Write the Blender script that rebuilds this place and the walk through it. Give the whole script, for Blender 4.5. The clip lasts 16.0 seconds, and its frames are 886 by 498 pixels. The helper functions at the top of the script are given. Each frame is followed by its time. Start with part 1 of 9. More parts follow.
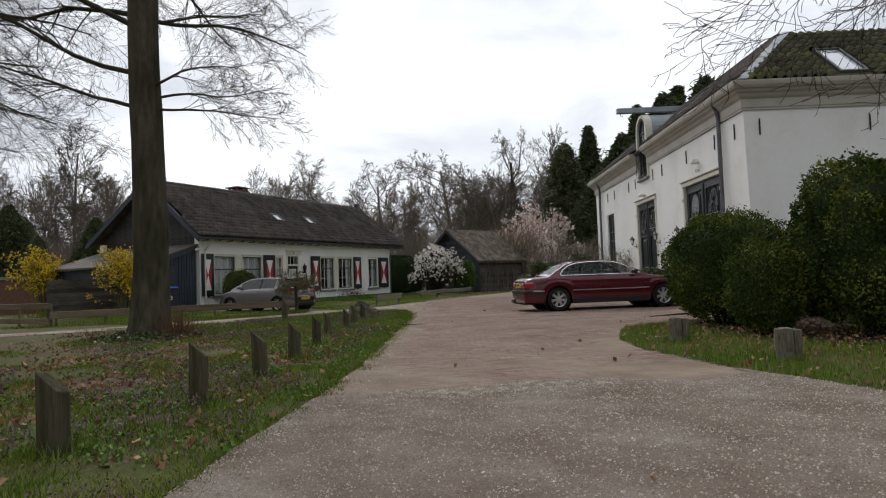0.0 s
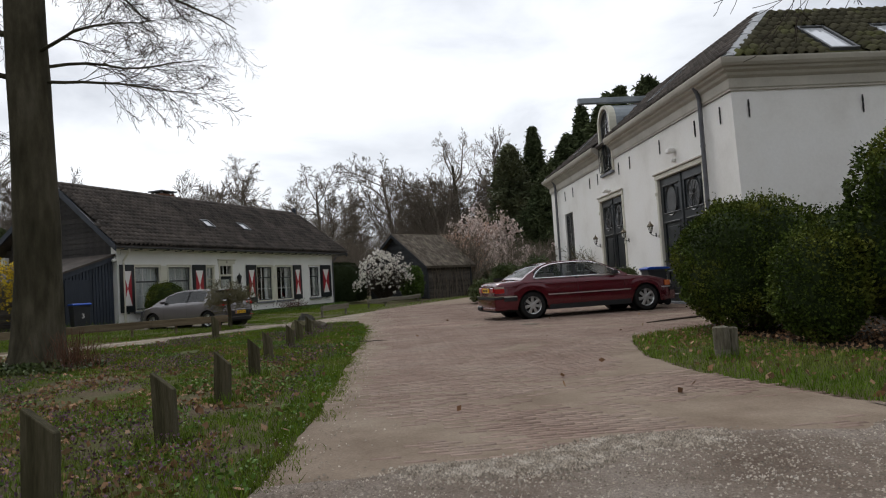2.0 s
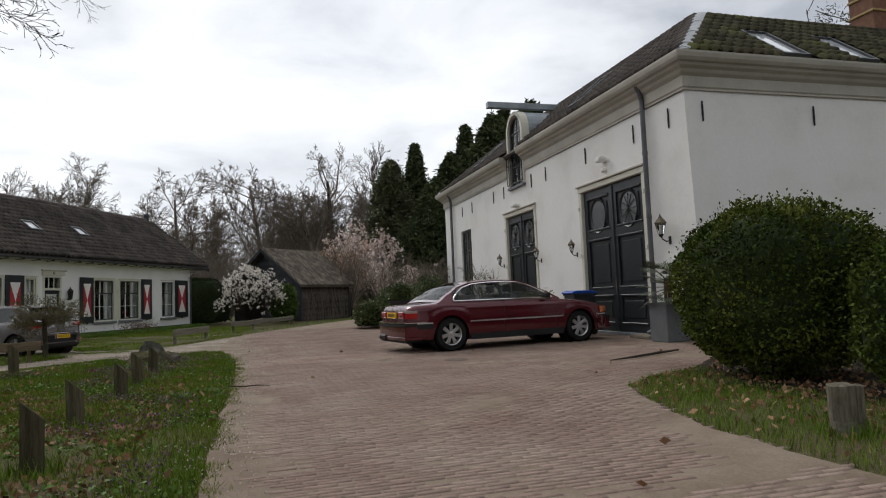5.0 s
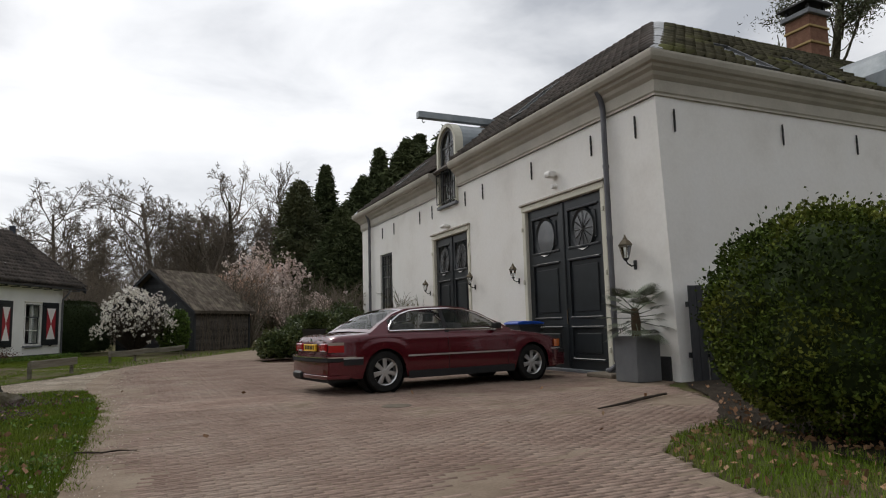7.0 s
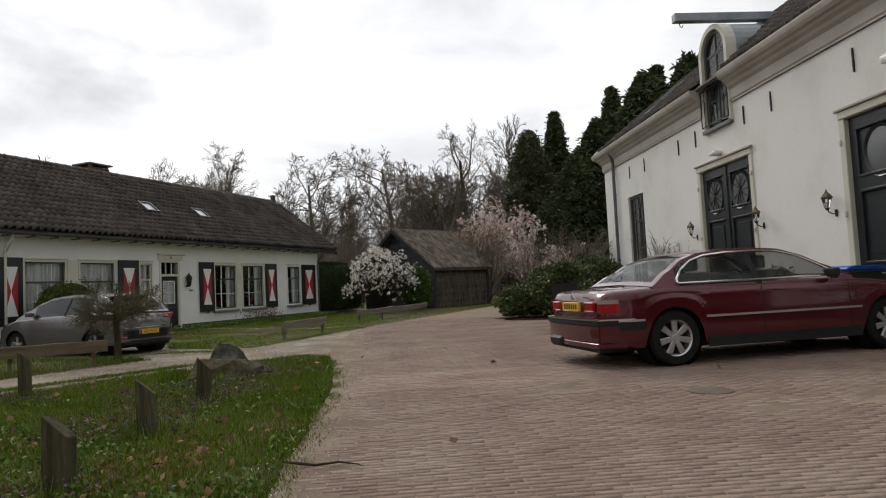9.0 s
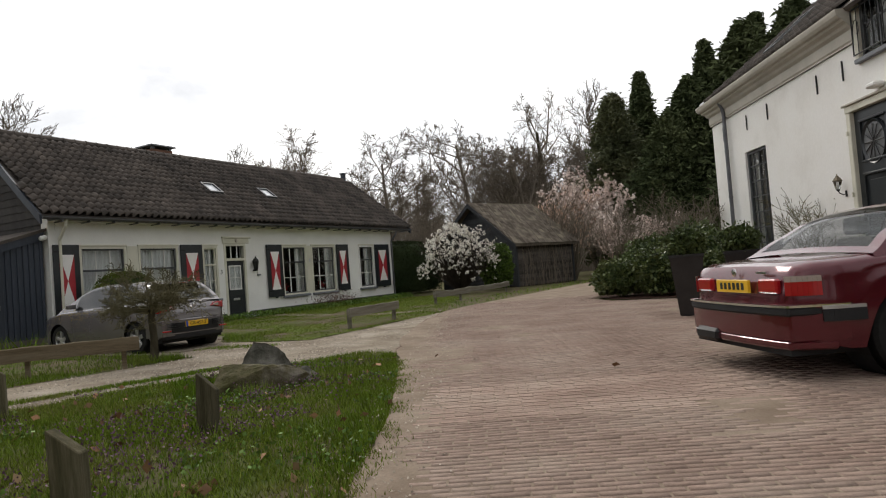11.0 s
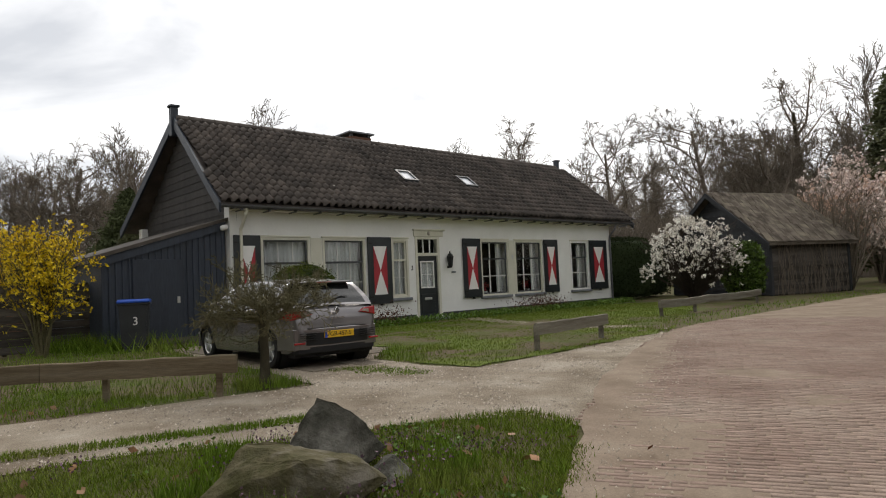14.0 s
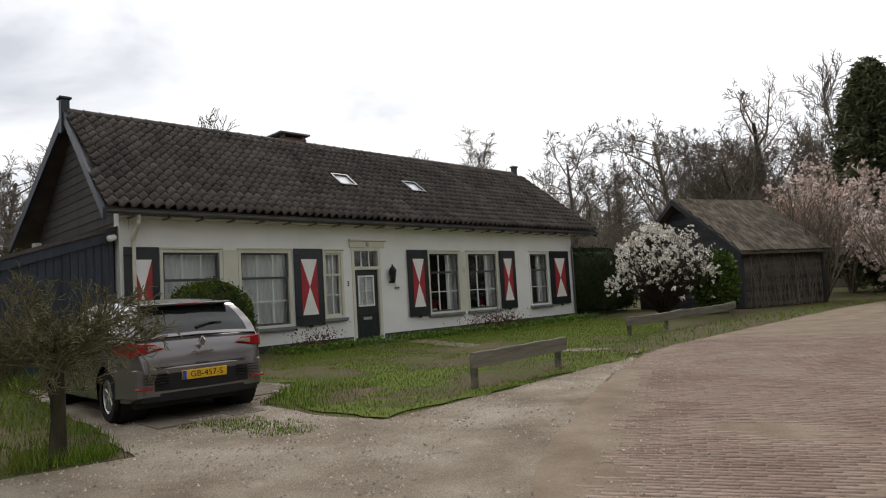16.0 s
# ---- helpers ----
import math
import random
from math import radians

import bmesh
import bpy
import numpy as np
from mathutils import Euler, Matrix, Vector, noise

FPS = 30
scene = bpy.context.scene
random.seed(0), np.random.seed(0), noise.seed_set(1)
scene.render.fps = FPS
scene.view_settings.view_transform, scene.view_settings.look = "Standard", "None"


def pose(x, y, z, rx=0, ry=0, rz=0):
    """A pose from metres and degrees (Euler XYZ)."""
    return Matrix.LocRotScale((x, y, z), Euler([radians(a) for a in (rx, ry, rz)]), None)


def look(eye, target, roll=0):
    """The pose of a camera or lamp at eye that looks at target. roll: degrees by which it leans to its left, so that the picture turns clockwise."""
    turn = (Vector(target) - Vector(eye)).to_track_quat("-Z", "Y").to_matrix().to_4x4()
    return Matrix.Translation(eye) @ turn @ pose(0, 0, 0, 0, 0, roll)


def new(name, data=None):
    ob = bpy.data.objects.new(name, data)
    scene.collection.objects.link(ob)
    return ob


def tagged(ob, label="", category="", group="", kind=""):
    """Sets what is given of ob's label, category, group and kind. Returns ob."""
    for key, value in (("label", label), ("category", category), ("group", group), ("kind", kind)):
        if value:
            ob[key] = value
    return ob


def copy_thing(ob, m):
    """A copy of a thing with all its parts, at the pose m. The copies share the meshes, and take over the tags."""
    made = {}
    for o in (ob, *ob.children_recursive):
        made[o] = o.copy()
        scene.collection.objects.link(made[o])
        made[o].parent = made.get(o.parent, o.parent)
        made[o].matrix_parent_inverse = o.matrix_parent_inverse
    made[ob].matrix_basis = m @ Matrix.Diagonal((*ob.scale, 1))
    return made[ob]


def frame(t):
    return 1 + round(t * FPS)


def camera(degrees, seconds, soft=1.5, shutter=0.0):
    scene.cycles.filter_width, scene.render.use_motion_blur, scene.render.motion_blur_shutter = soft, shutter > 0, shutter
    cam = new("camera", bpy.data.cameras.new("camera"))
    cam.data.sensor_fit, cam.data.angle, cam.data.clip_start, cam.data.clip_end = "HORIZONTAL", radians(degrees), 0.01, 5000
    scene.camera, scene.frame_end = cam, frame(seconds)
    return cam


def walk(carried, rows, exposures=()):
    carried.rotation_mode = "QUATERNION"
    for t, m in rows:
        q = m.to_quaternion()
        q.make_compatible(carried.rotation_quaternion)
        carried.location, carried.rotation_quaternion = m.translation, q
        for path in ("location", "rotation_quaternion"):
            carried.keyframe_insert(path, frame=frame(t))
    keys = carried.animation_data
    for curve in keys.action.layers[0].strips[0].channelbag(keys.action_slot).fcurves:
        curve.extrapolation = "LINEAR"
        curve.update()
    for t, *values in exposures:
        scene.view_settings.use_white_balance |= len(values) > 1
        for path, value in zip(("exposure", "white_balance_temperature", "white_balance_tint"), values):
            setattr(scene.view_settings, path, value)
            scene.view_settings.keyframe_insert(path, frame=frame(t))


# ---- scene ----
cam = camera(68.1, 16.0, soft=1.1)
PATH = [
    (0, (0.498, -2.852, 1.021), (0.463, -0.854, 1.111), -2.1),
    (0.5, (0.405, -2.282, 1.024), (0.439, -0.286, 1.131), -2.6),
    (1, (0.265, -1.702, 1.026), (0.341, 0.294, 1.128), -2.5),
    (1.5, (0.135, -1.173, 1.025), (0.251, 0.822, 1.116), -3.0),
    (2, (0.013, -0.556, 1.033), (0.164, 1.436, 1.134), -3.6),
    (2.5, (-0.102, -0.002, 1.036), (0.107, 1.984, 1.14), -3.8),
    (3, (-0.171, 0.567, 1.04), (0.102, 2.546, 1.147), -3.8),
    (3.5, (-0.255, 1.109, 1.042), (0.064, 3.081, 1.154), -3.0),
    (4, (-0.29, 1.689, 1.052), (0.115, 3.645, 1.134), -2.5),
    (4.5, (-0.338, 2.226, 1.07), (0.13, 4.167, 1.179), -2.5),
    (7, (-0.166, 5.142, 1.056), (0.652, 6.952, 1.286), -1.5),
    (7.5, (-0.126, 5.714, 1.086), (0.472, 7.613, 1.282), -0.8),
    (8, (-0.088, 6.401, 1.064), (0.321, 8.35, 1.245), -1.2),
    (8.5, (-0.019, 6.978, 1.072), (0.203, 8.961, 1.209), -2.2),
    (9, (0.042, 7.593, 1.071), (0.19, 9.584, 1.189), -2.9),
    (11.5, (-0.02, 10.57, 1.075), (-0.26, 12.556, 1.104), -3.9),
    (12, (-0.068, 11.148, 1.111), (-0.481, 13.105, 1.097), -2.9),
    (12.5, (-0.05, 11.767, 1.133), (-0.537, 13.707, 1.137), -2.6),
    (13, (-0.038, 12.374, 1.155), (-0.657, 14.275, 1.212), -2.5),
    (13.5, (-0.08, 12.983, 1.15), (-0.765, 14.861, 1.222), -2.5),
    (14, (-0.117, 13.643, 1.161), (-0.866, 15.495, 1.261), -2.6),
    (14.5, (-0.17, 14.226, 1.173), (-0.935, 16.071, 1.277), -3.1),
    (15, (-0.203, 14.871, 1.143), (-0.991, 16.707, 1.229), -3.1),
    (15.5, (-0.259, 15.443, 1.17), (-0.977, 17.304, 1.318), -3.3),
    (16, (-0.345, 16.11, 1.155), (-0.996, 17.996, 1.297), -3.4),
]
walk(cam, [(t, look(e, g, r)) for t, e, g, r in PATH],
     exposures=[(0, 0.27, 6400, 10), (4, 0.18, 6400, 10), (7, 0.16, 6600, 10), (9, 0.23, 6700, 10), (11.5, 0.6, 6850, 10), (12.5, 0.7, 6950, 10), (14, 0.6, 6850, 10), (16, 0.5, 6700, 10)])

# ---- sky and sun ----
def sky_world():
    w = bpy.data.worlds.new("overcast_sky")
    scene.world = w
    w.use_nodes = True
    t = w.node_tree
    t.nodes.clear()
    out = t.nodes.new("ShaderNodeOutputWorld")
    bg = t.nodes.new("ShaderNodeBackground")
    sky = t.nodes.new("ShaderNodeTexSky")
    sky.sky_type, sky.sun_disc = "NISHITA", False
    sky.sun_elevation, sky.sun_rotation = radians(38), radians(-20)
    co = t.nodes.new("ShaderNodeTexCoord")
    mp = t.nodes.new("ShaderNodeMapping")
    mp.inputs["Scale"].default_value = (1.0, 1.0, 2.6)
    n1 = t.nodes.new("ShaderNodeTexNoise")
    n1.inputs["Scale"].default_value, n1.inputs["Detail"].default_value, n1.inputs["Roughness"].default_value = 2.3, 7, 0.52
    n1.inputs["Distortion"].default_value = 0.35
    rp = t.nodes.new("ShaderNodeValToRGB")
    e = rp.color_ramp.elements
    e[0].position, e[0].color = 0.33, (4.5, 4.75, 5.2, 1)
    e[1].position, e[1].color = 0.66, (10.2, 10.3, 10.5, 1)
    mid = e.new(0.5)
    mid.color = (7.8, 8.0, 8.35, 1)
    mx = t.nodes.new("ShaderNodeMix")
    mx.data_type = "RGBA"
    mx.inputs[0].default_value = 0.93
    t.links.new(co.outputs["Generated"], mp.inputs["Vector"])
    t.links.new(mp.outputs["Vector"], n1.inputs["Vector"])
    t.links.new(n1.outputs["Fac"], rp.inputs["Fac"])
    t.links.new(sky.outputs["Color"], mx.inputs[6])
    t.links.new(rp.outputs["Color"], mx.inputs[7])
    dot = t.nodes.new("ShaderNodeVectorMath")
    dot.operation = "DOT_PRODUCT"
    dot.inputs[1].default_value = Vector((-17, 46, 40)).normalized()
    glow = t.nodes.new("ShaderNodeMapRange")
    glow.inputs["From Min"].default_value, glow.inputs["From Max"].default_value = -0.8, 1.0
    glow.inputs["To Min"].default_value, glow.inputs["To Max"].default_value = 0.6, 1.08
    veil = t.nodes.new("ShaderNodeVectorMath")
    veil.operation = "SCALE"
    t.links.new(co.outputs["Generated"], dot.inputs[0])
    t.links.new(dot.outputs["Value"], glow.inputs["Value"])
    t.links.new(mx.outputs[2], veil.inputs[0])
    t.links.new(glow.outputs["Result"], veil.inputs["Scale"])
    t.links.new(veil.outputs["Vector"], bg.inputs["Color"])
    bg.inputs["Strength"].default_value = 0.1
    t.links.new(bg.outputs["Background"], out.inputs["Surface"])


sky_world()
sun = new("sun", bpy.data.lights.new("sun", "SUN"))
sun.data.energy, sun.data.angle, sun.data.color = 0.9, radians(18), (1.0, 0.97, 0.92)
sun.matrix_world = look((-17, 46, 40), (0, 0, 0))

# ---- materials ----
def surf(name, cols, scale=2.0, rough=0.8, metal=0.0, bump=0.3, bscale=40.0, coord="Object", rnd=0.0, island=0.0, spec=0.4,
         fine=0.25, stretch=(1, 1, 1), coat=0.0, depth=0.01, pos=None):
    spec = min(spec, 0.1) if rough >= 0.85 else spec
    m = bpy.data.materials.new(name)
    m.use_nodes = True
    t = m.node_tree
    b = t.nodes["Principled BSDF"]
    def node(kind, **kw):
        n = t.nodes.new(kind)
        for k, v in kw.items():
            n.inputs[k].default_value = v
        return n
    if coord == "World":
        vec = t.nodes.new("ShaderNodeNewGeometry").outputs["Position"]
    else:
        vec = t.nodes.new("ShaderNodeTexCoord").outputs["Object"]
    mp = node("ShaderNodeMapping", Scale=stretch)
    t.links.new(vec, mp.inputs["Vector"])
    n1 = node("ShaderNodeTexNoise", Scale=scale, Detail=6.0, Roughness=0.6)
    n2 = node("ShaderNodeTexNoise", Scale=bscale, Detail=5.0, Roughness=0.65)
    for n in (n1, n2):
        t.links.new(mp.outputs["Vector"], n.inputs["Vector"])
    rp = t.nodes.new("ShaderNodeValToRGB")
    e = rp.color_ramp.elements
    k = len(cols)
    for i, c in enumerate(cols):
        p = 0.3 + 0.4 * i / max(k - 1, 1) if pos is None else pos[i]
        el = e[i] if i < 2 else e.new(p)
        el.position, el.color = p, (*c, 1)
    t.links.new(n1.outputs["Fac"], rp.inputs["Fac"])
    val = node("ShaderNodeMapRange")
    val.inputs["From Min"].default_value, val.inputs["From Max"].default_value = 0.25, 0.75
    val.inputs["To Min"].default_value, val.inputs["To Max"].default_value = 1 - fine, 1 + fine
    t.links.new(n2.outputs["Fac"], val.inputs["Value"])
    hs = t.nodes.new("ShaderNodeHueSaturation")
    t.links.new(rp.outputs["Color"], hs.inputs["Color"])
    last = val.outputs["Result"]
    for amount, kind, sock in ((rnd, "ShaderNodeObjectInfo", "Random"), (island, "ShaderNodeNewGeometry", "Random Per Island")):
        if amount:
            r = t.nodes.new(kind)
            mr = node("ShaderNodeMapRange")
            mr.inputs["To Min"].default_value, mr.inputs["To Max"].default_value = 1 - amount, 1 + amount
            t.links.new(r.outputs[sock], mr.inputs["Value"])
            mu = t.nodes.new("ShaderNodeMath")
            mu.operation = "MULTIPLY"
            t.links.new(last, mu.inputs[0])
            t.links.new(mr.outputs["Result"], mu.inputs[1])
            last = mu.outputs["Value"]
    t.links.new(last, hs.inputs["Value"])
    t.links.new(hs.outputs["Color"], b.inputs["Base Color"])
    b.inputs["Roughness"].default_value, b.inputs["Metallic"].default_value = rough, metal
    b.inputs["Specular IOR Level"].default_value = spec
    if coat:
        b.inputs["Coat Weight"].default_value, b.inputs["Coat Roughness"].default_value = coat, 0.04
    if bump:
        bp = node("ShaderNodeBump", Strength=bump, Distance=depth)
        t.links.new(n2.outputs["Fac"], bp.inputs["Height"])
        t.links.new(bp.outputs["Normal"], b.inputs["Normal"])
    return m


def glass_mat(name, tint=(0.95, 0.98, 0.98), rough=0.0):
    m = bpy.data.materials.new(name)
    m.use_nodes = True
    b = m.node_tree.nodes["Principled BSDF"]
    b.inputs["Base Color"].default_value = (*tint, 1)
    b.inputs["Transmission Weight"].default_value, b.inputs["Roughness"].default_value = 1.0, rough
    b.inputs["IOR"].default_value = 1.45
    return m


def lamp_mat(name, c, rough=0.4):
    return surf(name, [c, c], bump=0, rough=rough)


PLASTER = surf("white_limewash", [(0.7, 0.68, 0.64), (0.78, 0.765, 0.73), (0.8, 0.79, 0.765)], 0.7, 0.9, bump=0.25, bscale=14, fine=0.035, depth=0.008)
PLASTER_COT = surf("white_stucco", [(0.72, 0.715, 0.68), (0.8, 0.795, 0.765)], 1.1, 0.9, bump=0.3, bscale=22, fine=0.03, depth=0.008)
CREAM = surf("cream_paint", [(0.56, 0.54, 0.44), (0.64, 0.62, 0.52)], 2, 0.5, bump=0.1, bscale=30, fine=0.05)
CORNICE = surf("beige_cornice_paint", [(0.36, 0.335, 0.28), (0.47, 0.44, 0.375)], 1.3, 0.6, bump=0.15, bscale=25, fine=0.07)
BLACK_PAINT = surf("black_gloss_paint", [(0.012, 0.015, 0.017), (0.022, 0.026, 0.029)], 3, 0.32, bump=0.12, bscale=16, fine=0.15, spec=0.5)
BLACK_BOARD = surf("tarred_board", [(0.014, 0.015, 0.017), (0.032, 0.034, 0.038)], 4, 0.6, bump=0.5, bscale=30, stretch=(1, 1, 0.15), rnd=0.3)
GABLE_BOARD = surf("weathered_dark_board", [(0.018, 0.016, 0.015), (0.045, 0.04, 0.036)], 4, 0.8, bump=0.6, bscale=26, stretch=(0.2, 1, 1), rnd=0.3)
BLUE_BOARD = surf("blue_black_paint", [(0.02, 0.026, 0.037), (0.034, 0.042, 0.058)], 3, 0.5, bump=0.4, bscale=30, stretch=(1, 1, 0.15), rnd=0.2)
OLD_BOARD = surf("old_grey_brown_board", [(0.035, 0.03, 0.027), (0.085, 0.075, 0.066), (0.12, 0.108, 0.095)], 3, 0.9, bump=0.8, bscale=22, stretch=(0.2, 1, 1), rnd=0.35)
TILE = surf("dark_clay_tile", [(0.045, 0.038, 0.032), (0.075, 0.062, 0.053), (0.115, 0.095, 0.08)], 1.2, 0.82, bump=0.4, bscale=30, rnd=0.28, island=0.3, coord="World")
TILE_MOSS = surf("mossy_clay_tile", [(0.045, 0.042, 0.028), (0.085, 0.078, 0.05), (0.115, 0.12, 0.045)], 0.9, 0.9, bump=0.5, bscale=26, rnd=0.28, island=0.35, coord="World")
SHINGLE = surf("old_thatch_shingle", [(0.055, 0.045, 0.036), (0.105, 0.088, 0.07), (0.14, 0.122, 0.09)], 1.5, 0.95, bump=0.8, bscale=24, rnd=0.3, island=0.35, coord="World", depth=0.02)
LEAD = surf("grey_lead", [(0.33, 0.34, 0.35), (0.46, 0.47, 0.48)], 3, 0.55, 0.3, bump=0.2, bscale=12, fine=0.08)
ZINC = surf("weathered_zinc", [(0.2, 0.225, 0.24), (0.3, 0.325, 0.34)], 2, 0.42, 0.6, bump=0.12, bscale=9, fine=0.08)
PIPE = surf("grey_zinc_pipe", [(0.09, 0.09, 0.1), (0.16, 0.16, 0.17)], 3, 0.5, 0.5, bump=0.1, fine=0.1)
IRON = surf("black_iron", [(0.012, 0.012, 0.012), (0.03, 0.03, 0.03)], 6, 0.55, 0.4, bump=0.3, bscale=60)
STONE = surf("blue_grey_sill_stone", [(0.13, 0.14, 0.155), (0.2, 0.21, 0.225)], 4, 0.75, bump=0.3, bscale=50, fine=0.12)
PLINTH = surf("black_tarred_plinth", [(0.016, 0.017, 0.019), (0.035, 0.036, 0.038)], 3, 0.6, bump=0.3, bscale=30)
RED = surf("red_shutter_paint", [(0.31, 0.022, 0.03), (0.39, 0.032, 0.04)], 3, 0.45, bump=0.08, fine=0.08)
WHITE = surf("white_gloss_paint", [(0.72, 0.71, 0.68), (0.8, 0.79, 0.76)], 3, 0.4, bump=0.06, fine=0.04)
GREY_PAINT = surf("dark_grey_joinery", [(0.05, 0.053, 0.055), (0.08, 0.084, 0.086)], 3, 0.45, bump=0.1, fine=0.1)
CURTAIN = surf("net_curtain", [(0.58, 0.58, 0.57), (0.74, 0.74, 0.73)], 3, 0.95, bump=0.3, bscale=60, stretch=(6, 6, 0.5), fine=0.08)
# Dark colour stands in for the shade of unlit rooms behind glass
ROOM_SHADE = surf("painted_room_shade", [(0.05, 0.045, 0.04), (0.09, 0.08, 0.07)], 1, 0.9, bump=0)
GLASS = glass_mat("window_glass")
CAR_GLASS = surf("tinted_car_glass", [(0.02, 0.027, 0.025), (0.022, 0.03, 0.028)], 2, 0.02, bump=0, fine=0.02, spec=0.5)
CAR_GLASS.node_tree.nodes["Principled BSDF"].inputs["Alpha"].default_value = 0.45
DARK_GLASS = surf("dark_tinted_car_glass", [(0.008, 0.01, 0.01), (0.012, 0.014, 0.014)], 2, 0.02, bump=0, fine=0.02, spec=0.5)
DARK_GLASS.node_tree.nodes["Principled BSDF"].inputs["Alpha"].default_value = 0.93
BRICK_WALL = surf("red_brown_brick", [(0.13, 0.07, 0.05), (0.2, 0.11, 0.075)], 6, 0.9, bump=0.4, bscale=40, rnd=0.2)
GOLD = surf("yellow_brick_band", [(0.3, 0.21, 0.08), (0.38, 0.28, 0.12)], 6, 0.8, bump=0.2)
OLD_WOOD = surf("weathered_oak", [(0.085, 0.075, 0.055), (0.16, 0.145, 0.115), (0.22, 0.205, 0.17)], 3, 0.9, bump=0.7, bscale=30, stretch=(0.25, 3, 3), rnd=0.2)
POST_WOOD = surf("mossy_post_oak", [(0.035, 0.033, 0.018), (0.07, 0.062, 0.036), (0.12, 0.105, 0.07)], 5, 0.95, bump=0.8, bscale=34, stretch=(3, 3, 0.3), rnd=0.25)
RAIL_WOOD = surf("brown_rail_wood", [(0.1, 0.075, 0.045), (0.165, 0.13, 0.085), (0.21, 0.172, 0.12)], 2.5, 0.85, bump=0.6, bscale=30, stretch=(0.25, 3, 3), rnd=0.15)
ROCK = surf("grey_mossy_boulder", [(0.03, 0.032, 0.022), (0.1, 0.095, 0.08), (0.25, 0.24, 0.21)], 3.2, 0.95, bump=1.0, bscale=11, depth=0.03)
ROCK_MOSS = surf("moss_grown_boulder", [(0.045, 0.046, 0.014), (0.1, 0.088, 0.05), (0.19, 0.17, 0.14)], 4, 0.95, bump=1.0, bscale=11, depth=0.03)
BARK = surf("grey_beech_bark", [(0.028, 0.026, 0.016), (0.062, 0.055, 0.036), (0.105, 0.094, 0.068)], 2.6, 0.95, bump=1.0, bscale=10, stretch=(1, 1, 0.3), depth=0.05)
TWIG = surf("dark_twig", [(0.035, 0.028, 0.023), (0.07, 0.056, 0.045)], 3, 0.9, bump=0)
# Grey-brown twig colour, lightened to include the haze of distance
TWIG_FAR = surf("far_twig_with_haze", [(0.12, 0.1, 0.078), (0.215, 0.18, 0.145)], 0.25, 0.95, bump=0, rnd=0.25)
TWIG_OLIVE = surf("lichen_twig", [(0.09, 0.084, 0.045), (0.17, 0.152, 0.085)], 3, 0.9, bump=0)
STEM_RED = surf("red_brown_stem", [(0.1, 0.05, 0.035), (0.2, 0.11, 0.07)], 3, 0.9, bump=0, island=0.3)
def leaf(name, cols, rough=0.55, scale=1.2, island=0.4, spec=0.3):
    return surf(name, cols, scale, rough, bump=0, island=island, coord="World", fine=0.12, spec=spec)
BOX_LEAF = leaf("boxwood_leaf", [(0.018, 0.034, 0.006), (0.055, 0.08, 0.012), (0.175, 0.185, 0.034)], 0.7, spec=0.1, island=0.6)
CONIFER_LEAF = leaf("dark_conifer_needle", [(0.045, 0.062, 0.027), (0.09, 0.105, 0.048)], 0.8, 0.3, spec=0.1)
# Yew hedge needles; also the painted dark inside every clipped bush
YEW_LEAF_AND_SHADE = leaf("yew_needle_and_core_shade", [(0.016, 0.027, 0.01), (0.038, 0.052, 0.02)], 0.8, 0.3, spec=0.1)
PINE_LEAF = leaf("pine_needle", [(0.05, 0.062, 0.028), (0.085, 0.095, 0.044), (0.1, 0.1, 0.045)], 0.7, 0.3)
CEDAR_LEAF = leaf("green_conifer_needle", [(0.03, 0.042, 0.018), (0.062, 0.076, 0.034)], 0.7, 0.3)
RHODO_LEAF = leaf("rhododendron_leaf", [(0.03, 0.05, 0.014), (0.075, 0.1, 0.03), (0.11, 0.125, 0.045)], 0.45, 1.0)
LAUREL_LEAF = leaf("fresh_green_leaf", [(0.05, 0.09, 0.012), (0.1, 0.16, 0.025)], 0.5, 1.0)
PALM_LEAF = leaf("palm_leaf", [(0.05, 0.065, 0.035), (0.1, 0.115, 0.07)], 0.5, 3.0)
FORSY = leaf("forsythia_blossom", [(0.62, 0.43, 0.008), (0.82, 0.63, 0.03)], 0.7, 1.5, 0.25)
MAG_WHITE = leaf("white_magnolia_blossom", [(0.62, 0.57, 0.5), (0.82, 0.8, 0.74)], 0.7, 2.0, 0.15)
MAG_PINK = leaf("pink_magnolia_blossom", [(0.55, 0.36, 0.26), (0.68, 0.48, 0.37), (0.76, 0.61, 0.5)], 0.7, 0.5, 0.18)
MAG_PALE = leaf("pale_pink_blossom", [(0.6, 0.47, 0.42), (0.76, 0.67, 0.61)], 0.7, 0.8, 0.18)
GRASS = leaf("grass_blade", [(0.085, 0.145, 0.016), (0.13, 0.2, 0.027), (0.2, 0.215, 0.06)], 0.85, 0.8, 0.45, 0.0)
LAWN_BLADE = leaf("short_lawn_blade", [(0.105, 0.135, 0.02), (0.14, 0.19, 0.028), (0.185, 0.19, 0.05)], 0.85, 0.7, 0.35, 0.0)
WEED = leaf("weed_leaf", [(0.07, 0.135, 0.018), (0.115, 0.195, 0.032)], 0.65, 1.5, 0.35)
DEADNETTLE = leaf("purple_deadnettle", [(0.1, 0.05, 0.075), (0.17, 0.1, 0.13)], 0.7, 2.0, 0.4)
DRY_LEAF = leaf("fallen_leaf", [(0.16, 0.075, 0.035), (0.27, 0.15, 0.08), (0.32, 0.22, 0.13)], 0.8, 3.0, 0.4)
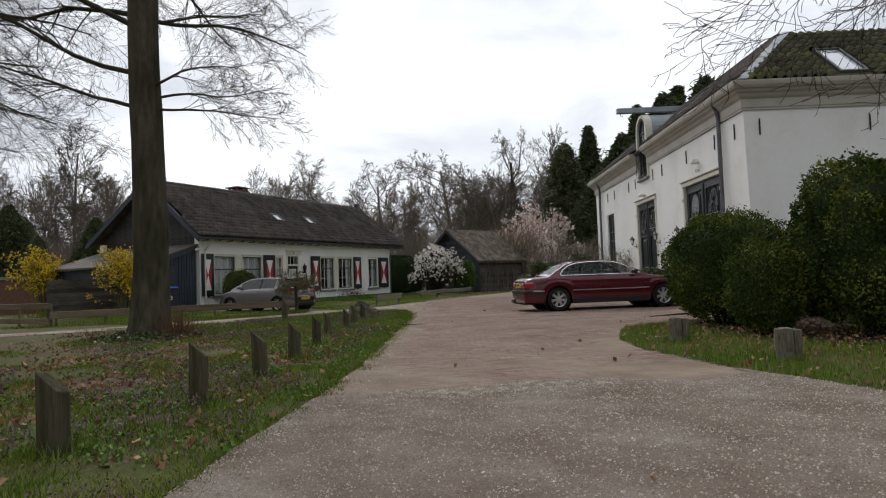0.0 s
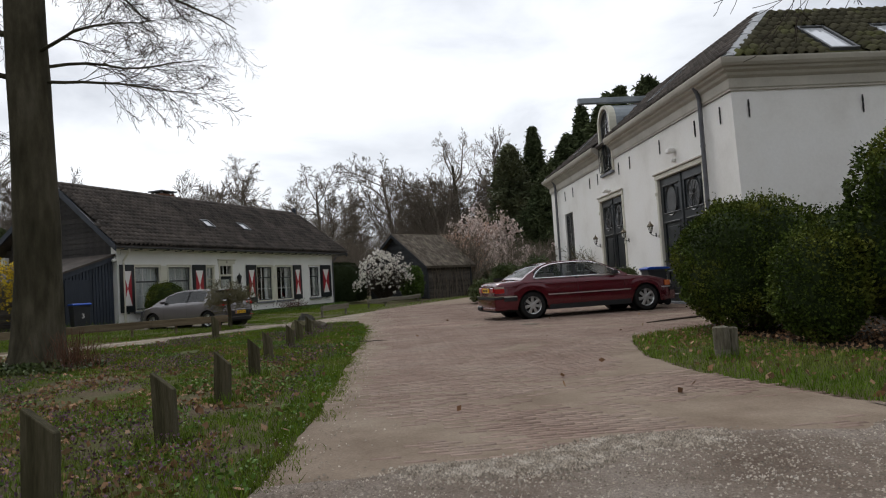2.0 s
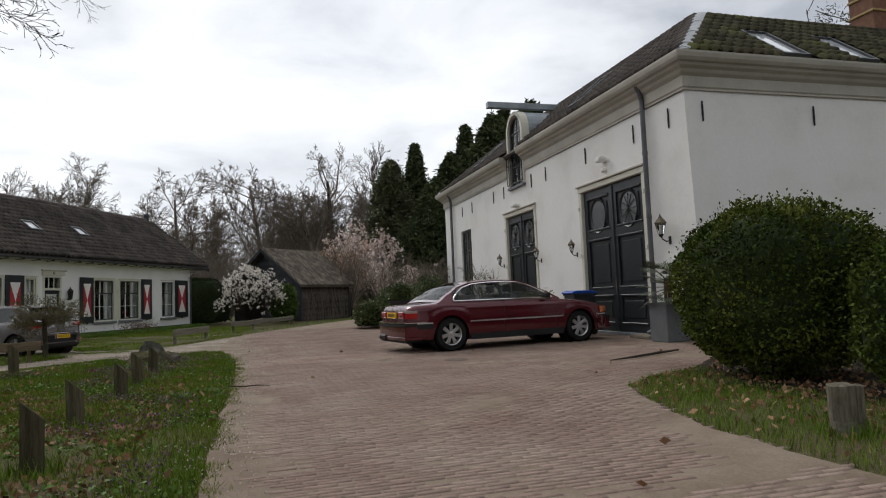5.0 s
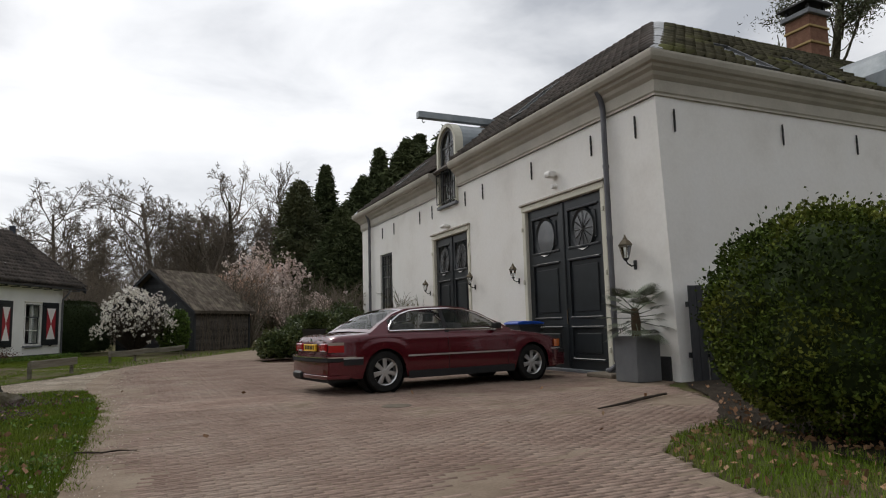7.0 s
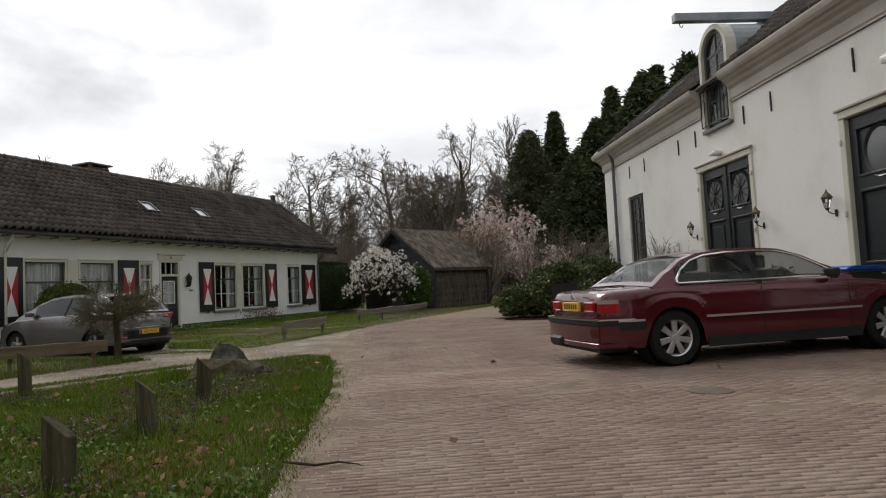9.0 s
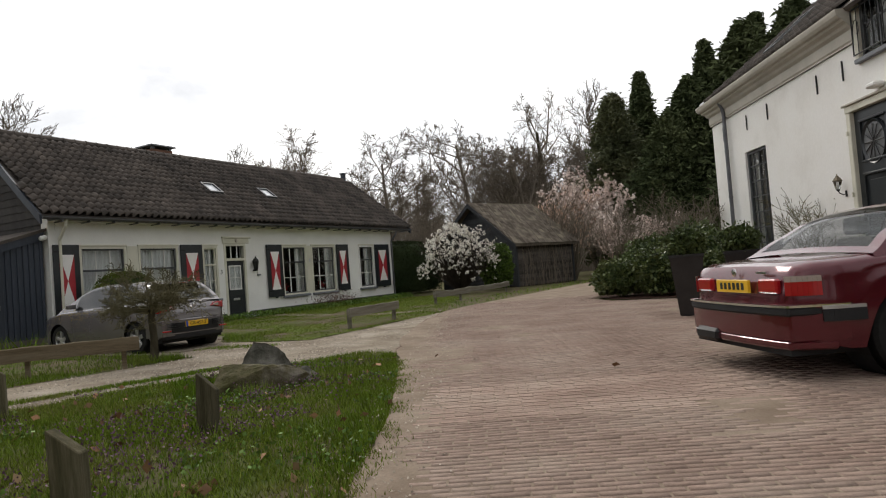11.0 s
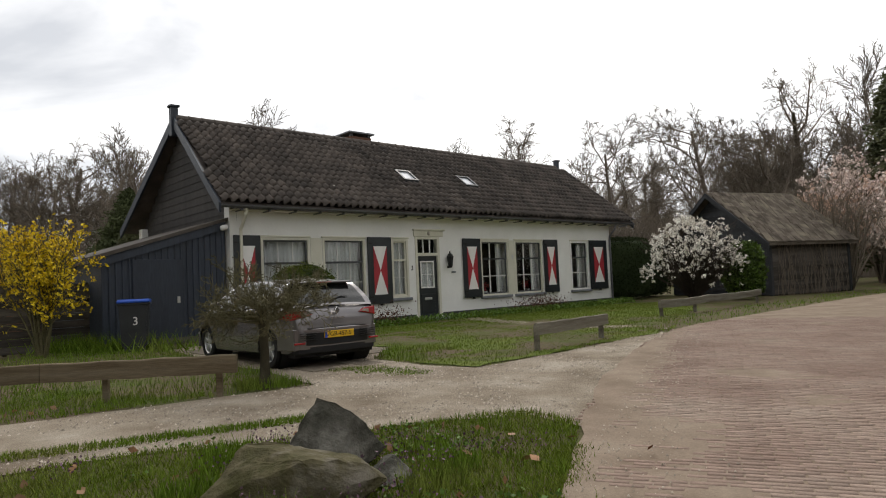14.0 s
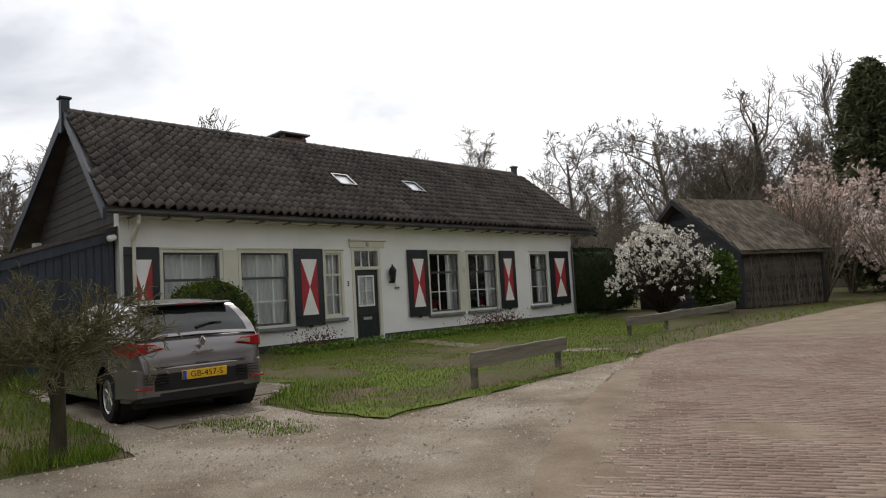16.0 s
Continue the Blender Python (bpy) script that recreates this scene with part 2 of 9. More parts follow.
SOIL_GRASS = surf("mossy_turf", [(0.13, 0.095, 0.065), (0.105, 0.082, 0.05), (0.08, 0.085, 0.028), (0.07, 0.098, 0.022)], 0.9, 0.95, bump=0.8, bscale=22, coord="World", fine=0.35, depth=0.02)
LAWN = surf("mown_lawn", [(0.11, 0.112, 0.032), (0.095, 0.13, 0.022), (0.125, 0.15, 0.034)], 0.8, 0.95, bump=0.8, bscale=40, coord="World", fine=0.3)
SAND = surf("sandy_joint_bed", [(0.175, 0.13, 0.095), (0.235, 0.182, 0.137), (0.29, 0.235, 0.18)], 1.5, 0.95, bump=0.5, bscale=60, coord="World", fine=0.2)
EDGE_SAND = surf("sandy_road_edge", [(0.15, 0.12, 0.09), (0.24, 0.2, 0.155), (0.3, 0.255, 0.2)], 1.8, 0.95, bump=0.7, bscale=70, coord="World", fine=0.3)
GRAVEL = surf("grey_chip_gravel", [(0.145, 0.108, 0.083), (0.225, 0.18, 0.146), (0.32, 0.275, 0.235)], 1.3, 0.95, bump=1.0, bscale=90, coord="World", fine=0.45, depth=0.015)
DRIVE = surf("pale_drive_gravel", [(0.17, 0.132, 0.095), (0.28, 0.235, 0.18), (0.4, 0.35, 0.285)], 1.1, 0.95, bump=1.0, bscale=80, coord="World", fine=0.4, depth=0.015)
CHIP = surf("pale_stone_chip", [(0.18, 0.148, 0.115), (0.31, 0.265, 0.215), (0.45, 0.4, 0.34)], 9, 0.9, bump=0.2, island=0.45, coord="World")
MULCH = surf("bark_mulch", [(0.05, 0.028, 0.02), (0.11, 0.065, 0.048)], 9, 0.95, bump=1.0, bscale=60, coord="World", fine=0.4, depth=0.03)
SOIL = surf("dark_bed_soil", [(0.03, 0.024, 0.018), (0.06, 0.048, 0.036)], 4, 0.95, bump=1.0, bscale=40, coord="World", fine=0.3, depth=0.03)
PAVER = surf("clay_paver", [(0.22, 0.15, 0.12), (0.29, 0.212, 0.172), (0.34, 0.268, 0.218)], 0.8, 0.9, bump=0.5, bscale=55, coord="World", rnd=0.12, island=0.12, fine=0.2, spec=0.2)
SLAB = surf("old_concrete_slab", [(0.115, 0.095, 0.073), (0.19, 0.163, 0.13)], 2.5, 0.9, bump=0.5, bscale=40, rnd=0.12, fine=0.2)
CONCRETE_POT = surf("grey_concrete_pot", [(0.115, 0.12, 0.125), (0.15, 0.155, 0.16)], 3, 0.7, bump=0.12, fine=0.08)
POT_BLACK = surf("black_glossy_pot", [(0.018, 0.017, 0.017), (0.03, 0.028, 0.028)], 3, 0.25, bump=0, fine=0.08)
BIN = surf("dark_grey_bin_plastic", [(0.022, 0.024, 0.027), (0.036, 0.038, 0.042)], 3, 0.45, bump=0.1, fine=0.08)
BLUE_LID = surf("blue_bin_lid", [(0.01, 0.06, 0.36), (0.014, 0.085, 0.46)], 3, 0.4, bump=0.05, fine=0.06)
PAINT_RED = surf("dark_red_car_paint", [(0.088, 0.0035, 0.011), (0.096, 0.004, 0.012)], 2, 0.24, 0.35, bump=0, fine=0.02, coat=0.8, spec=0.5)
PAINT_GREY = surf("brown_grey_car_paint", [(0.165, 0.152, 0.155), (0.175, 0.162, 0.165)], 2, 0.26, 0.5, bump=0, fine=0.02, coat=1.0)
# Black plastic trim; also the painted shade on the saloon's sills
BUMPER_DARK = surf("black_car_plastic_and_shade", [(0.008, 0.008, 0.009), (0.014, 0.014, 0.015)], 5, 0.7, bump=0.05, fine=0.06)
RUBBER = surf("tyre_rubber", [(0.012, 0.012, 0.012), (0.024, 0.024, 0.023)], 8, 0.85, bump=0.2)
ALLOY = surf("silver_alloy", [(0.5, 0.5, 0.5), (0.6, 0.6, 0.6)], 4, 0.35, 0.8, bump=0, fine=0.04)
CHROME = surf("bright_chrome", [(0.75, 0.75, 0.75), (0.8, 0.8, 0.8)], 4, 0.12, 1.0, bump=0, fine=0.02)
TAIL = surf("red_tail_lens", [(0.3, 0.008, 0.012), (0.38, 0.012, 0.016)], 4, 0.15, bump=0, coat=1.0, fine=0.05)
AMBER = surf("amber_lens", [(0.55, 0.13, 0.02), (0.6, 0.16, 0.03)], 4, 0.15, bump=0, coat=1.0, fine=0.05)
LENS = surf("clear_lens", [(0.3, 0.25, 0.22), (0.4, 0.34, 0.3)], 6, 0.15, bump=0, coat=1.0, fine=0.1)
PLATE = surf("yellow_plate", [(0.72, 0.42, 0.02), (0.76, 0.45, 0.025)], 4, 0.4, bump=0, fine=0.03)
PLATE_BLUE = surf("plate_blue", [(0.02, 0.06, 0.4), (0.02, 0.07, 0.44)], 4, 0.4, bump=0, fine=0.03)
INK = surf("black_ink", [(0.012, 0.012, 0.012), (0.015, 0.015, 0.015)], 4, 0.6, bump=0)
SEAT = surf("grey_seat_cloth", [(0.1, 0.095, 0.085), (0.15, 0.14, 0.125)], 8, 0.9, bump=0.1)
LANTERN = surf("aged_brass_lantern", [(0.1, 0.082, 0.055), (0.16, 0.13, 0.09)], 6, 0.5, 0.5, bump=0.1)
OVAL_GLASS = surf("dim_oval_glass", [(0.1, 0.105, 0.11), (0.15, 0.155, 0.16)], 2, 0.1, bump=0, fine=0.05, coat=0.6)
# Pane base colour raised to near white for the reflected sky
ROOFLIGHT = surf("rooflight_sky_reflection", [(0.6, 0.62, 0.65), (0.68, 0.7, 0.73)], 2, 0.08, bump=0, fine=0.04, coat=1.0)

# ---- mesh helpers ----
def mesh_of(name, bm, material, smooth=False):
    me = bpy.data.meshes.new(name)
    bm.normal_update()
    bm.to_mesh(me)
    bm.free()
    for m in (material if isinstance(material, (list, tuple)) else (material,)):
        me.materials.append(m)
    if smooth:
        me.shade_smooth()
    return me


def raw_mesh(name, verts, faces, material, smooth=False):
    me = bpy.data.meshes.new(name)
    me.from_pydata(np.asarray(verts).tolist(), [], faces if isinstance(faces, list) else np.asarray(faces).tolist())
    me.materials.append(material)
    if smooth:
        me.shade_smooth()
    me.update()
    return me


def piece(name, me, parent=None, m=None, label=""):
    ob = new(name, me)
    ob.parent = parent
    if m is not None:
        ob.matrix_basis = m
    return tagged(ob, label)


def part(name, bm, material, parent=None, label="", smooth=False, m=None):
    return piece(name, mesh_of(name, bm, material, smooth), parent, m, label)


def thing(name, label, category, m=None, group="", kind=""):
    ob = new(name)
    ob.empty_display_size = 0.2
    if m is not None:
        ob.matrix_basis = m
    return tagged(ob, label, category, group, kind)


def box(x0, x1, y0, y1, z0, z1, bevel=0.0, bm=None, m=None, seg=1):
    own = bmesh.new()
    bmesh.ops.create_cube(own, size=1)
    for v in own.verts:
        v.co = Vector((x0 + (v.co.x + 0.5) * (x1 - x0), y0 + (v.co.y + 0.5) * (y1 - y0), z0 + (v.co.z + 0.5) * (z1 - z0)))
    if bevel:
        bmesh.ops.bevel(own, geom=own.edges[:], offset=bevel, segments=seg, affect="EDGES", profile=0.6)
    if m is not None:
        bmesh.ops.transform(own, matrix=m, verts=own.verts)
    return own if bm is None else merge(bm, own)


def merge(bm, other):
    tmp = bpy.data.meshes.new("tmp")
    other.to_mesh(tmp)
    other.free()
    bm.from_mesh(tmp)
    bpy.data.meshes.remove(tmp)
    return bm


def prism(profile, a, b, axis="x", bm=None, bevel=0.0):
    """A closed outline, extruded from a to b along an axis; the outline's pairs are the other two axes in order."""
    own = bmesh.new()
    put = {"x": lambda p, q, s: (s, p, q), "y": lambda p, q, s: (p, s, q), "z": lambda p, q, s: (p, q, s)}[axis]
    lo = [own.verts.new(put(p, q, a)) for p, q in profile]
    hi = [own.verts.new(put(p, q, b)) for p, q in profile]
    n = len(profile)
    own.faces.new(lo)
    own.faces.new(hi)
    for i in range(n):
        own.faces.new((lo[i], lo[(i + 1) % n], hi[(i + 1) % n], hi[i]))
    bmesh.ops.recalc_face_normals(own, faces=own.faces[:])
    if bevel:
        bmesh.ops.bevel(own, geom=own.edges[:], offset=bevel, segments=1, affect="EDGES")
    return own if bm is None else merge(bm, own)


def tube(pts, radii, sides=8, bm=None, caps=True):
    own = bmesh.new()
    pts = [Vector(p) for p in pts]
    if not isinstance(radii, (list, tuple)):
        radii = [radii] * len(pts)
    rings = []
    for i, p in enumerate(pts):
        d = (pts[min(i + 1, len(pts) - 1)] - pts[max(i - 1, 0)]).normalized()
        u = d.cross(Vector((0, 0, 1)) if abs(d.z) < 0.95 else Vector((1, 0, 0))).normalized()
        v = d.cross(u)
        rings.append([own.verts.new(p + radii[i] * (math.cos(a) * u + math.sin(a) * v)) for a in (2 * math.pi * k / sides for k in range(sides))])
    for a, b in zip(rings, rings[1:]):
        for k in range(sides):
            own.faces.new((a[k], a[(k + 1) % sides], b[(k + 1) % sides], b[k]))
    if caps:
        own.faces.new(rings[0])
        own.faces.new(rings[-1])
    bmesh.ops.recalc_face_normals(own, faces=own.faces[:])
    return own if bm is None else merge(bm, own)


def ring_wall(length, height, y0, y1, holes, bm=None, z0=0.0, x0=0.0):
    """A wall along x from x0 to x0 + length, of thickness y0..y1, with holes (xa, xb, za, zb) through it."""
    own = bmesh.new()
    xs = sorted({x0, x0 + length, *[v for h in holes for v in h[:2]]})
    zs = sorted({z0, z0 + height, *[v for h in holes for v in h[2:]]})
    def solid(i, j):
        if not (0 <= i < len(xs) - 1 and 0 <= j < len(zs) - 1):
            return False
        cx, cz = (xs[i] + xs[i + 1]) / 2, (zs[j] + zs[j + 1]) / 2
        return not any(a < cx < b and c < cz < d for a, b, c, d in holes)
    def quad(*ps):
        own.faces.new([own.verts.new(p) for p in ps])
    for i in range(len(xs) - 1):
        for j in range(len(zs) - 1):
            if not solid(i, j):
                continue
            a, b, c, d = xs[i], xs[i + 1], zs[j], zs[j + 1]
            quad((a, y0, c), (b, y0, c), (b, y0, d), (a, y0, d))
            quad((b, y1, c), (a, y1, c), (a, y1, d), (b, y1, d))
            if not solid(i - 1, j):
                quad((a, y1, c), (a, y0, c), (a, y0, d), (a, y1, d))
            if not solid(i + 1, j):
                quad((b, y0, c), (b, y1, c), (b, y1, d), (b, y0, d))
            if not solid(i, j - 1):
                quad((a, y1, c), (b, y1, c), (b, y0, c), (a, y0, c))
            if not solid(i, j + 1):
                quad((a, y0, d), (b, y0, d), (b, y1, d), (a, y1, d))
    bmesh.ops.remove_doubles(own, verts=own.verts[:], dist=1e-5)
    return own if bm is None else merge(bm, own)


def lathe(profile, sides=16, bm=None, m=None, caps=(True, True)):
    """A turned shape: pairs of radius and height, about z."""
    own = bmesh.new()
    rings = [[own.verts.new((r * math.cos(2 * math.pi * k / sides), r * math.sin(2 * math.pi * k / sides), z)) for k in range(sides)] for r, z in profile]
    for a, b in zip(rings, rings[1:]):
        for k in range(sides):
            own.faces.new((a[k], a[(k + 1) % sides], b[(k + 1) % sides], b[k]))
    if caps[0]:
        own.faces.new(rings[0])
    if caps[1]:
        own.faces.new(rings[-1])
    bmesh.ops.recalc_face_normals(own, faces=own.faces[:])
    if m is not None:
        bmesh.ops.transform(own, matrix=m, verts=own.verts)
    return own if bm is None else merge(bm, own)


def text_mesh(name, body, size, material, parent, m, extrude=0.002):
    cu = bpy.data.curves.new(name, "FONT")
    cu.body, cu.size, cu.extrude, cu.align_x, cu.align_y = body, size, extrude, "CENTER", "CENTER"
    tmp = new("lettering_source", cu)
    me = bpy.data.meshes.new_from_object(tmp.evaluated_get(bpy.context.evaluated_depsgraph_get()))
    bpy.data.objects.remove(tmp)
    me.materials.clear()
    me.materials.append(material)
    return piece(name, me, parent, m)


def hide_shadow(ob):
    ob.visible_shadow = False
    return ob

# ---- ground, road, drive ----
LEFT_Y = [-12, -3, 0.5, 1.4, 3, 5, 10, 15, 17, 18.8]
LEFT_X = [-1.9, -1.2, -0.95, -0.9, -0.78, -0.68, -0.7, -0.72, -0.9, -1.12]
VERGE = list(zip(LEFT_X, LEFT_Y))
RIGHT = [(6.6, -12), (4.9, -2), (4.2, 1.2), (3.75, 2.7), (3.3, 3.9), (2.9, 5.6), (2.9, 7.0), (3.25, 8.4), (3.6, 9.35), (4.3, 9.9), (5.4, 10.3), (6.4, 11.4), (7.4, 13.4), (8.0, 13.86)]
FAR_RIGHT = [(8.0, 25.4), (6.2, 25.6), (4.6, 25.9), (3.4, 26.7), (3.1, 28.2), (3.7, 29.8), (5.0, 32.0), (8.5, 37.5), (13.0, 43.5), (18.0, 48.0)]
FAR_LEFT = [(15.0, 51.0), (10.2, 47.5), (6.8, 44.0), (4.6, 40.0), (2.6, 35.6), (0.6, 31.2), (-0.5, 28.6), (-0.85, 27.3)]
ROAD = VERGE[4:] + [(-1.3, 21.0), (-1.25, 24.0), (-0.85, 27.3)] + FAR_LEFT[::-1][1:] + FAR_RIGHT[::-1] + RIGHT[::-1][:10] + [(3.85, 2.5), (-0.7, 2.5)]
FORE = VERGE[:5] + [(0.1, 3.12), (0.75, 3.1), (1.35, 3.4), (2.0, 3.4), (2.7, 3.15), (3.3, 3.6)] + RIGHT[:5][::-1]
DRIVE_EDGE = [(-1.0, 27.2), (-1.7, 25.4), (-2.3, 23.8), (-3.1, 21.95), (-4.15, 22.3), (-5.1, 22.85), (-5.7, 24.5), (-9.2, 25.9), (-10.6, 25.3), (-10.7, 24.2),
              (-7.0, 21.95), (-5.65, 21.15), (-4.58, 20.4), (-4.9, 20.0), (-5.45, 19.2), (-6.1, 18.2), (-8.0, 16.2), (-12.0, 13.6), (-12.6, 11.9), (-8.0, 14.3), (-5.1, 16.0),
              (-4.15, 17.3), (-3.1, 17.95), (-2.3, 18.75), (-1.6, 19.15), (-1.12, 18.8), (-1.0, 21.0), (-1.0, 24.0)]


def inside(px, py, poly):
    px, py = np.asarray(px), np.asarray(py)
    hit = np.zeros(px.shape, bool)
    n = len(poly)
    for i in range(n):
        (xa, ya), (xb, yb) = poly[i], poly[(i + 1) % n]
        cross = ((ya > py) != (yb > py)) & (px < (xb - xa) * (py - ya) / (yb - ya + 1e-12) + xa)
        hit ^= cross
    return hit


def ragged(poly, step=0.16, wobble=0.05, seed=0.0):
    out = []
    n = len(poly)
    for i in range(n):
        a, b = Vector(poly[i]), Vector(poly[(i + 1) % n])
        k = max(1, int((b - a).length / step))
        for j in range(k):
            p = a.lerp(b, j / k)
            w = wobble * min(1.0, (b - a).length)
            out.append((p.x + w * noise.noise((p.x * 1.7, p.y * 1.7, seed)) + 0.4 * w * noise.noise((p.x * 7, p.y * 7, seed)),
                        p.y + w * noise.noise((p.x * 1.7, p.y * 1.7, seed + 9)) + 0.4 * w * noise.noise((p.x * 7, p.y * 7, seed + 9))))
    return out


def sheet(name, poly, z, material, label, category, step=0.16, wobble=0.07, seed=0.0):
    bm = bmesh.new()
    f = bm.faces.new([bm.verts.new((x, y, z)) for x, y in ragged(poly, step, wobble, seed)])
    if f.normal.z < 0:
        f.normal_flip()
    bm.normal_update()
    bmesh.ops.triangulate(bm, faces=bm.faces[:])
    for f in bm.faces:
        if f.calc_center_median() and f.normal.z < 0:
            f.normal_flip()
    return tagged(part(name, bm, material), label, category, kind="structure")


def turf_z(x, y):
    return -0.014 + max(0.0, 0.018 + 0.035 * noise.noise((x * 0.6, y * 0.6, 3)) + 0.025 * noise.noise((x * 2.2, y * 2.2, 5)))


def ground_sheet():
    xs = np.concatenate([[-2500, -600, -200, -90, -50], np.arange(-34, -14, 2.0), np.arange(-14, 12, 0.3), np.arange(12, 40, 3.0), [60, 100, 250, 700, 2500]])
    ys = np.concatenate([[-2500, -600, -150, -50], np.arange(-20, -4, 2.0), np.arange(-4, 32, 0.3), np.arange(32, 60, 2.0), [70, 90, 120, 200, 500, 2500]])
    gx, gy = np.meshgrid(xs, ys)
    flat = inside(gx, gy, ROAD) | inside(gx, gy, FORE) | inside(gx, gy, DRIVE_EDGE)
    for dx, dy in ((0.35, 0), (-0.35, 0), (0, 0.35), (0, -0.35)):
        flat |= inside(gx + dx, gy + dy, ROAD) | inside(gx + dx, gy + dy, FORE) | inside(gx + dx, gy + dy, DRIVE_EDGE)
    z = np.full(gx.shape, -0.014)
    near = (np.abs(gx) < 14) & (gy > -4) & (gy < 32) & ~flat
    for i, j in zip(*np.nonzero(near)):
        x, y = gx[i, j], gy[i, j]
        z[i, j] = turf_z(x, y)
    verts = np.stack([gx, gy, z], -1).reshape(-1, 3)
    w = len(xs)
    faces = [(i * w + j, i * w + j + 1, (i + 1) * w + j + 1, (i + 1) * w + j) for i in range(len(ys) - 1) for j in range(w - 1)]
    ob = new("ground", raw_mesh("ground", verts, faces, SOIL_GRASS, True))
    return tagged(ob, "mossy turf ground with bare soil patches and fallen leaves", "ground", kind="structure")


ground = ground_sheet()
road = sheet("road", ROAD, 0.0085, SAND, "sandy bed of the brick-paved yard road", "road")
fore = sheet("gravel_road", FORE, 0.016, GRAVEL, "grey-brown gravel lane with fine loose chippings", "road", seed=3)
drive = sheet("gravel_drive", DRIVE_EDGE, -0.004, DRIVE, "pale gravel driveway with two worn wheel tracks", "drive", seed=5)
mulch = sheet("mulch_bed", [(8.0, 25.6), (6.2, 25.8), (4.6, 26.1), (3.6, 26.9), (3.3, 28.2), (3.9, 29.7), (5.2, 31.6), (7.9, 35.5)], 0.02, MULCH, "red-brown bark mulch planting bed", "planting bed", seed=2)
bush_soil = sheet("bush_bed", [(4.6, 6.6), (4.5, 8.9), (5.0, 10.1), (6.2, 11.2), (7.9, 13.5), (12, 13.6), (14, 4.5), (6.2, 4.4)], 0.022, SOIL, "dark bare soil under the clipped bushes", "planting bed", seed=4)
lawn = sheet("lawn", [(-1.0, 27.25), (-1.75, 25.4), (-2.35, 23.85), (-3.15, 22.05), (-4.15, 22.4), (-5.1, 22.95), (-5.6, 24.6), (-9.0, 26.3), (-10.0, 27.6), (-7.2, 33.3), (-4.2, 39.5), (-2.0, 40.5), (-0.6, 36.0)], 0.001, LAWN,
             "short mown front lawn before the cottage", "lawn", wobble=0.22, seed=6)
path_slab = sheet("garden_path", [(-1.0, 27.6), (-1.3, 28.3), (-3.0, 28.2), (-6.6, 31.7), (-7.3, 32.6), (-7.0, 33.2), (-6.2, 32.2), (-2.9, 28.8), (-1.0, 28.9)], 0.008, EDGE_SAND, "narrow sandy garden path to the front door", "path", seed=7)

# ---- white coach house ----
BX, BY, BL, BD = 7.99, 13.86, 17.5, 13.0      # front wall, near corner, length, depth
barn = thing("coach_house", "white limewashed coach house with black double doors and slate-dark tiled roof", "building", Matrix.Translation((BX, BY, 0)))
# in this frame x runs into the building and y along its front
DOORS = ((1.52, 4.64, 3.80), (7.48, 10.1, 3.82))
def front_wall():
    holes = [(a + 0.1, b - 0.1, 0.0, h - 0.1) for a, b, h in DOORS] + [(13.9, 15.22, 0.75, 3.78), (8.18, 9.46, 4.66, 5.7)]
    bm = ring_wall(BL, 5.7, 0, -0.42, holes)
    bmesh.ops.transform(bm, matrix=Matrix.Rotation(radians(90), 4, "Z"), verts=bm.verts)
    return batter(bm)
def batter(bm):
    """The south face leans out towards its foot."""
    for v in bm.verts:
        if v.co.y < 0.001:
            v.co.y -= 0.2 * max(0.0, 1 - v.co.z / 5.02)
    return bm
part("wall", front_wall(), PLASTER, barn)
bm = batter(ring_wall(BD - 0.42, 5.7, 0, 0.42, [(1, 2, 5.02, 5.03)], x0=0.42))
part("wall", bm, PLASTER, barn)
bm = ring_wall(BD - 0.42, 5.7, BL - 0.42, BL, [], x0=0.42)
part("wall", bm, PLASTER, barn)
part("wall", box(BD - 0.42, BD, 0.42, BL - 0.42, 0, 5.7), PLASTER, barn)
part("floor", box(0.42, BD - 0.42, 0.42, BL - 0.42, 0.0, 0.06), ROOM_SHADE, barn)
part("attic_floor", box(0.42, BD - 0.42, 0.42, BL - 0.42, 4.2, 4.4), ROOM_SHADE, barn)
CORN = [(0.0, 5.02), (0.04, 5.02), (0.04, 5.06), (0.06, 5.09), (0.06, 5.3), (0.09, 5.33), (0.12, 5.36), (0.15, 5.42), (0.22, 5.47), (0.24, 5.52), (0.3, 5.54), (0.34, 5.6), (0.36, 5.68), (0.36, 5.72), (0.0, 5.72)]
def cornice_run(a, b):
    """A mitred moulding; a and b map the outward step to a place in plan."""
    bm = bmesh.new()
    ra, rb = ([bm.verts.new((*f(o), z)) for o, z in CORN] for f in (a, b))
    for k in range(len(CORN)):
        j = (k + 1) % len(CORN)
        bm.faces.new((ra[k], ra[j], rb[j], rb[k]))
    bm.faces.new(ra)
    bm.faces.new(rb[::-1])
    bmesh.ops.recalc_face_normals(bm, faces=bm.faces[:])
    return bm
for f, g in ((lambda o: (-o, -o), lambda o: (-o, 8.12)), (lambda o: (-o, 9.52), lambda o: (-o, BL + o)), (lambda o: (-o, -o), lambda o: (BD + o, -o))):
    part("cornice", cornice_run(f, g), CORNICE, barn, "beige moulded wooden cornice with gutter")
north = prism([(BL + 0.36, 5.72), (BL + 0.36, 5.6), (BL + 0.1, 5.3), (BL, 5.02), (BL, 5.72)], 0.0, BD, "x")
part("cornice", north, CORNICE, barn)
# white frieze strip under the cornice
part("frieze", box(-0.03, 0.0, 0.0, 8.12, 5.02, 5.3), WHITE, barn)
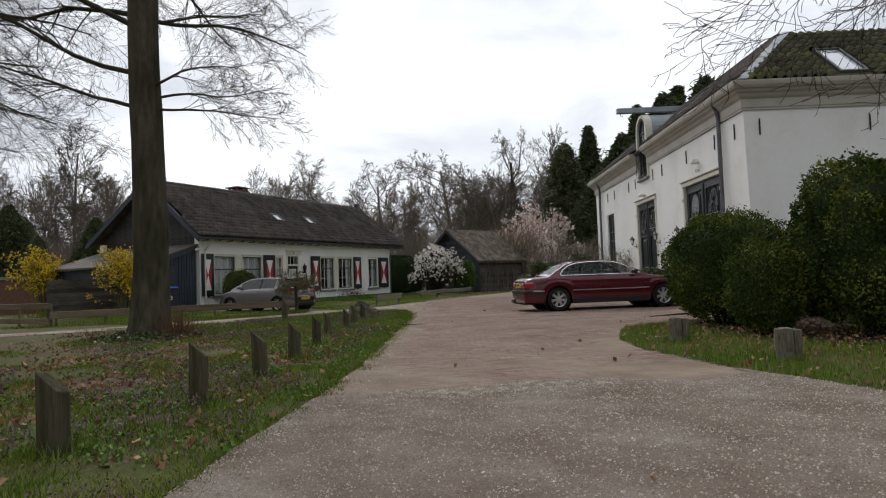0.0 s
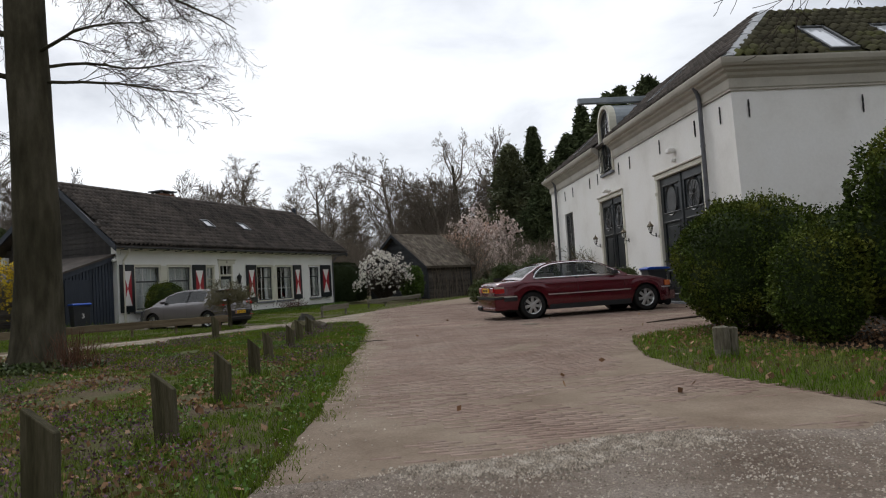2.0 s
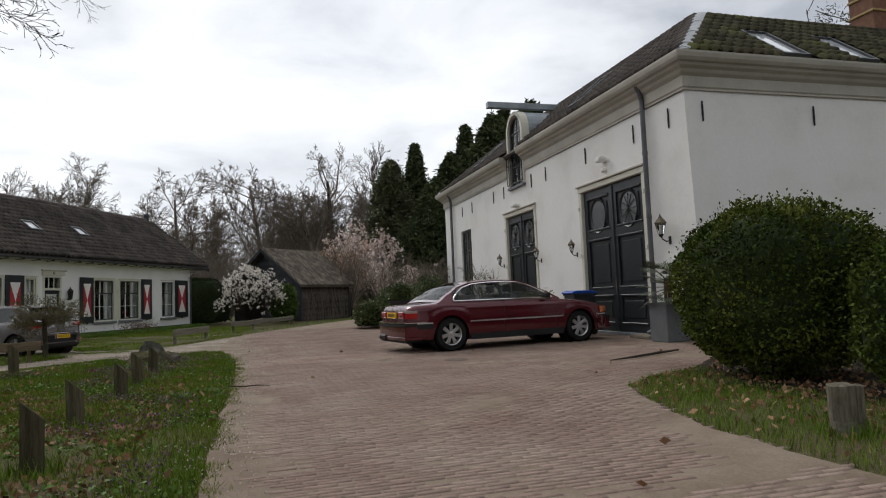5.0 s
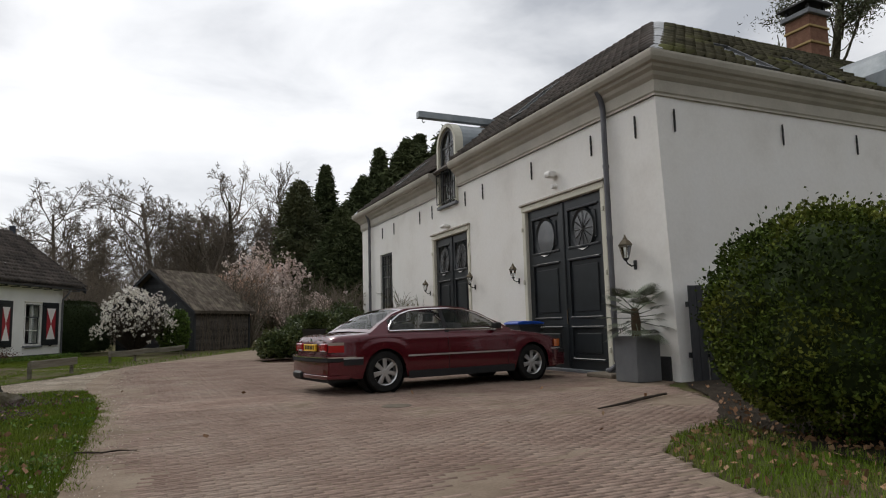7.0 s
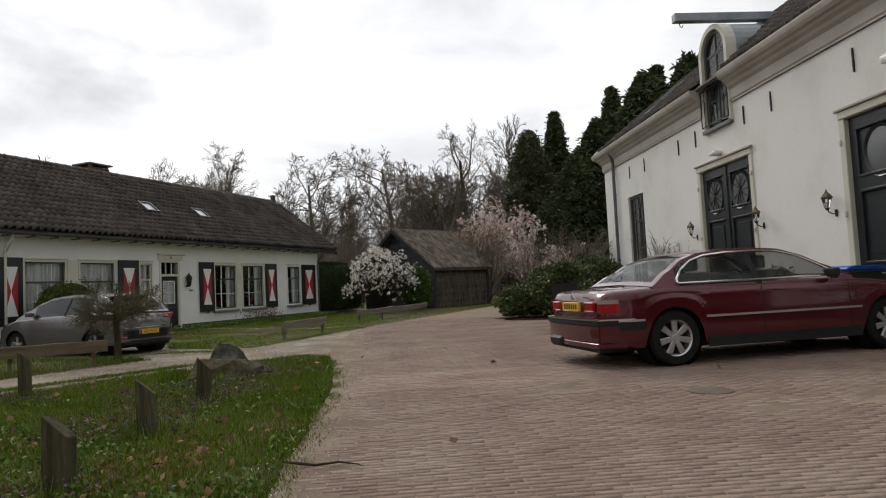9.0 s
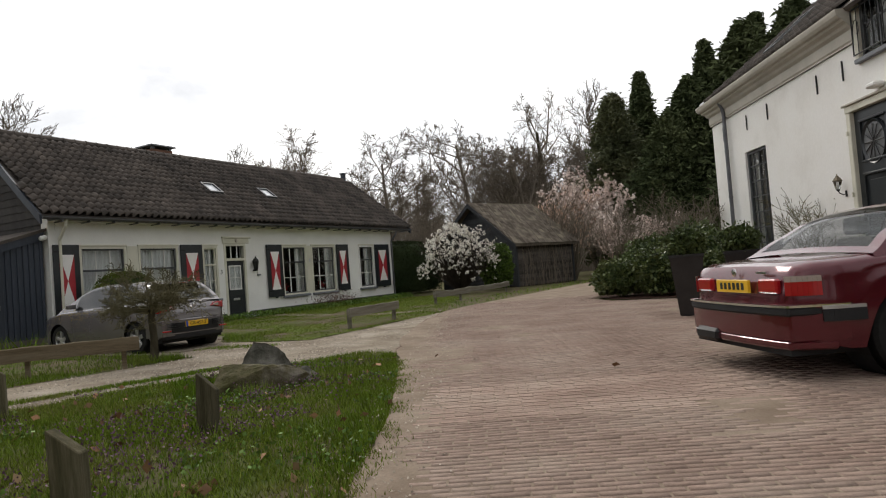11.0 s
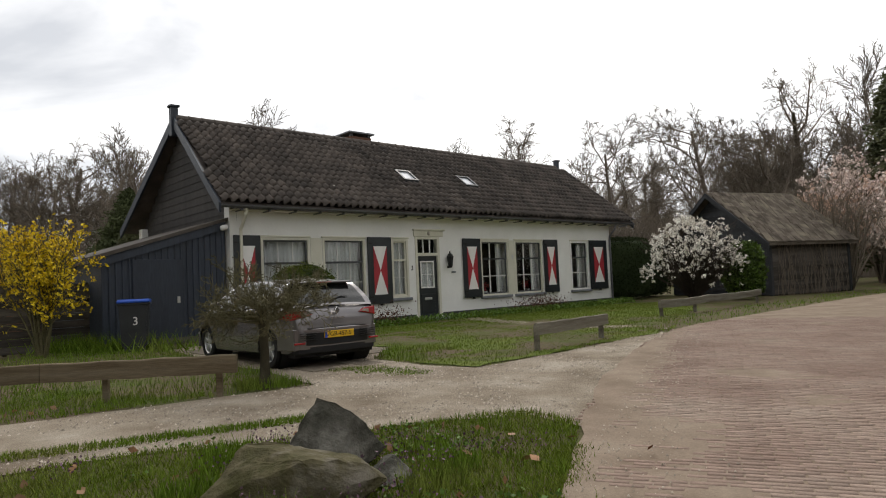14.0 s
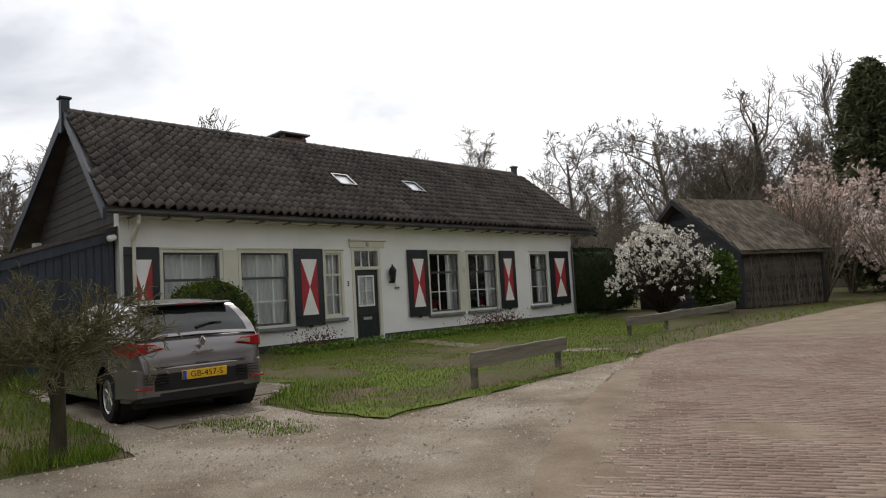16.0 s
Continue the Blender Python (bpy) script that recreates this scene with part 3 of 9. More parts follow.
part("frieze", box(-0.03, 0.0, 9.52, BL, 5.02, 5.3), WHITE, barn)
# black plinth along the front
for a, b in ((0.0, 1.4), (4.76, 7.4), (10.2, BL)):
    part("plinth", box(-0.05, 0.0, a, b, 0, 0.42, 0.01), PLINTH, barn)
for a in (1.3, 4.55):
    part("door_stone", box(-0.18, 0.0, a, a + 0.3, 0, 0.16, 0.03), STONE, barn)
# roof: steep lower slopes to a break, then shallow slopes to a ridge
Z0, Z1, Z2 = 5.72, 7.78, 9.0
IN = 2.32
def quad_slab(ps, thick=0.08):
    own = bmesh.new()
    ps = [Vector(p) for p in ps]
    n = (ps[1] - ps[0]).cross(ps[2] - ps[0]).normalized()
    prof = [own.verts.new(p) for p in ps]
    low = [own.verts.new(p - n * thick) for p in ps]
    own.faces.new(prof)
    own.faces.new(low[::-1])
    k = len(ps)
    for i in range(k):
        own.faces.new((prof[i], low[i], low[(i + 1) % k], prof[(i + 1) % k]))
    return own
e0, e1 = -0.2, BD + 0.2
f0, f1 = -0.2, BL + 0.2
lower = {"front": [(e0, f1, Z0), (e0, f0, Z0), (IN, IN, Z1), (IN, BL - IN, Z1)],
         "south": [(e0, f0, Z0), (e1, f0, Z0), (BD - IN, IN, Z1), (IN, IN, Z1)],
         "back": [(e1, f0, Z0), (e1, f1, Z0), (BD - IN, BL - IN, Z1), (BD - IN, IN, Z1)],
         "north": [(e1, f1, Z0), (e0, f1, Z0), (IN, BL - IN, Z1), (BD - IN, BL - IN, Z1)]}
barn_roof = part("roof", quad_slab(lower["front"]), TILE, barn, "dark clay-tiled mansard roof")
part("roof", quad_slab(lower["south"]), TILE_MOSS, barn, "mossy clay-tiled hip slope")
part("roof", quad_slab(lower["back"]), TILE, barn)
part("roof", quad_slab(lower["north"]), TILE, barn)
mid = BD / 2
bm = bmesh.new()
R0, R1 = (mid, mid, Z2), (mid, BL - mid, Z2)
for ps in ([(IN, BL - IN, Z1), (IN, IN, Z1), R0, R1], [(IN, IN, Z1), (BD - IN, IN, Z1), R0], [(BD - IN, IN, Z1), (BD - IN, BL - IN, Z1), R1, R0], [(BD - IN, BL - IN, Z1), (IN, BL - IN, Z1), R1]):
    bm.faces.new([bm.verts.new(p) for p in ps])
part("upper_roof", bm, TILE_MOSS, barn)
# lead-covered hip, piece over piece
def hip_piece(p, q, k):
    up = Vector((-0.5, -0.5, 0.7)).normalized() * (0.05 + 0.012 * (k % 2))
    s = Vector((0.14, -0.14, 0.0))
    bm = bmesh.new()
    prof = [(s + up * 0.3), (s * 0.55 + up * 0.9), up * 1.25, (-s * 0.55 + up * 0.9), (-s + up * 0.3)]
    lo = [bm.verts.new(p + v) for v in prof]
    hi = [bm.verts.new(q + v * 0.96) for v in prof]
    for i in range(4):
        bm.faces.new((lo[i], lo[i + 1], hi[i + 1], hi[i]))
    bm.faces.new(lo)
    bm.faces.new(hi[::-1])
    bmesh.ops.recalc_face_normals(bm, faces=bm.faces[:])
    return bm
ha, hb = Vector((e0 + 0.12, f0 + 0.12, Z0 + 0.06)), Vector((IN, IN, Z1))
for i in range(7):
    part("hip_cap", hip_piece(ha.lerp(hb, i / 7), ha.lerp(hb, (i + 1) / 7 + 0.012), i), LEAD, barn, "pale grey lead hip capping")
part("hip_cap", tube([(e0, f1, Z0), (IN, BL - IN, Z1)], 0.12, 6), LEAD, barn)
# rooflights set flush in the slopes
def rooflight(parent, origin, along, up, w, h, pane=None):
    n = Vector(along).cross(Vector(up)).normalized()
    m = Matrix((Vector(along).normalized(), Vector(up).normalized(), n)).transposed().to_4x4()
    m.translation = origin
    r = piece("rooflight", mesh_of("rooflight", ring_wall(w, h, 0, -0.1, [(0.07, w - 0.07, 0.07, h - 0.07)]), GREY_PAINT), parent, m @ Matrix.Rotation(radians(-90), 4, "X") @ Matrix.Translation((0, 0.02, 0)), "flush rooflight with grey frame")
    part("pane", box(0.07, w - 0.07, 0.02, 0.04, 0.07, h - 0.07), pane or ROOFLIGHT, r, m=Matrix.Translation((0, -0.07, 0)))
    return r
su = Vector((0, IN + 0.2, Z1 - Z0)).normalized()
for x0 in (2.5, 4.4):
    rooflight(barn, Vector((x0, f0, Z0)) + su * 0.25, (1, 0, 0), su, 0.74, 1.6)
fu = Vector((IN + 0.2, 0, Z1 - Z0)).normalized()
for y0 in (5.6, 14.2):
    rooflight(barn, Vector((e0, y0, Z0)) + fu * 0.75 + Vector((-0.05, 0, 0.06)), (0, -1, 0), fu, 0.75, 1.45)
# zinc dormer on the south slope, far along
bm = prism([(-0.62, 0), (0.62, 0), (0.62, 0.55), (0.45, 0.95), (0.2, 1.12), (-0.2, 1.12), (-0.45, 0.95), (-0.62, 0.55)], -0.25, 2.4, "y")
bmesh.ops.transform(bm, matrix=Matrix.Translation((6.9, 0, 5.75)), verts=bm.verts)
part("dormer_cheek", bm, ZINC, barn, "round-topped zinc dormer")
# wall anchors
anchor = prism([(-0.012, 0), (0.012, 0), (0.02, 0.2), (0.012, 0.24), (0.02, 0.28), (0.012, 0.42), (-0.012, 0.42), (-0.02, 0.28), (-0.012, 0.24), (-0.02, 0.2)], -0.03, -0.004, "x", bevel=0.003)
anchor_me = mesh_of("wall_anchor", anchor, IRON)
for y in (0.54, 1.87, 4.15, 6.62, 7.69, 10.07, 11.1, 13.6, 14.9, 16.6):
    piece("wall_anchor", anchor_me, barn, Matrix.Translation((0, y, 4.38)))
for x in (0.38, 3.16, 5.39, 7.8):
    piece("wall_anchor", anchor_me, barn, Matrix.Translation((x, -0.03, 4.38)) @ Matrix.Rotation(radians(90), 4, "Z"))
# double doors
def barn_door(y0, y1, h, name_label, open_gap=0.0):
    d = thing("double_door", name_label, "door")
    d.matrix_basis = barn.matrix_basis @ Matrix.Translation((0, y0, 0))
    w = y1 - y0
    for a, b in ((0.0, 0.14), (w - 0.14, w)):
        part("door_frame", box(-0.03, 0.12, a, b, 0.16, h - 0.1, 0.012), CREAM, d)
    part("door_frame", box(-0.05, 0.12, 0.0, w, h - 0.14, h, 0.015), CREAM, d)
    part("door_hood", box(-0.09, 0.0, -0.04, w + 0.04, h, h + 0.05, 0.012), CORNICE, d)
    lw = (w - 0.28) / 2
    for s in (0, 1):
        o = 0.14 + s * lw
        leaf_ob = part("leaf", ring_wall(lw - 0.012, h - 0.2, 0.06, 0.14, [(0.17, lw - 0.19, h * 0.69, h * 0.93 - 0.1), (0.17, lw - 0.19, h * 0.3, h * 0.62), (0.17, lw - 0.19, 0.28, h * 0.245)], z0=0.06), BLACK_PAINT, d,
                       m=Matrix.Translation((0, o + lw, 0)) @ Matrix.Rotation(radians(-90), 4, "Z") @ Matrix.Translation((0, 0, 0)))
        for za, zb in ((h * 0.3, h * 0.62), (0.28, h * 0.245), (h * 0.69, h * 0.93 - 0.1)):
            bmp = box(0.14, lw - 0.16, 0.1, 0.128, za - 0.03, zb + 0.03)
            box(0.29, lw - 0.31, 0.075, 0.1, za + 0.12, zb - 0.12, 0.015, bm=bmp)
            for q in ((0.15, lw - 0.17, zb - 0.02, zb + 0.03), (0.15, lw - 0.17, za - 0.03, za + 0.02)):
                box(q[0], q[1], 0.035, 0.075, q[2], q[3], 0.012, bm=bmp)
            part("panel", bmp, BLACK_PAINT, leaf_ob)
        # oval light in the top panel
        oc = (lw / 2 - 0.01, 0.07, h * 0.755 + 0.1)
        rim = bmesh.new()
        N = 28
        rr = min(0.33, (lw - 0.5) / 2)
        for k in range(N):
            a0 = 2 * math.pi * k / N
            a1 = 2 * math.pi * (k + 1) / N
            for ra, rb, ya, yb in ((1.0, 1.14, 0.0, -0.03), (1.14, 1.2, -0.03, 0.02)):
                rim.faces.new([rim.verts.new((oc[0] + r * rr * math.cos(a), oc[1] + y, oc[2] + r * rr * 1.16 * math.sin(a))) for r, y, a in ((ra, ya, a0), (ra, ya, a1), (rb, yb, a1), (rb, yb, a0))])
        part("oval_rim", rim, BLACK_PAINT, leaf_ob)
        pane = bmesh.new()
        pane.faces.new([pane.verts.new((oc[0] + rr * math.cos(2 * math.pi * k / N), oc[1] + 0.004, oc[2] + rr * 1.16 * math.sin(2 * math.pi * k / N))) for k in range(N)])
        part("oval_pane", pane, OVAL_GLASS, leaf_ob, "oval glass light")
        if s == 0 or w < 2.8:
            grille = bmesh.new()
            for k in range(6):
                a = math.pi * k / 6
                tube([(oc[0] + t * rr * 0.95 * math.cos(a), oc[1] - 0.012, oc[2] + t * rr * 1.1 * math.sin(a)) for t in (-1, -0.5, 0.5, 1)], 0.009, 5, grille)
            part("oval_grille", grille, IRON, leaf_ob)
    part("cover_strip", box(0.03, 0.07, w / 2 - 0.045, w / 2 + 0.045, 0.08, h - 0.16, 0.015), BLACK_PAINT, d)
    part("handle", tube([(0.0, w / 2 - 0.16, 1.0), (-0.05, w / 2 - 0.16, 1.02), (-0.05, w / 2 - 0.16, 1.3), (0.0, w / 2 - 0.16, 1.32)], 0.012, 6), LANTERN, d, "brass handle")
    for y in (0.02, w - 0.06):
        for z in (0.45, 1.95, h - 0.6):
            part("hinge", box(-0.06, -0.028, y, y + 0.06, z, z + 0.1, 0.01), CREAM, d)
    part("threshold", box(-0.06, 0.2, 0.0, w, 0.0, 0.07, 0.01), STONE, d)
    return d
barn_door(*DOORS[0], "tall black panelled double coach door with oval lights")
barn_door(*DOORS[1], "black panelled double house door with oval lights")
# tall small-paned side window
def barn_window():
    d = thing("window", "tall grey small-paned window in cream frame", "window")
    d.matrix_basis = barn.matrix_basis @ Matrix.Translation((0.06, 15.22, 0.75)) @ Matrix.Rotation(radians(-90), 4, "Z")
    w, h = 1.32, 3.03
    part("window_frame", ring_wall(w, h, 0, 0.08, [(0.08, w - 0.08, 0.08, h - 0.08)]), GREY_PAINT, d)
    bars = bmesh.new()
    for k in range(1, 4):
        box(w * k / 4 - 0.015, w * k / 4 + 0.015, 0.02, 0.05, 0.08, h - 0.08, bm=bars)
    for k in range(1, 7):
        box(0.08, w - 0.08, 0.022, 0.048, h * k / 7 - 0.014, h * k / 7 + 0.014, bm=bars)
    part("glazing_grid", bars, GREY_PAINT, d)
    hide_shadow(part("pane", box(0.08, w - 0.08, 0.052, 0.06, 0.08, h - 0.08), GLASS, d))
    part("blind", box(0.06, w - 0.06, 0.3, 0.31, 0.1, h), SEAT, d)
    part("sill", box(-0.08, w + 0.08, -0.1, 0.06, -0.08, 0.0, 0.012), STONE, d)
barn_window()
# loft doorway: round-topped dormer rising through the cornice, hoist beam and balcony
def loft():
    L = thing("loft_dormer", "round-topped zinc dormer with loft window and hoist beam", "dormer")
    L.matrix_basis = barn.matrix_basis @ Matrix.Translation((0, 8.82, 0))
    def arch(r, z0, zc, n=14):
        return [(-r, z0)] + [(-r * math.cos(math.pi * k / n), zc + r * math.sin(math.pi * k / n)) for k in range(n + 1)] + [(r, z0)]
    outer, inner, glassline = arch(0.68, 4.62, 6.42), arch(0.56, 4.66, 6.42), arch(0.47, 4.75, 6.42)
    def band(o, i, x0, x1):
        bm = bmesh.new()
        for a, b, c, d in zip(o, o[1:], i[1:], i):
            lo = [bm.verts.new((x0, *p)) for p in (a, b, c, d)]
            hi = [bm.verts.new((x1, *p)) for p in (a, b, c, d)]
            bm.faces.new(lo)
            bm.faces.new(hi[::-1])
            bm.faces.new((lo[0], hi[0], hi[1], lo[1]))
            bm.faces.new((lo[3], lo[2], hi[2], hi[3]))
        bmesh.ops.recalc_face_normals(bm, faces=bm.faces[:])
        return bm
    part("arch_frame", band(outer, inner, -0.06, 0.2), CREAM, L)
    part("sash", band(inner, glassline, 0.02, 0.1), GREY_PAINT, L)
    # zinc vault running back into the roof
    bm = bmesh.new()
    vault = arch(0.66, 5.7, 6.42)
    a = [bm.verts.new((0.2, *p)) for p in vault]
    b = [bm.verts.new((2.6, *p)) for p in vault]
    for i in range(len(vault) - 1):
        bm.faces.new((a[i], a[i + 1], b[i + 1], b[i]))
    part("zinc_vault", bm, ZINC, L, "weathered blue-grey zinc vault", smooth=False)
    for x in (1.0, 1.8):
        part("seam", band([(q * 1.02, z + 0.012) for q, z in vault], vault, x, x + 0.025), ZINC, L)
    bars = bmesh.new()
    box(0.04, 0.07, -0.02, 0.02, 4.7, 6.88, bm=bars)
    for z in (5.3, 5.86, 6.42):
        box(0.04, 0.07, -0.48, 0.48, z - 0.02, z + 0.02, bm=bars)
    part("glazing_grid", bars, GREY_PAINT, L)
    gb = bmesh.new()
    gb.faces.new([gb.verts.new((0.06, *p)) for p in glassline])
    hide_shadow(part("pane", gb, GLASS, L))
    bk = bmesh.new()
    bk.faces.new([bk.verts.new((0.9, *p)) for p in inner])
    part("loft_blind", bk, CURTAIN, L)
    beam_ob = part("hoist_beam", prism([(-0.1, 7.2), (0.1, 7.2), (0.1, 7.4), (-0.1, 7.4)], -0.95, 2.9, "x", bevel=0.01), ZINC, L, "grey zinc-clad hoist beam")
    part("hook", tube([(-0.8, 0, 7.21), (-0.8, 0, 7.12), (-0.76, 0, 7.07), (-0.72, 0, 7.1), (-0.72, 0, 7.13)], 0.012, 6), IRON, beam_ob)
    B = part("balcony_rail", tube([(-0.1, -0.66, 5.62), (-0.1, 0.66, 5.62)], 0.018, 6), IRON, L, "wrought-iron balcony railing")
    part("lower_bar", tube([(-0.1, -0.66, 4.72), (-0.1, 0.66, 4.72)], 0.014, 6), IRON, B)
    for k in range(9):
        y = -0.64 + 0.16 * k
        part("baluster", tube([(-0.1, y, 4.72), (-0.1, y, 5.62)], 0.009, 5), IRON, B)
    for k in range(4):
        y = -0.48 + 0.32 * k
        sc = [(-0.112, y + (0.13 - 0.012 * i) * math.cos(i * 0.55), 5.17 + (0.3 - 0.028 * i) * math.sin(i * 0.55)) for i in range(10)]
        part("scroll", tube(sc, 0.008, 5), IRON, B)
    for s in (-0.66, 0.66):
        part("bracket", tube([(0.0, s, 5.62), (-0.1, s, 5.62), (-0.1, s, 4.72), (0.0, s, 4.72)], 0.011, 5), IRON, B)
    part("loft_sill", box(-0.1, 0.3, -0.68, 0.68, 4.55, 4.64, 0.012), STONE, L)
loft()
# rainwater pipes
def downpipe(y, z1=5.36, foot=0.1):
    d = part("downpipe", tube([(-0.22, y, 5.52), (-0.14, y, z1), (-0.1, y, z1 - 0.2), (-0.1, y, foot + 0.22), (-0.14, y + 0.02, foot + 0.08), (-0.26, y + 0.06, foot)], 0.055, 10), PIPE, barn, "grey zinc rainwater pipe")
    for z in (1.2, 2.6, 4.0):
        part("collar", tube([(-0.1, y, z), (-0.1, y, z + 0.06)], 0.064, 10), PIPE, d)
downpipe(1.33)
downpipe(16.25)
part("drain_stone", box(-0.5, -0.05, 1.0, 1.75, 0, 0.09, 0.02), SLAB, barn)
# outside floodlight and camera over the coach door
fl = part("floodlight", box(-0.22, -0.02, 3.1, 3.34, 4.22, 4.36, 0.05, seg=2), WHITE, barn, "small white floodlight")
part("camera_eye", lathe([(0.04, 0), (0.06, 0.03), (0.055, 0.12), (0.02, 0.15)], 12, m=Matrix.Translation((-0.12, 3.2, 4.02)) @ Matrix.Rotation(radians(90), 4, "Y")), WHITE, fl)
fl2 = part("floodlight", box(-0.22, 0.0, 8.75, 9.05, 3.93, 4.03, 0.03), WHITE, barn)
# chimney
ch = part("chimney", box(9.6, 10.4, 3.7, 4.5, 6.5, 10.0), BRICK_WALL, barn, "red-brown brick chimney with yellow bands")
for z in (9.1, 9.6):
    part("band", box(9.56, 10.44, 3.66, 4.54, z, z + 0.07, 0.01), GOLD, ch)
part("cap", box(9.5, 10.5, 3.6, 4.6, 10.0, 10.15, 0.02), STONE, ch)
part("cowl", box(9.45, 10.55, 3.55, 4.65, 10.35, 10.42, 0.01), IRON, ch)
for x in (9.6, 10.3):
    for y in (3.7, 4.4):
        part("cowl_leg", box(x, x + 0.08, y, y + 0.08, 10.15, 10.35), IRON, ch)

# wall lanterns
def lantern():
    d = thing("wall_lantern", "black and brass six-sided carriage lantern on the white wall", "lantern", Matrix.Translation((BX, BY, 0)), group="carriage lanterns on the coach house")
    part("wall_plate", box(-0.03, 0.0, -0.05, 0.05, -0.1, 0.12, 0.01), IRON, d)
    part("arm", tube([(-0.02, 0, 0.0), (-0.12, 0, -0.02), (-0.24, 0, 0.04), (-0.28, 0, 0.12)], 0.018, 6), IRON, d)
    part("cup", lathe([(0.03, 0.1), (0.07, 0.14), (0.075, 0.17)], 6, m=Matrix.Translation((-0.28, 0, 0))), IRON, d)
    cage = bmesh.new()
    for k in range(6):
        a = math.pi / 3 * k
        tube([(-0.28 + 0.075 * math.cos(a), 0.075 * math.sin(a), 0.17), (-0.28 + 0.15 * math.cos(a), 0.15 * math.sin(a), 0.46)], 0.009, 4, cage)
    part("cage", cage, LANTERN, d)
    part("rim", lathe([(0.15, 0.45), (0.175, 0.46), (0.175, 0.49), (0.15, 0.49)], 6, m=Matrix.Translation((-0.28, 0, 0))), LANTERN, d)
    part("roof", lathe([(0.165, 0.49), (0.1, 0.58), (0.06, 0.6), (0.06, 0.63), (0.03, 0.66), (0.015, 0.72)], 6, m=Matrix.Translation((-0.28, 0, 0))), LANTERN, d)
    hide_shadow(part("glass", lathe([(0.072, 0.172), (0.145, 0.455)], 6, m=Matrix.Translation((-0.28, 0, 0))), GLASS, d))
    part("candle", lathe([(0.025, 0.17), (0.025, 0.3), (0.018, 0.36)], 8, m=Matrix.Translation((-0.28, 0, 0))), WHITE, d)
    return d
lan = lantern()
lan.matrix_basis = Matrix.Translation((BX, BY + 0.76, 2.05)) @ Matrix.Scale(0.78, 4)
for y in (4.91, 7.24, 10.37):
    copy_thing(lan, Matrix.Translation((BX, BY + y, 2.05)) @ Matrix.Scale(0.78, 4))

# black board fence at the near corner
bf = thing("board_fence", "black tarred vertical board fence beside the coach house", "fence", Matrix.Translation((8.12, 13.5, 0)))
me = mesh_of("board", box(0, 0.165, 0, 0.025, 0, 1.62, 0.006), BLACK_BOARD)
rng = random.Random(4)
for k in range(22):
    piece("board", me, bf, Matrix.Translation((0.19 * k, 0.02 * (k % 2), -0.02 + rng.uniform(0, 0.04))) @ Matrix.Rotation(rng.uniform(-0.01, 0.01), 4, "Y"))
for z in (0.4, 1.25):
    part("rail", box(0, 4.2, 0.05, 0.1, z, z + 0.09), BLACK_BOARD, bf)

# ---- white cottage with red and white shutters ----
cot = thing("cottage", "low white stucco cottage with dark tiled roof and red-white shutters", "house", Matrix.Translation((-10.947, 26.254, 0)) @ Matrix.Rotation(radians(64.14), 4, "Z"))
CW0, CW1, CWY, CWB = 0.36, 16.85, 0.35, 7.25
EAVE, RIDGE, RY = 3.33, 6.27, 3.83
CR1 = 18.05      # far end of the roof
WINS = [("wide", 1.17, 2.6), ("wide", 3.0, 4.42), ("narrow", 5.38, 6.02), ("six", 9.16, 10.56), ("six", 10.88, 12.4), ("tall", 14.12, 15.26)]
holes = [(a + 0.04, b - 0.04, 0.62 if k != "narrow" else 0.74, 2.52) for k, a, b in WINS] + [(6.31, 7.31, 0.0, 2.6)]
part("wall", ring_wall(CW1 - CW0, 3.3, CWY, CWY + 0.3, holes, x0=CW0), PLASTER_COT, cot)
part("wall", box(CW0, CW1, CWB - 0.3, CWB, 0, 3.3), PLASTER_COT, cot)
part("wall", box(CW0, CW0 + 0.3, CWY + 0.3, CWB - 0.3, 0, 3.0), BLACK_BOARD, cot)
part("wall", box(CW1 - 0.3, CW1, CWY + 0.3, CWB - 0.3, 0, 3.3), PLASTER_COT, cot)
# Plain room surfaces, coloured dark so the windows look into shade
part("floor", box(CW0 + 0.3, CW1 - 0.3, CWY + 0.3, CWB - 0.3, 0.02, 0.1), ROOM_SHADE, cot)
part("ceiling", box(CW0 + 0.3, CW1 - 0.3, CWY + 0.3, CWB - 0.3, 2.9, 3.0), ROOM_SHADE, cot)
part("inner_wall", box(CW0 + 0.3, CW1 - 0.3, 3.6, 3.7, 0.1, 2.9), ROOM_SHADE, cot)
for a, b in ((CW0, 6.26), (7.36, CW1)):
    part("plinth", box(a, b, CWY - 0.03, CWY, 0, 0.2, 0.008), PLINTH, cot)
# roof deck; its near verge is raked, further out at the eave than at the ridge
def rake(bm):
    for v in bm.verts:
        if v.co.x < 2.0:
            v.co.x += 0.24 * (1 - abs(v.co.y - RY) / RY) - 0.12 * abs(v.co.y - RY) / RY
    return bm
def deck(x0, x1, y0, z0, y1, z1, thick, mat, name="roof"):
    return rake(prism([(y0, z0), (y1, z1), (y1, z1 - thick * 1.25), (y0, z0 - thick)], x0, x1, "x"))
cot_roof = part("roof", deck(0.1, CR1, 0.0, EAVE + 0.0, RY, RIDGE - 0.02, 0.12, TILE), TILE, cot, "dark brown clay pantile roof")
part("roof", deck(0.1, CR1, 2 * RY, EAVE, RY, RIDGE - 0.02, 0.12, TILE), TILE, cot, "dark brown clay pantile roof")
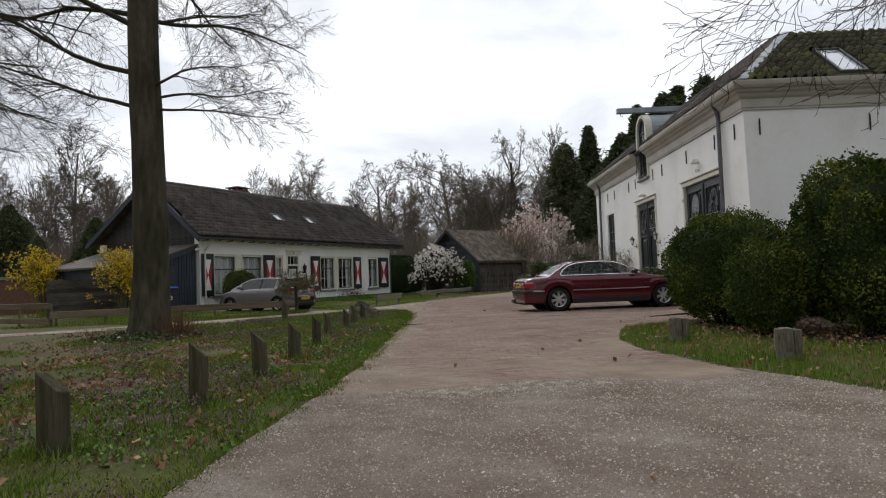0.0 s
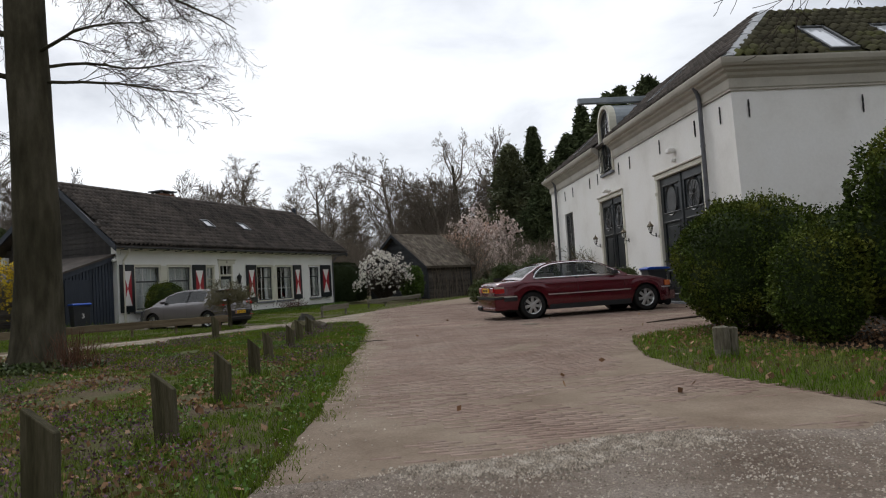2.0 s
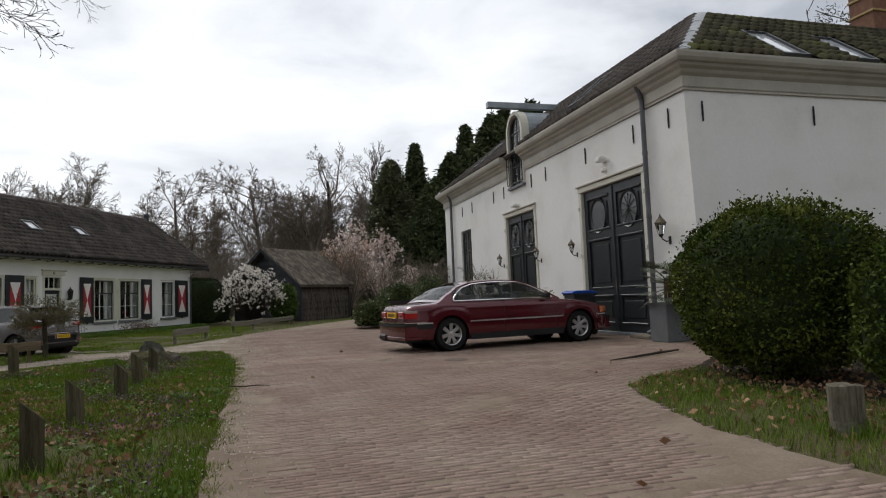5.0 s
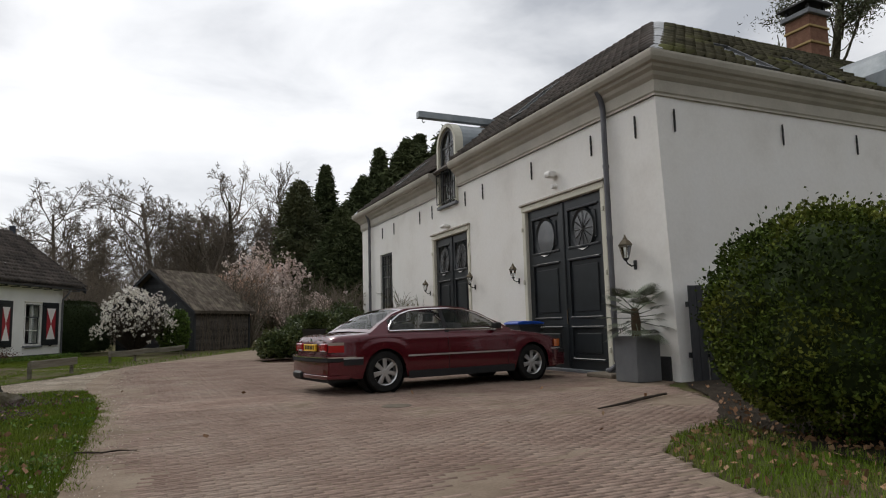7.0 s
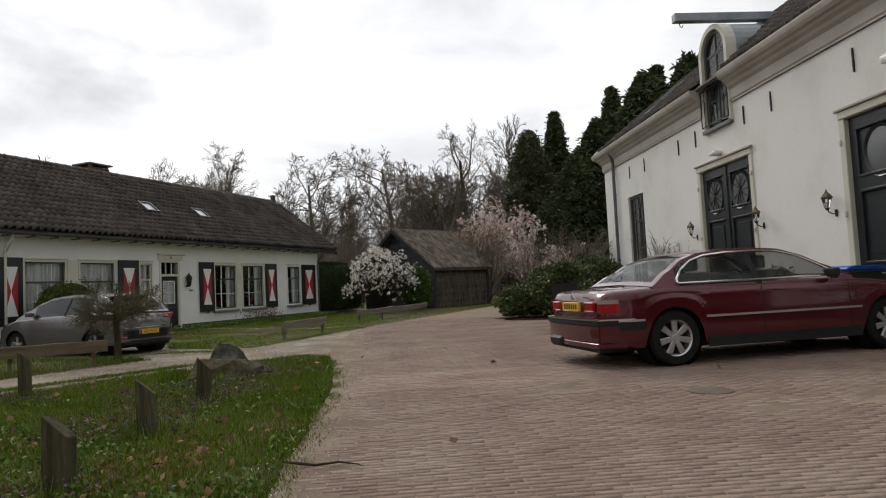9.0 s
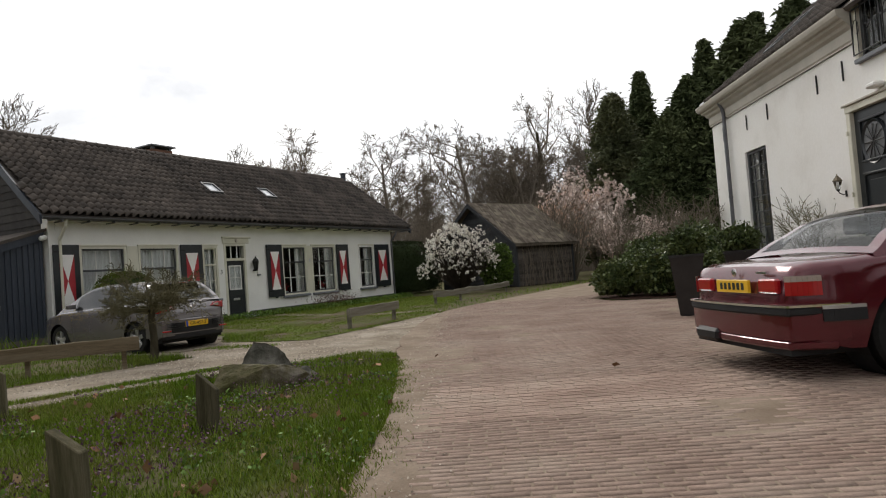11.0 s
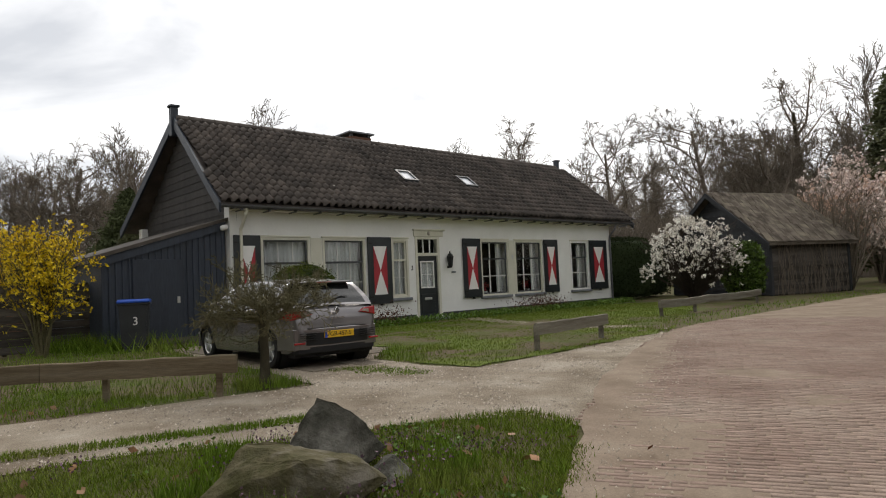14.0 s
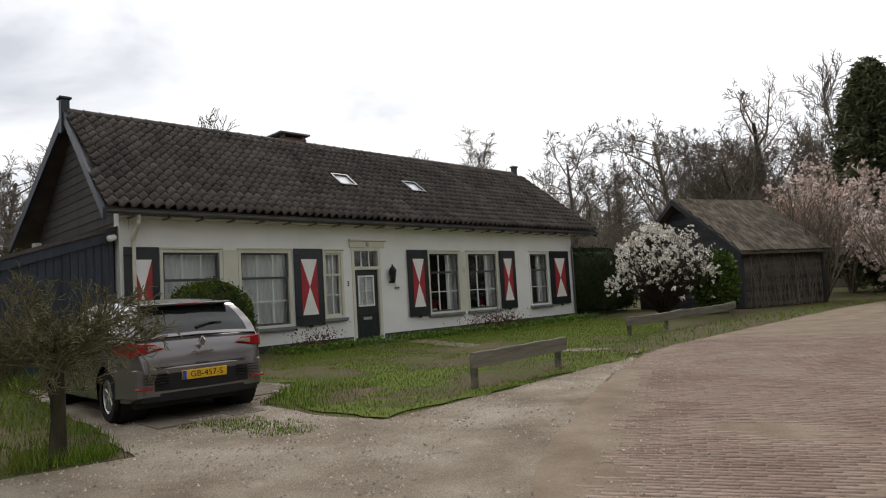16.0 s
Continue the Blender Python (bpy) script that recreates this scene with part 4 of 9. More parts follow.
# gutter, brackets, soffit
gut = bmesh.new()
N = 8
ring = [(-0.02 + 0.075 * math.cos(math.pi + math.pi * k / N), EAVE - 0.02 + 0.075 * math.sin(math.pi + math.pi * k / N)) for k in range(N + 1)]
ring += [(-0.02 + 0.062 * math.cos(math.pi + math.pi * k / N), EAVE - 0.02 + 0.062 * math.sin(math.pi + math.pi * k / N)) for k in range(N, -1, -1)]
gutter = part("gutter", prism([(y - 0.06, z - 0.04) for y, z in ring], -0.04, CR1, "x"), PIPE, cot, "half-round zinc gutter")
for k in range(24):
    x = 0.5 + k * 0.74
    part("gutter_bracket", box(x, x + 0.03, -0.09, 0.3, EAVE - 0.19, EAVE - 0.13), PIPE, gutter)
part("soffit", box(0.36, CW1, 0.02, CWY, EAVE - 0.16, EAVE - 0.14), CREAM, cot)
for x, s in ((0.62, -1), (16.75, 1)):
    part("downpipe", tube([(x, -0.06, EAVE - 0.12), (x, -0.02, EAVE - 0.28), (x, 0.28, EAVE - 0.62), (x, 0.28, EAVE - 0.75), (x, 0.28, 0.06)], 0.042, 9), CREAM if s < 0 else PIPE, cot, "cream downpipe")
# gable: weatherboards, barge boards, finial
def gable_boards(x, thick, y0, y1):
    zs = np.arange(2.95, RIDGE - 0.3, 0.215)
    for k, z in enumerate(zs):
        zc = z + 0.25
        half = (RIDGE - 0.15 - zc) / (RIDGE - EAVE) * RY
        a, b = max(y0, RY - half), min(y1, RY + half)
        if b - a > 0.3:
            own = prism([(0.0, 0.0), (0.03, 0.0), (0.012, 0.24), (0.0, 0.24)], a, b, "y")
            part("weatherboard", own, GABLE_BOARD, cot, m=Matrix.Translation((x + 0.2, 0, z)) @ Matrix.Scale(-1, 4, (1, 0, 0)))
    bm = bmesh.new()
    lo = [(x + 0.24, CWY, 2.9), (x + 0.24, CWB, 2.9), (x + 0.24, CWB, 3.2), (x + 0.24, RY, RIDGE - 0.2), (x + 0.24, CWY, 3.2)]
    bm.faces.new([bm.verts.new(p) for p in lo])
    part("gable_backing", bm, BLACK_BOARD, cot)
gable_boards(0.36, 0.03, CWY, CWB)
bm = bmesh.new()
bm.faces.new([bm.verts.new(p) for p in ((CW1 - 0.02, CWY, 3.2), (CW1 - 0.02, CWB, 3.2), (CW1 - 0.02, RY, RIDGE - 0.2))])
part("gable_backing", bm, BLACK_BOARD, cot)
for x in (0.04, CR1 - 0.03):
    for s in (0, 1):
        ya, yb = (-0.08, RY) if s == 0 else (2 * RY + 0.08, RY)
        part("barge_board", rake(prism([(ya, EAVE - 0.02), (yb, RIDGE + 0.06), (yb, RIDGE - 0.26), (ya, EAVE - 0.26)], x, x + 0.06, "x")), BLUE_BOARD, cot, "grey-black barge board")
    x += 0.24 if x < 1 else 0.0
    fin = part("finial", box(x - 0.06, x + 0.14, RY - 0.1, RY + 0.1, RIDGE - 0.55, RIDGE + 0.3, 0.012), BLUE_BOARD, cot, "square dark finial post")
    part("finial_cap", box(x - 0.1, x + 0.18, RY - 0.14, RY + 0.14, RIDGE + 0.3, RIDGE + 0.36, 0.01), BLUE_BOARD, fin)
# chimney stump with slab cap
chm = part("chimney", box(6.6, 7.5, RY + 0.2, RY + 0.95, 5.7, 6.52), BRICK_WALL, cot, "low chimney with dark cover slab")
for x in (6.62, 7.38):
    for y in (RY + 0.22, RY + 0.82):
        part("cap_foot", box(x, x + 0.1, y, y + 0.1, 6.52, 6.62), STONE, chm)
part("cap_slab", box(6.5, 7.6, RY + 0.1, RY + 1.05, 6.62, 6.68, 0.01), STONE, chm)
# rooflights
cu_ = Vector((0, RY, RIDGE - EAVE)).normalized()
for x in (6.85, 9.66):
    rooflight(cot, Vector((x, 0, EAVE)) + cu_ * 1.84 + Vector((0, -0.05, 0.07)), (1, 0, 0), cu_, 0.62, 0.68)
# windows
def cottage_window(kind, a, b):
    w = b - a
    z0, z1 = (0.62, 2.52) if kind != "narrow" else (0.74, 2.52)
    h = z1 - z0
    d = thing("window", {"wide": "wide sash window with white net curtains", "narrow": "narrow cream sash window with curtain", "six": "sash window with white glazing bars and dark room", "tall": "narrow sash window with white glazing bars"}[kind], "window")
    d.matrix_basis = cot.matrix_basis @ Matrix.Translation((a, CWY, z0))
    part("window_frame", ring_wall(w, h, -0.02, 0.12, [(0.07, w - 0.07, 0.06, h - 0.07)]), CREAM if kind != "tall" else WHITE, d, "cream timber frame")
    part("head", box(-0.03, w + 0.03, -0.045, 0.0, h, h + 0.05, 0.01), CREAM, d)
    split = h * (0.64 if kind in ("wide", "narrow") else 0.66)
    for zz, (lo, hi, y) in enumerate(((0.06, split + 0.02, 0.05), (split - 0.02, h - 0.07, 0.025))):
        sash = part("sash", ring_wall(w - 0.14, hi - lo, y, y + 0.04, [(0.045, w - 0.185, 0.05, hi - lo - 0.045)]), GREY_PAINT if kind != "narrow" else CREAM, d, m=Matrix.Translation((0.07, 0, lo)))
        W, H = w - 0.14, hi - lo
        bars = bmesh.new()
        nx, nz = {"wide": (3, 1), "narrow": (2, 1), "six": (3, 1), "tall": (2, 1)}[kind]
        if zz == 0:
            nz = 2
        for k in range(1, nx):
            box(W * k / nx - 0.013, W * k / nx + 0.013, y - 0.004, y + 0.03, 0.05, H - 0.045, bm=bars)
        for k in range(1, nz):
            box(0.045, W - 0.045, y - 0.002, y + 0.028, H * k / nz - 0.013, H * k / nz + 0.013, bm=bars)
        part("glazing_grid", bars, WHITE, sash)
        hide_shadow(part("pane", box(0.045, W - 0.045, y + 0.03, y + 0.036, 0.05, H - 0.045), GLASS, sash))
    part("sill", box(-0.06, w + 0.06, -0.1, 0.02, -0.09, 0.0, 0.012), STONE, d, "blue-grey stone sill")
    # curtains as folded cloth
    def drape(x0, x1, zlo, zhi, yy):
        bm = bmesh.new()
        n = int((x1 - x0) / 0.02)
        row = [(x0 + (x1 - x0) * k / n, yy + 0.018 * math.sin(k * 1.05) + 0.008 * math.sin(k * 0.37 + a)) for k in range(n + 1)]
        top = [bm.verts.new((x, y, zhi)) for x, y in row]
        bot = [bm.verts.new((x, y * 1.0 + 0.006 * math.sin(x * 31), zlo)) for x, y in row]
        for k in range(n):
            bm.faces.new((bot[k], bot[k + 1], top[k + 1], top[k]))
        return bm
    if kind in ("wide", "narrow"):
        part("net_curtain", drape(0.08, w - 0.08, 0.04, h - 0.05, 0.2), CURTAIN, d, "white gathered net curtain", smooth=True)
    else:
        part("curtain", drape(w - 0.4, w - 0.08, 0.04, h - 0.05, 0.26), CURTAIN, d, "drawn-back pale curtain", smooth=True)
        part("curtain", drape(0.08, 0.24, 0.04, h - 0.05, 0.26), CURTAIN, d, "drawn-back pale curtain", smooth=True)
    return d
for kind, a, b in WINS:
    cottage_window(kind, a, b)
def window_plant(x, c, label):
    d = thing("window_plant", label, "plant")
    d.matrix_basis = cot.matrix_basis @ Matrix.Translation((x, CWY + 0.42, 0.62))
    part("pot", lathe([(0.05, 0), (0.08, 0.14), (0.085, 0.15)], 12), WHITE, d)
    bm = bmesh.new()
    r = random.Random(int(x * 10))
    for k in range(70):
        p = Vector((r.gauss(0, 0.09), r.gauss(0, 0.05), 0.28 + r.gauss(0, 0.09)))
        u = Vector((r.gauss(0, 1), r.gauss(0, 1), r.gauss(0, 1))).normalized() * 0.035
        v = u.cross(Vector((r.gauss(0, 1), r.gauss(0, 1), r.gauss(0, 1)))).normalized() * 0.025
        bm.faces.new([bm.verts.new(p + q) for q in (u, v, -u, -v)])
    part("foliage", bm, c, d)
for x, c, l in ((9.75, RED, "red-flowering pot plant on the window sill"), (11.2, WEED, "green pot plant on the window sill"), (12.0, RED, "red-flowering pot plant on the window sill")):
    window_plant(x, c, l)
# shutters: black with white hourglass on red
def shutter(a, b):
    w, z0, z1 = b - a, 0.6, 2.56
    h = z1 - z0
    d = thing("shutter", "open black shutter with red panel and white hourglass", "shutter", group="shutters of the cottage")
    d.matrix_basis = cot.matrix_basis @ Matrix.Translation((a, CWY - 0.075, z0))
    part("frame", box(0, w, 0.0, 0.04, 0, h, 0.006), BLACK_PAINT, d)
    x0, x1, y = w * 0.22, w * 0.78, -0.004
    p0, p1 = 0.27, h - 0.27
    c = (x0 + x1) / 2
    def tri_plate(ps, mat, name, yy):
        own = bmesh.new()
        lo = [own.verts.new((px, yy, pz)) for px, pz in ps]
        hi = [own.verts.new((px, 0.0, pz)) for px, pz in ps]
        own.faces.new(lo)
        for i in range(len(ps)):
            own.faces.new((lo[i], hi[i], hi[(i + 1) % len(ps)], lo[(i + 1) % len(ps)]))
        bmesh.ops.recalc_face_normals(own, faces=own.faces[:])
        part(name, own, mat, d)
    zc = (p0 + p1) / 2
    tri_plate([(x0, p0), (c, zc), (x0, p1)], RED, "red_field", -0.004)
    tri_plate([(x1, p0), (x1, p1), (c, zc)], RED, "red_field", -0.004)
    tri_plate([(x0, p1), (c, zc), (x1, p1)], WHITE, "white_field", -0.005)
    tri_plate([(x0, p0), (x1, p0), (c, zc)], WHITE, "white_field", -0.005)
    for z in (0.2, h - 0.2):
        part("hinge", box(-0.02, 0.16, -0.016, 0.0, z, z + 0.035, 0.004), IRON, d)
    part("catch", box(w * 0.45, w * 0.55, -0.02, 0.03, -0.05, 0.0, 0.006), IRON, d)
for a, b in ((0.42, 1.14), (4.48, 5.34), (8.3, 9.12), (12.46, 13.28), (15.32, 16.5)):
    shutter(a, b)
for a, b in ((2.62, 2.98), (10.58, 10.86)):
    part("pier_panel", box(a, b, CWY - 0.02, CWY, 0.62, 2.52, 0.005), CREAM, cot)
# front door
def front_door():
    d = thing("front_door", "dark green-black front door with curtained glass and transom", "door")
    d.matrix_basis = cot.matrix_basis @ Matrix.Translation((6.31, CWY, 0))
    w, h = 1.0, 2.6
    part("door_frame", ring_wall(w, h, -0.02, 0.14, [(0.09, w - 0.09, 0.0, 2.0), (0.09, w - 0.09, 2.09, h - 0.08)]), CREAM, d)
    leaf_ob = part("leaf", ring_wall(w - 0.18, 1.93, 0.05, 0.1, [(0.13, w - 0.31, 0.93, 1.78)]), BLACK_PAINT, d, m=Matrix.Translation((0.09, 0, 0.06)))
    bars = ring_wall(w - 0.44, 0.85, 0.035, 0.06, [(0.17, w - 0.35, 0.97, 1.74)], z0=0.93, x0=0.13)
    box(0.13 + 0.265, 0.13 + 0.29, 0.038, 0.06, 0.95, 1.76, bm=bars)
    box(0.14, 0.68, 0.04, 0.06, 1.34, 1.365, bm=bars)
    part("glazing_grid", bars, WHITE, leaf_ob)
    hide_shadow(part("pane", box(0.13, 0.69, 0.064, 0.07, 0.93, 1.78), GLASS, leaf_ob))
    part("net_curtain", box(0.13, 0.69, 0.09, 0.095, 0.93, 1.78), CURTAIN, leaf_ob)
    part("panel", box(0.13, 0.69, 0.04, 0.06, 0.15, 0.75, 0.012), BLACK_PAINT, leaf_ob)
    part("letter_slot", box(0.26, 0.56, 0.028, 0.045, 0.56, 0.64, 0.008), ALLOY, leaf_ob, "metal letter slot")
    part("handle", tube([(0.06, 0.05, 1.0), (0.06, 0.0, 1.0), (0.16, 0.0, 1.0)], 0.01, 6), CHROME, leaf_ob)
    tr = bmesh.new()
    for k in (1, 2):
        box(0.09 + 0.273 * k - 0.014, 0.09 + 0.273 * k + 0.014, 0.03, 0.06, 2.09, 2.52, bm=tr)
    part("transom_grid", tr, WHITE, d)
    hide_shadow(part("transom_pane", box(0.09, 0.91, 0.06, 0.066, 2.09, 2.52), GLASS, d))
    part("door_hood", box(-0.09, w + 0.22, -0.09, 0.0, 2.78, 2.84, 0.015), CREAM, d)
    part("door_header", box(-0.06, w + 0.16, -0.04, 0.0, 2.6, 2.78, 0.01), CREAM, d)
    part("header_ornament", lathe([(0.02, 0), (0.07, 0.01), (0.05, 0.03), (0.02, 0.04)], 10, m=Matrix.Translation((0.55, -0.04, 2.7)) @ Matrix.Rotation(radians(90), 4, "X")), CORNICE, d)
    part("step", box(-0.1, w + 0.1, -0.4, 0.0, 0, 0.07, 0.015), STONE, d)
front_door()
text_mesh("house_number", "3", 0.2, IRON, cot, Matrix.Translation((6.16, CWY - 0.006, 1.62)) @ Matrix.Rotation(radians(90), 4, "X"), 0.005)
nn = thing("door_lantern", "black hexagonal lantern beside the cottage door", "lantern")
nn.matrix_basis = cot.matrix_basis @ Matrix.Translation((7.64, CWY, 1.5))
part("wall_bracket", box(-0.03, 0.03, -0.12, 0.0, 0.1, 0.16, 0.01), IRON, nn)
part("body", lathe([(0.04, 0.1), (0.07, 0.14), (0.11, 0.42), (0.11, 0.44)], 6, m=Matrix.Translation((0, -0.14, 0))), IRON, nn)
part("roof", lathe([(0.13, 0.44), (0.07, 0.54), (0.03, 0.57), (0.015, 0.64)], 6, m=Matrix.Translation((0, -0.14, 0))), IRON, nn)
part("vent_slot", box(7.82, 7.92, CWY - 0.02, CWY, 1.5, 2.2, 0.005), WHITE, cot)
part("vent_sill", box(7.8, 7.96, CWY - 0.05, CWY, 1.44, 1.49, 0.005), STONE, cot)
part("wall_hook", box(10.7, 10.76, CWY - 0.05, CWY - 0.02, 1.85, 2.0, 0.01), ALLOY, cot)
# dark board lean-to against the gable
lt = thing("lean_to", "blue-black vertical-boarded lean-to store with tiled roof", "shed")
LX0, LX1 = -2.55, 0.3
lt.matrix_basis = cot.matrix_basis.copy()
FRONT = 0.5
def lz(x):
    return 2.0 + (x - LX0) / (LX1 - LX0) * 0.88
part("back_panel", prism([(LX0, 0.02), (LX1, 0.02), (LX1, lz(LX1) - 0.03), (LX0, lz(LX0) - 0.03)], FRONT + 0.03, FRONT + 0.06, "y"), BLUE_BOARD, lt)
k = 0
x = LX0
while x < LX1 - 0.02:
    part("batten_board", prism([(0, 0.03), (0.035, 0.03), (0.035, lz(x) - 0.06), (0, lz(x) - 0.06)], FRONT - 0.0, FRONT + 0.03, "y", bevel=0.004), BLUE_BOARD, lt, m=Matrix.Translation((x, 0, 0)))
    x += 0.145
part("eave_board", prism([(LX0 - 0.12, lz(LX0) - 0.2), (LX1, lz(LX1) - 0.17), (LX1, lz(LX1) + 0.03), (LX0 - 0.12, lz(LX0) - 0.0)], FRONT - 0.05, FRONT, "y"), BLUE_BOARD, lt)
part("side_wall", box(LX0, LX0 + 0.05, FRONT + 0.06, 6.4, 0.02, lz(LX0) - 0.05), BLUE_BOARD, lt)
part("roof", prism([(LX0 - 0.2, lz(LX0) - 0.02), (LX1 + 0.05, lz(LX1) + 0.05), (LX1 + 0.05, lz(LX1) + 0.13), (LX0 - 0.2, lz(LX0) + 0.06)], FRONT - 0.1, 6.6, "y"), TILE, lt)
part("sill_board", box(LX0, LX1, FRONT - 0.03, FRONT, 0.0, 0.14), OLD_BOARD, lt)
door = part("door", box(-1.9, -0.75, FRONT - 0.02, FRONT - 0.001, 0.12, 1.98, 0.004), BLUE_BOARD, lt, "boarded store door")
part("lock_plate", box(-0.92, -0.85, FRONT - 0.035, FRONT - 0.02, 0.95, 1.1, 0.004), ALLOY, door)
part("porch_light", lathe([(0.05, 0), (0.07, 0.05), (0.06, 0.16), (0.02, 0.18)], 10, m=Matrix.Translation((0.12, FRONT - 0.18, 2.72)) @ Matrix.Rotation(radians(75), 4, "Y")), WHITE, lt, "small white outdoor lamp")

# ---- cars ----
def loft_rows(rows, closed_ends=True):
    bm = bmesh.new()
    vs = [[bm.verts.new(p) for p in r] for r in rows]
    for a, b in zip(vs, vs[1:]):
        for k in range(len(a) - 1):
            bm.faces.new((a[k], a[k + 1], b[k + 1], b[k]))
    if closed_ends:
        bm.faces.new(vs[0])
        bm.faces.new(vs[-1][::-1])
    bmesh.ops.remove_doubles(bm, verts=bm.verts[:], dist=1e-5)
    bmesh.ops.recalc_face_normals(bm, faces=bm.faces[:])
    return bm


def curve_at(table, x):
    xs, zs = zip(*table)
    if x <= xs[0]:
        return zs[0]
    if x >= xs[-1]:
        return zs[-1]
    i = max(k for k in range(len(xs)) if xs[k] <= x)
    t = (x - xs[i]) / (xs[i + 1] - xs[i])
    t = t * t * (3 - 2 * t) * 0.35 + t * 0.65
    return zs[i] * (1 - t) + zs[i + 1] * t


def wheel(radius, width, spokes, twin=False):
    w = thing("wheel", "", "")
    tyre = lathe([(radius * 0.66, -width / 2), (radius * 0.93, -width / 2), (radius, -width / 2 + 0.03), (radius, width / 2 - 0.03), (radius * 0.93, width / 2), (radius * 0.66, width / 2)], 36, caps=(False, False))
    bmesh.ops.transform(tyre, matrix=Matrix.Rotation(radians(90), 4, "X"), verts=tyre.verts)
    part("tyre", tyre, RUBBER, w, smooth=False)
    rim = lathe([(radius * 0.68, -0.02), (radius * 0.68, width / 2 - 0.015), (radius * 0.62, width / 2 - 0.03), (radius * 0.6, width / 2 - 0.09), (radius * 0.58, -0.02)], 36, caps=(False, False))
    for k in range(spokes):
        a = 2 * math.pi * k / spokes
        for s in ((-0.09, 0.09) if twin else (0,)):
            own = prism([(-0.028, radius * 0.12), (0.028, radius * 0.12), (0.04 if not twin else 0.024, radius * 0.62), (-0.04 if not twin else -0.024, radius * 0.62)], width / 2 - 0.055, width / 2 - 0.02, "z", bevel=0.006)
            bmesh.ops.transform(own, matrix=Matrix.Rotation(a + s, 4, "Z"), verts=own.verts)
            merge(rim, own)
    lathe([(radius * 0.2, width / 2 - 0.06), (radius * 0.2, width / 2 - 0.03), (radius * 0.1, width / 2 - 0.018)], 16, rim)
    bmesh.ops.transform(rim, matrix=Matrix.Rotation(radians(90), 4, "X"), verts=rim.verts)
    part("rim", rim, ALLOY, w)
    hub = lathe([(radius * 0.58, -0.03), (radius * 0.58, 0.0), (radius * 0.1, 0.01)], 24)
    bmesh.ops.transform(hub, matrix=Matrix.Rotation(radians(90), 4, "X"), verts=hub.verts)
    part("brake_disc", hub, IRON, w)
    for key in ("label", "category"):
        if key in w:
            del w[key]
    return w


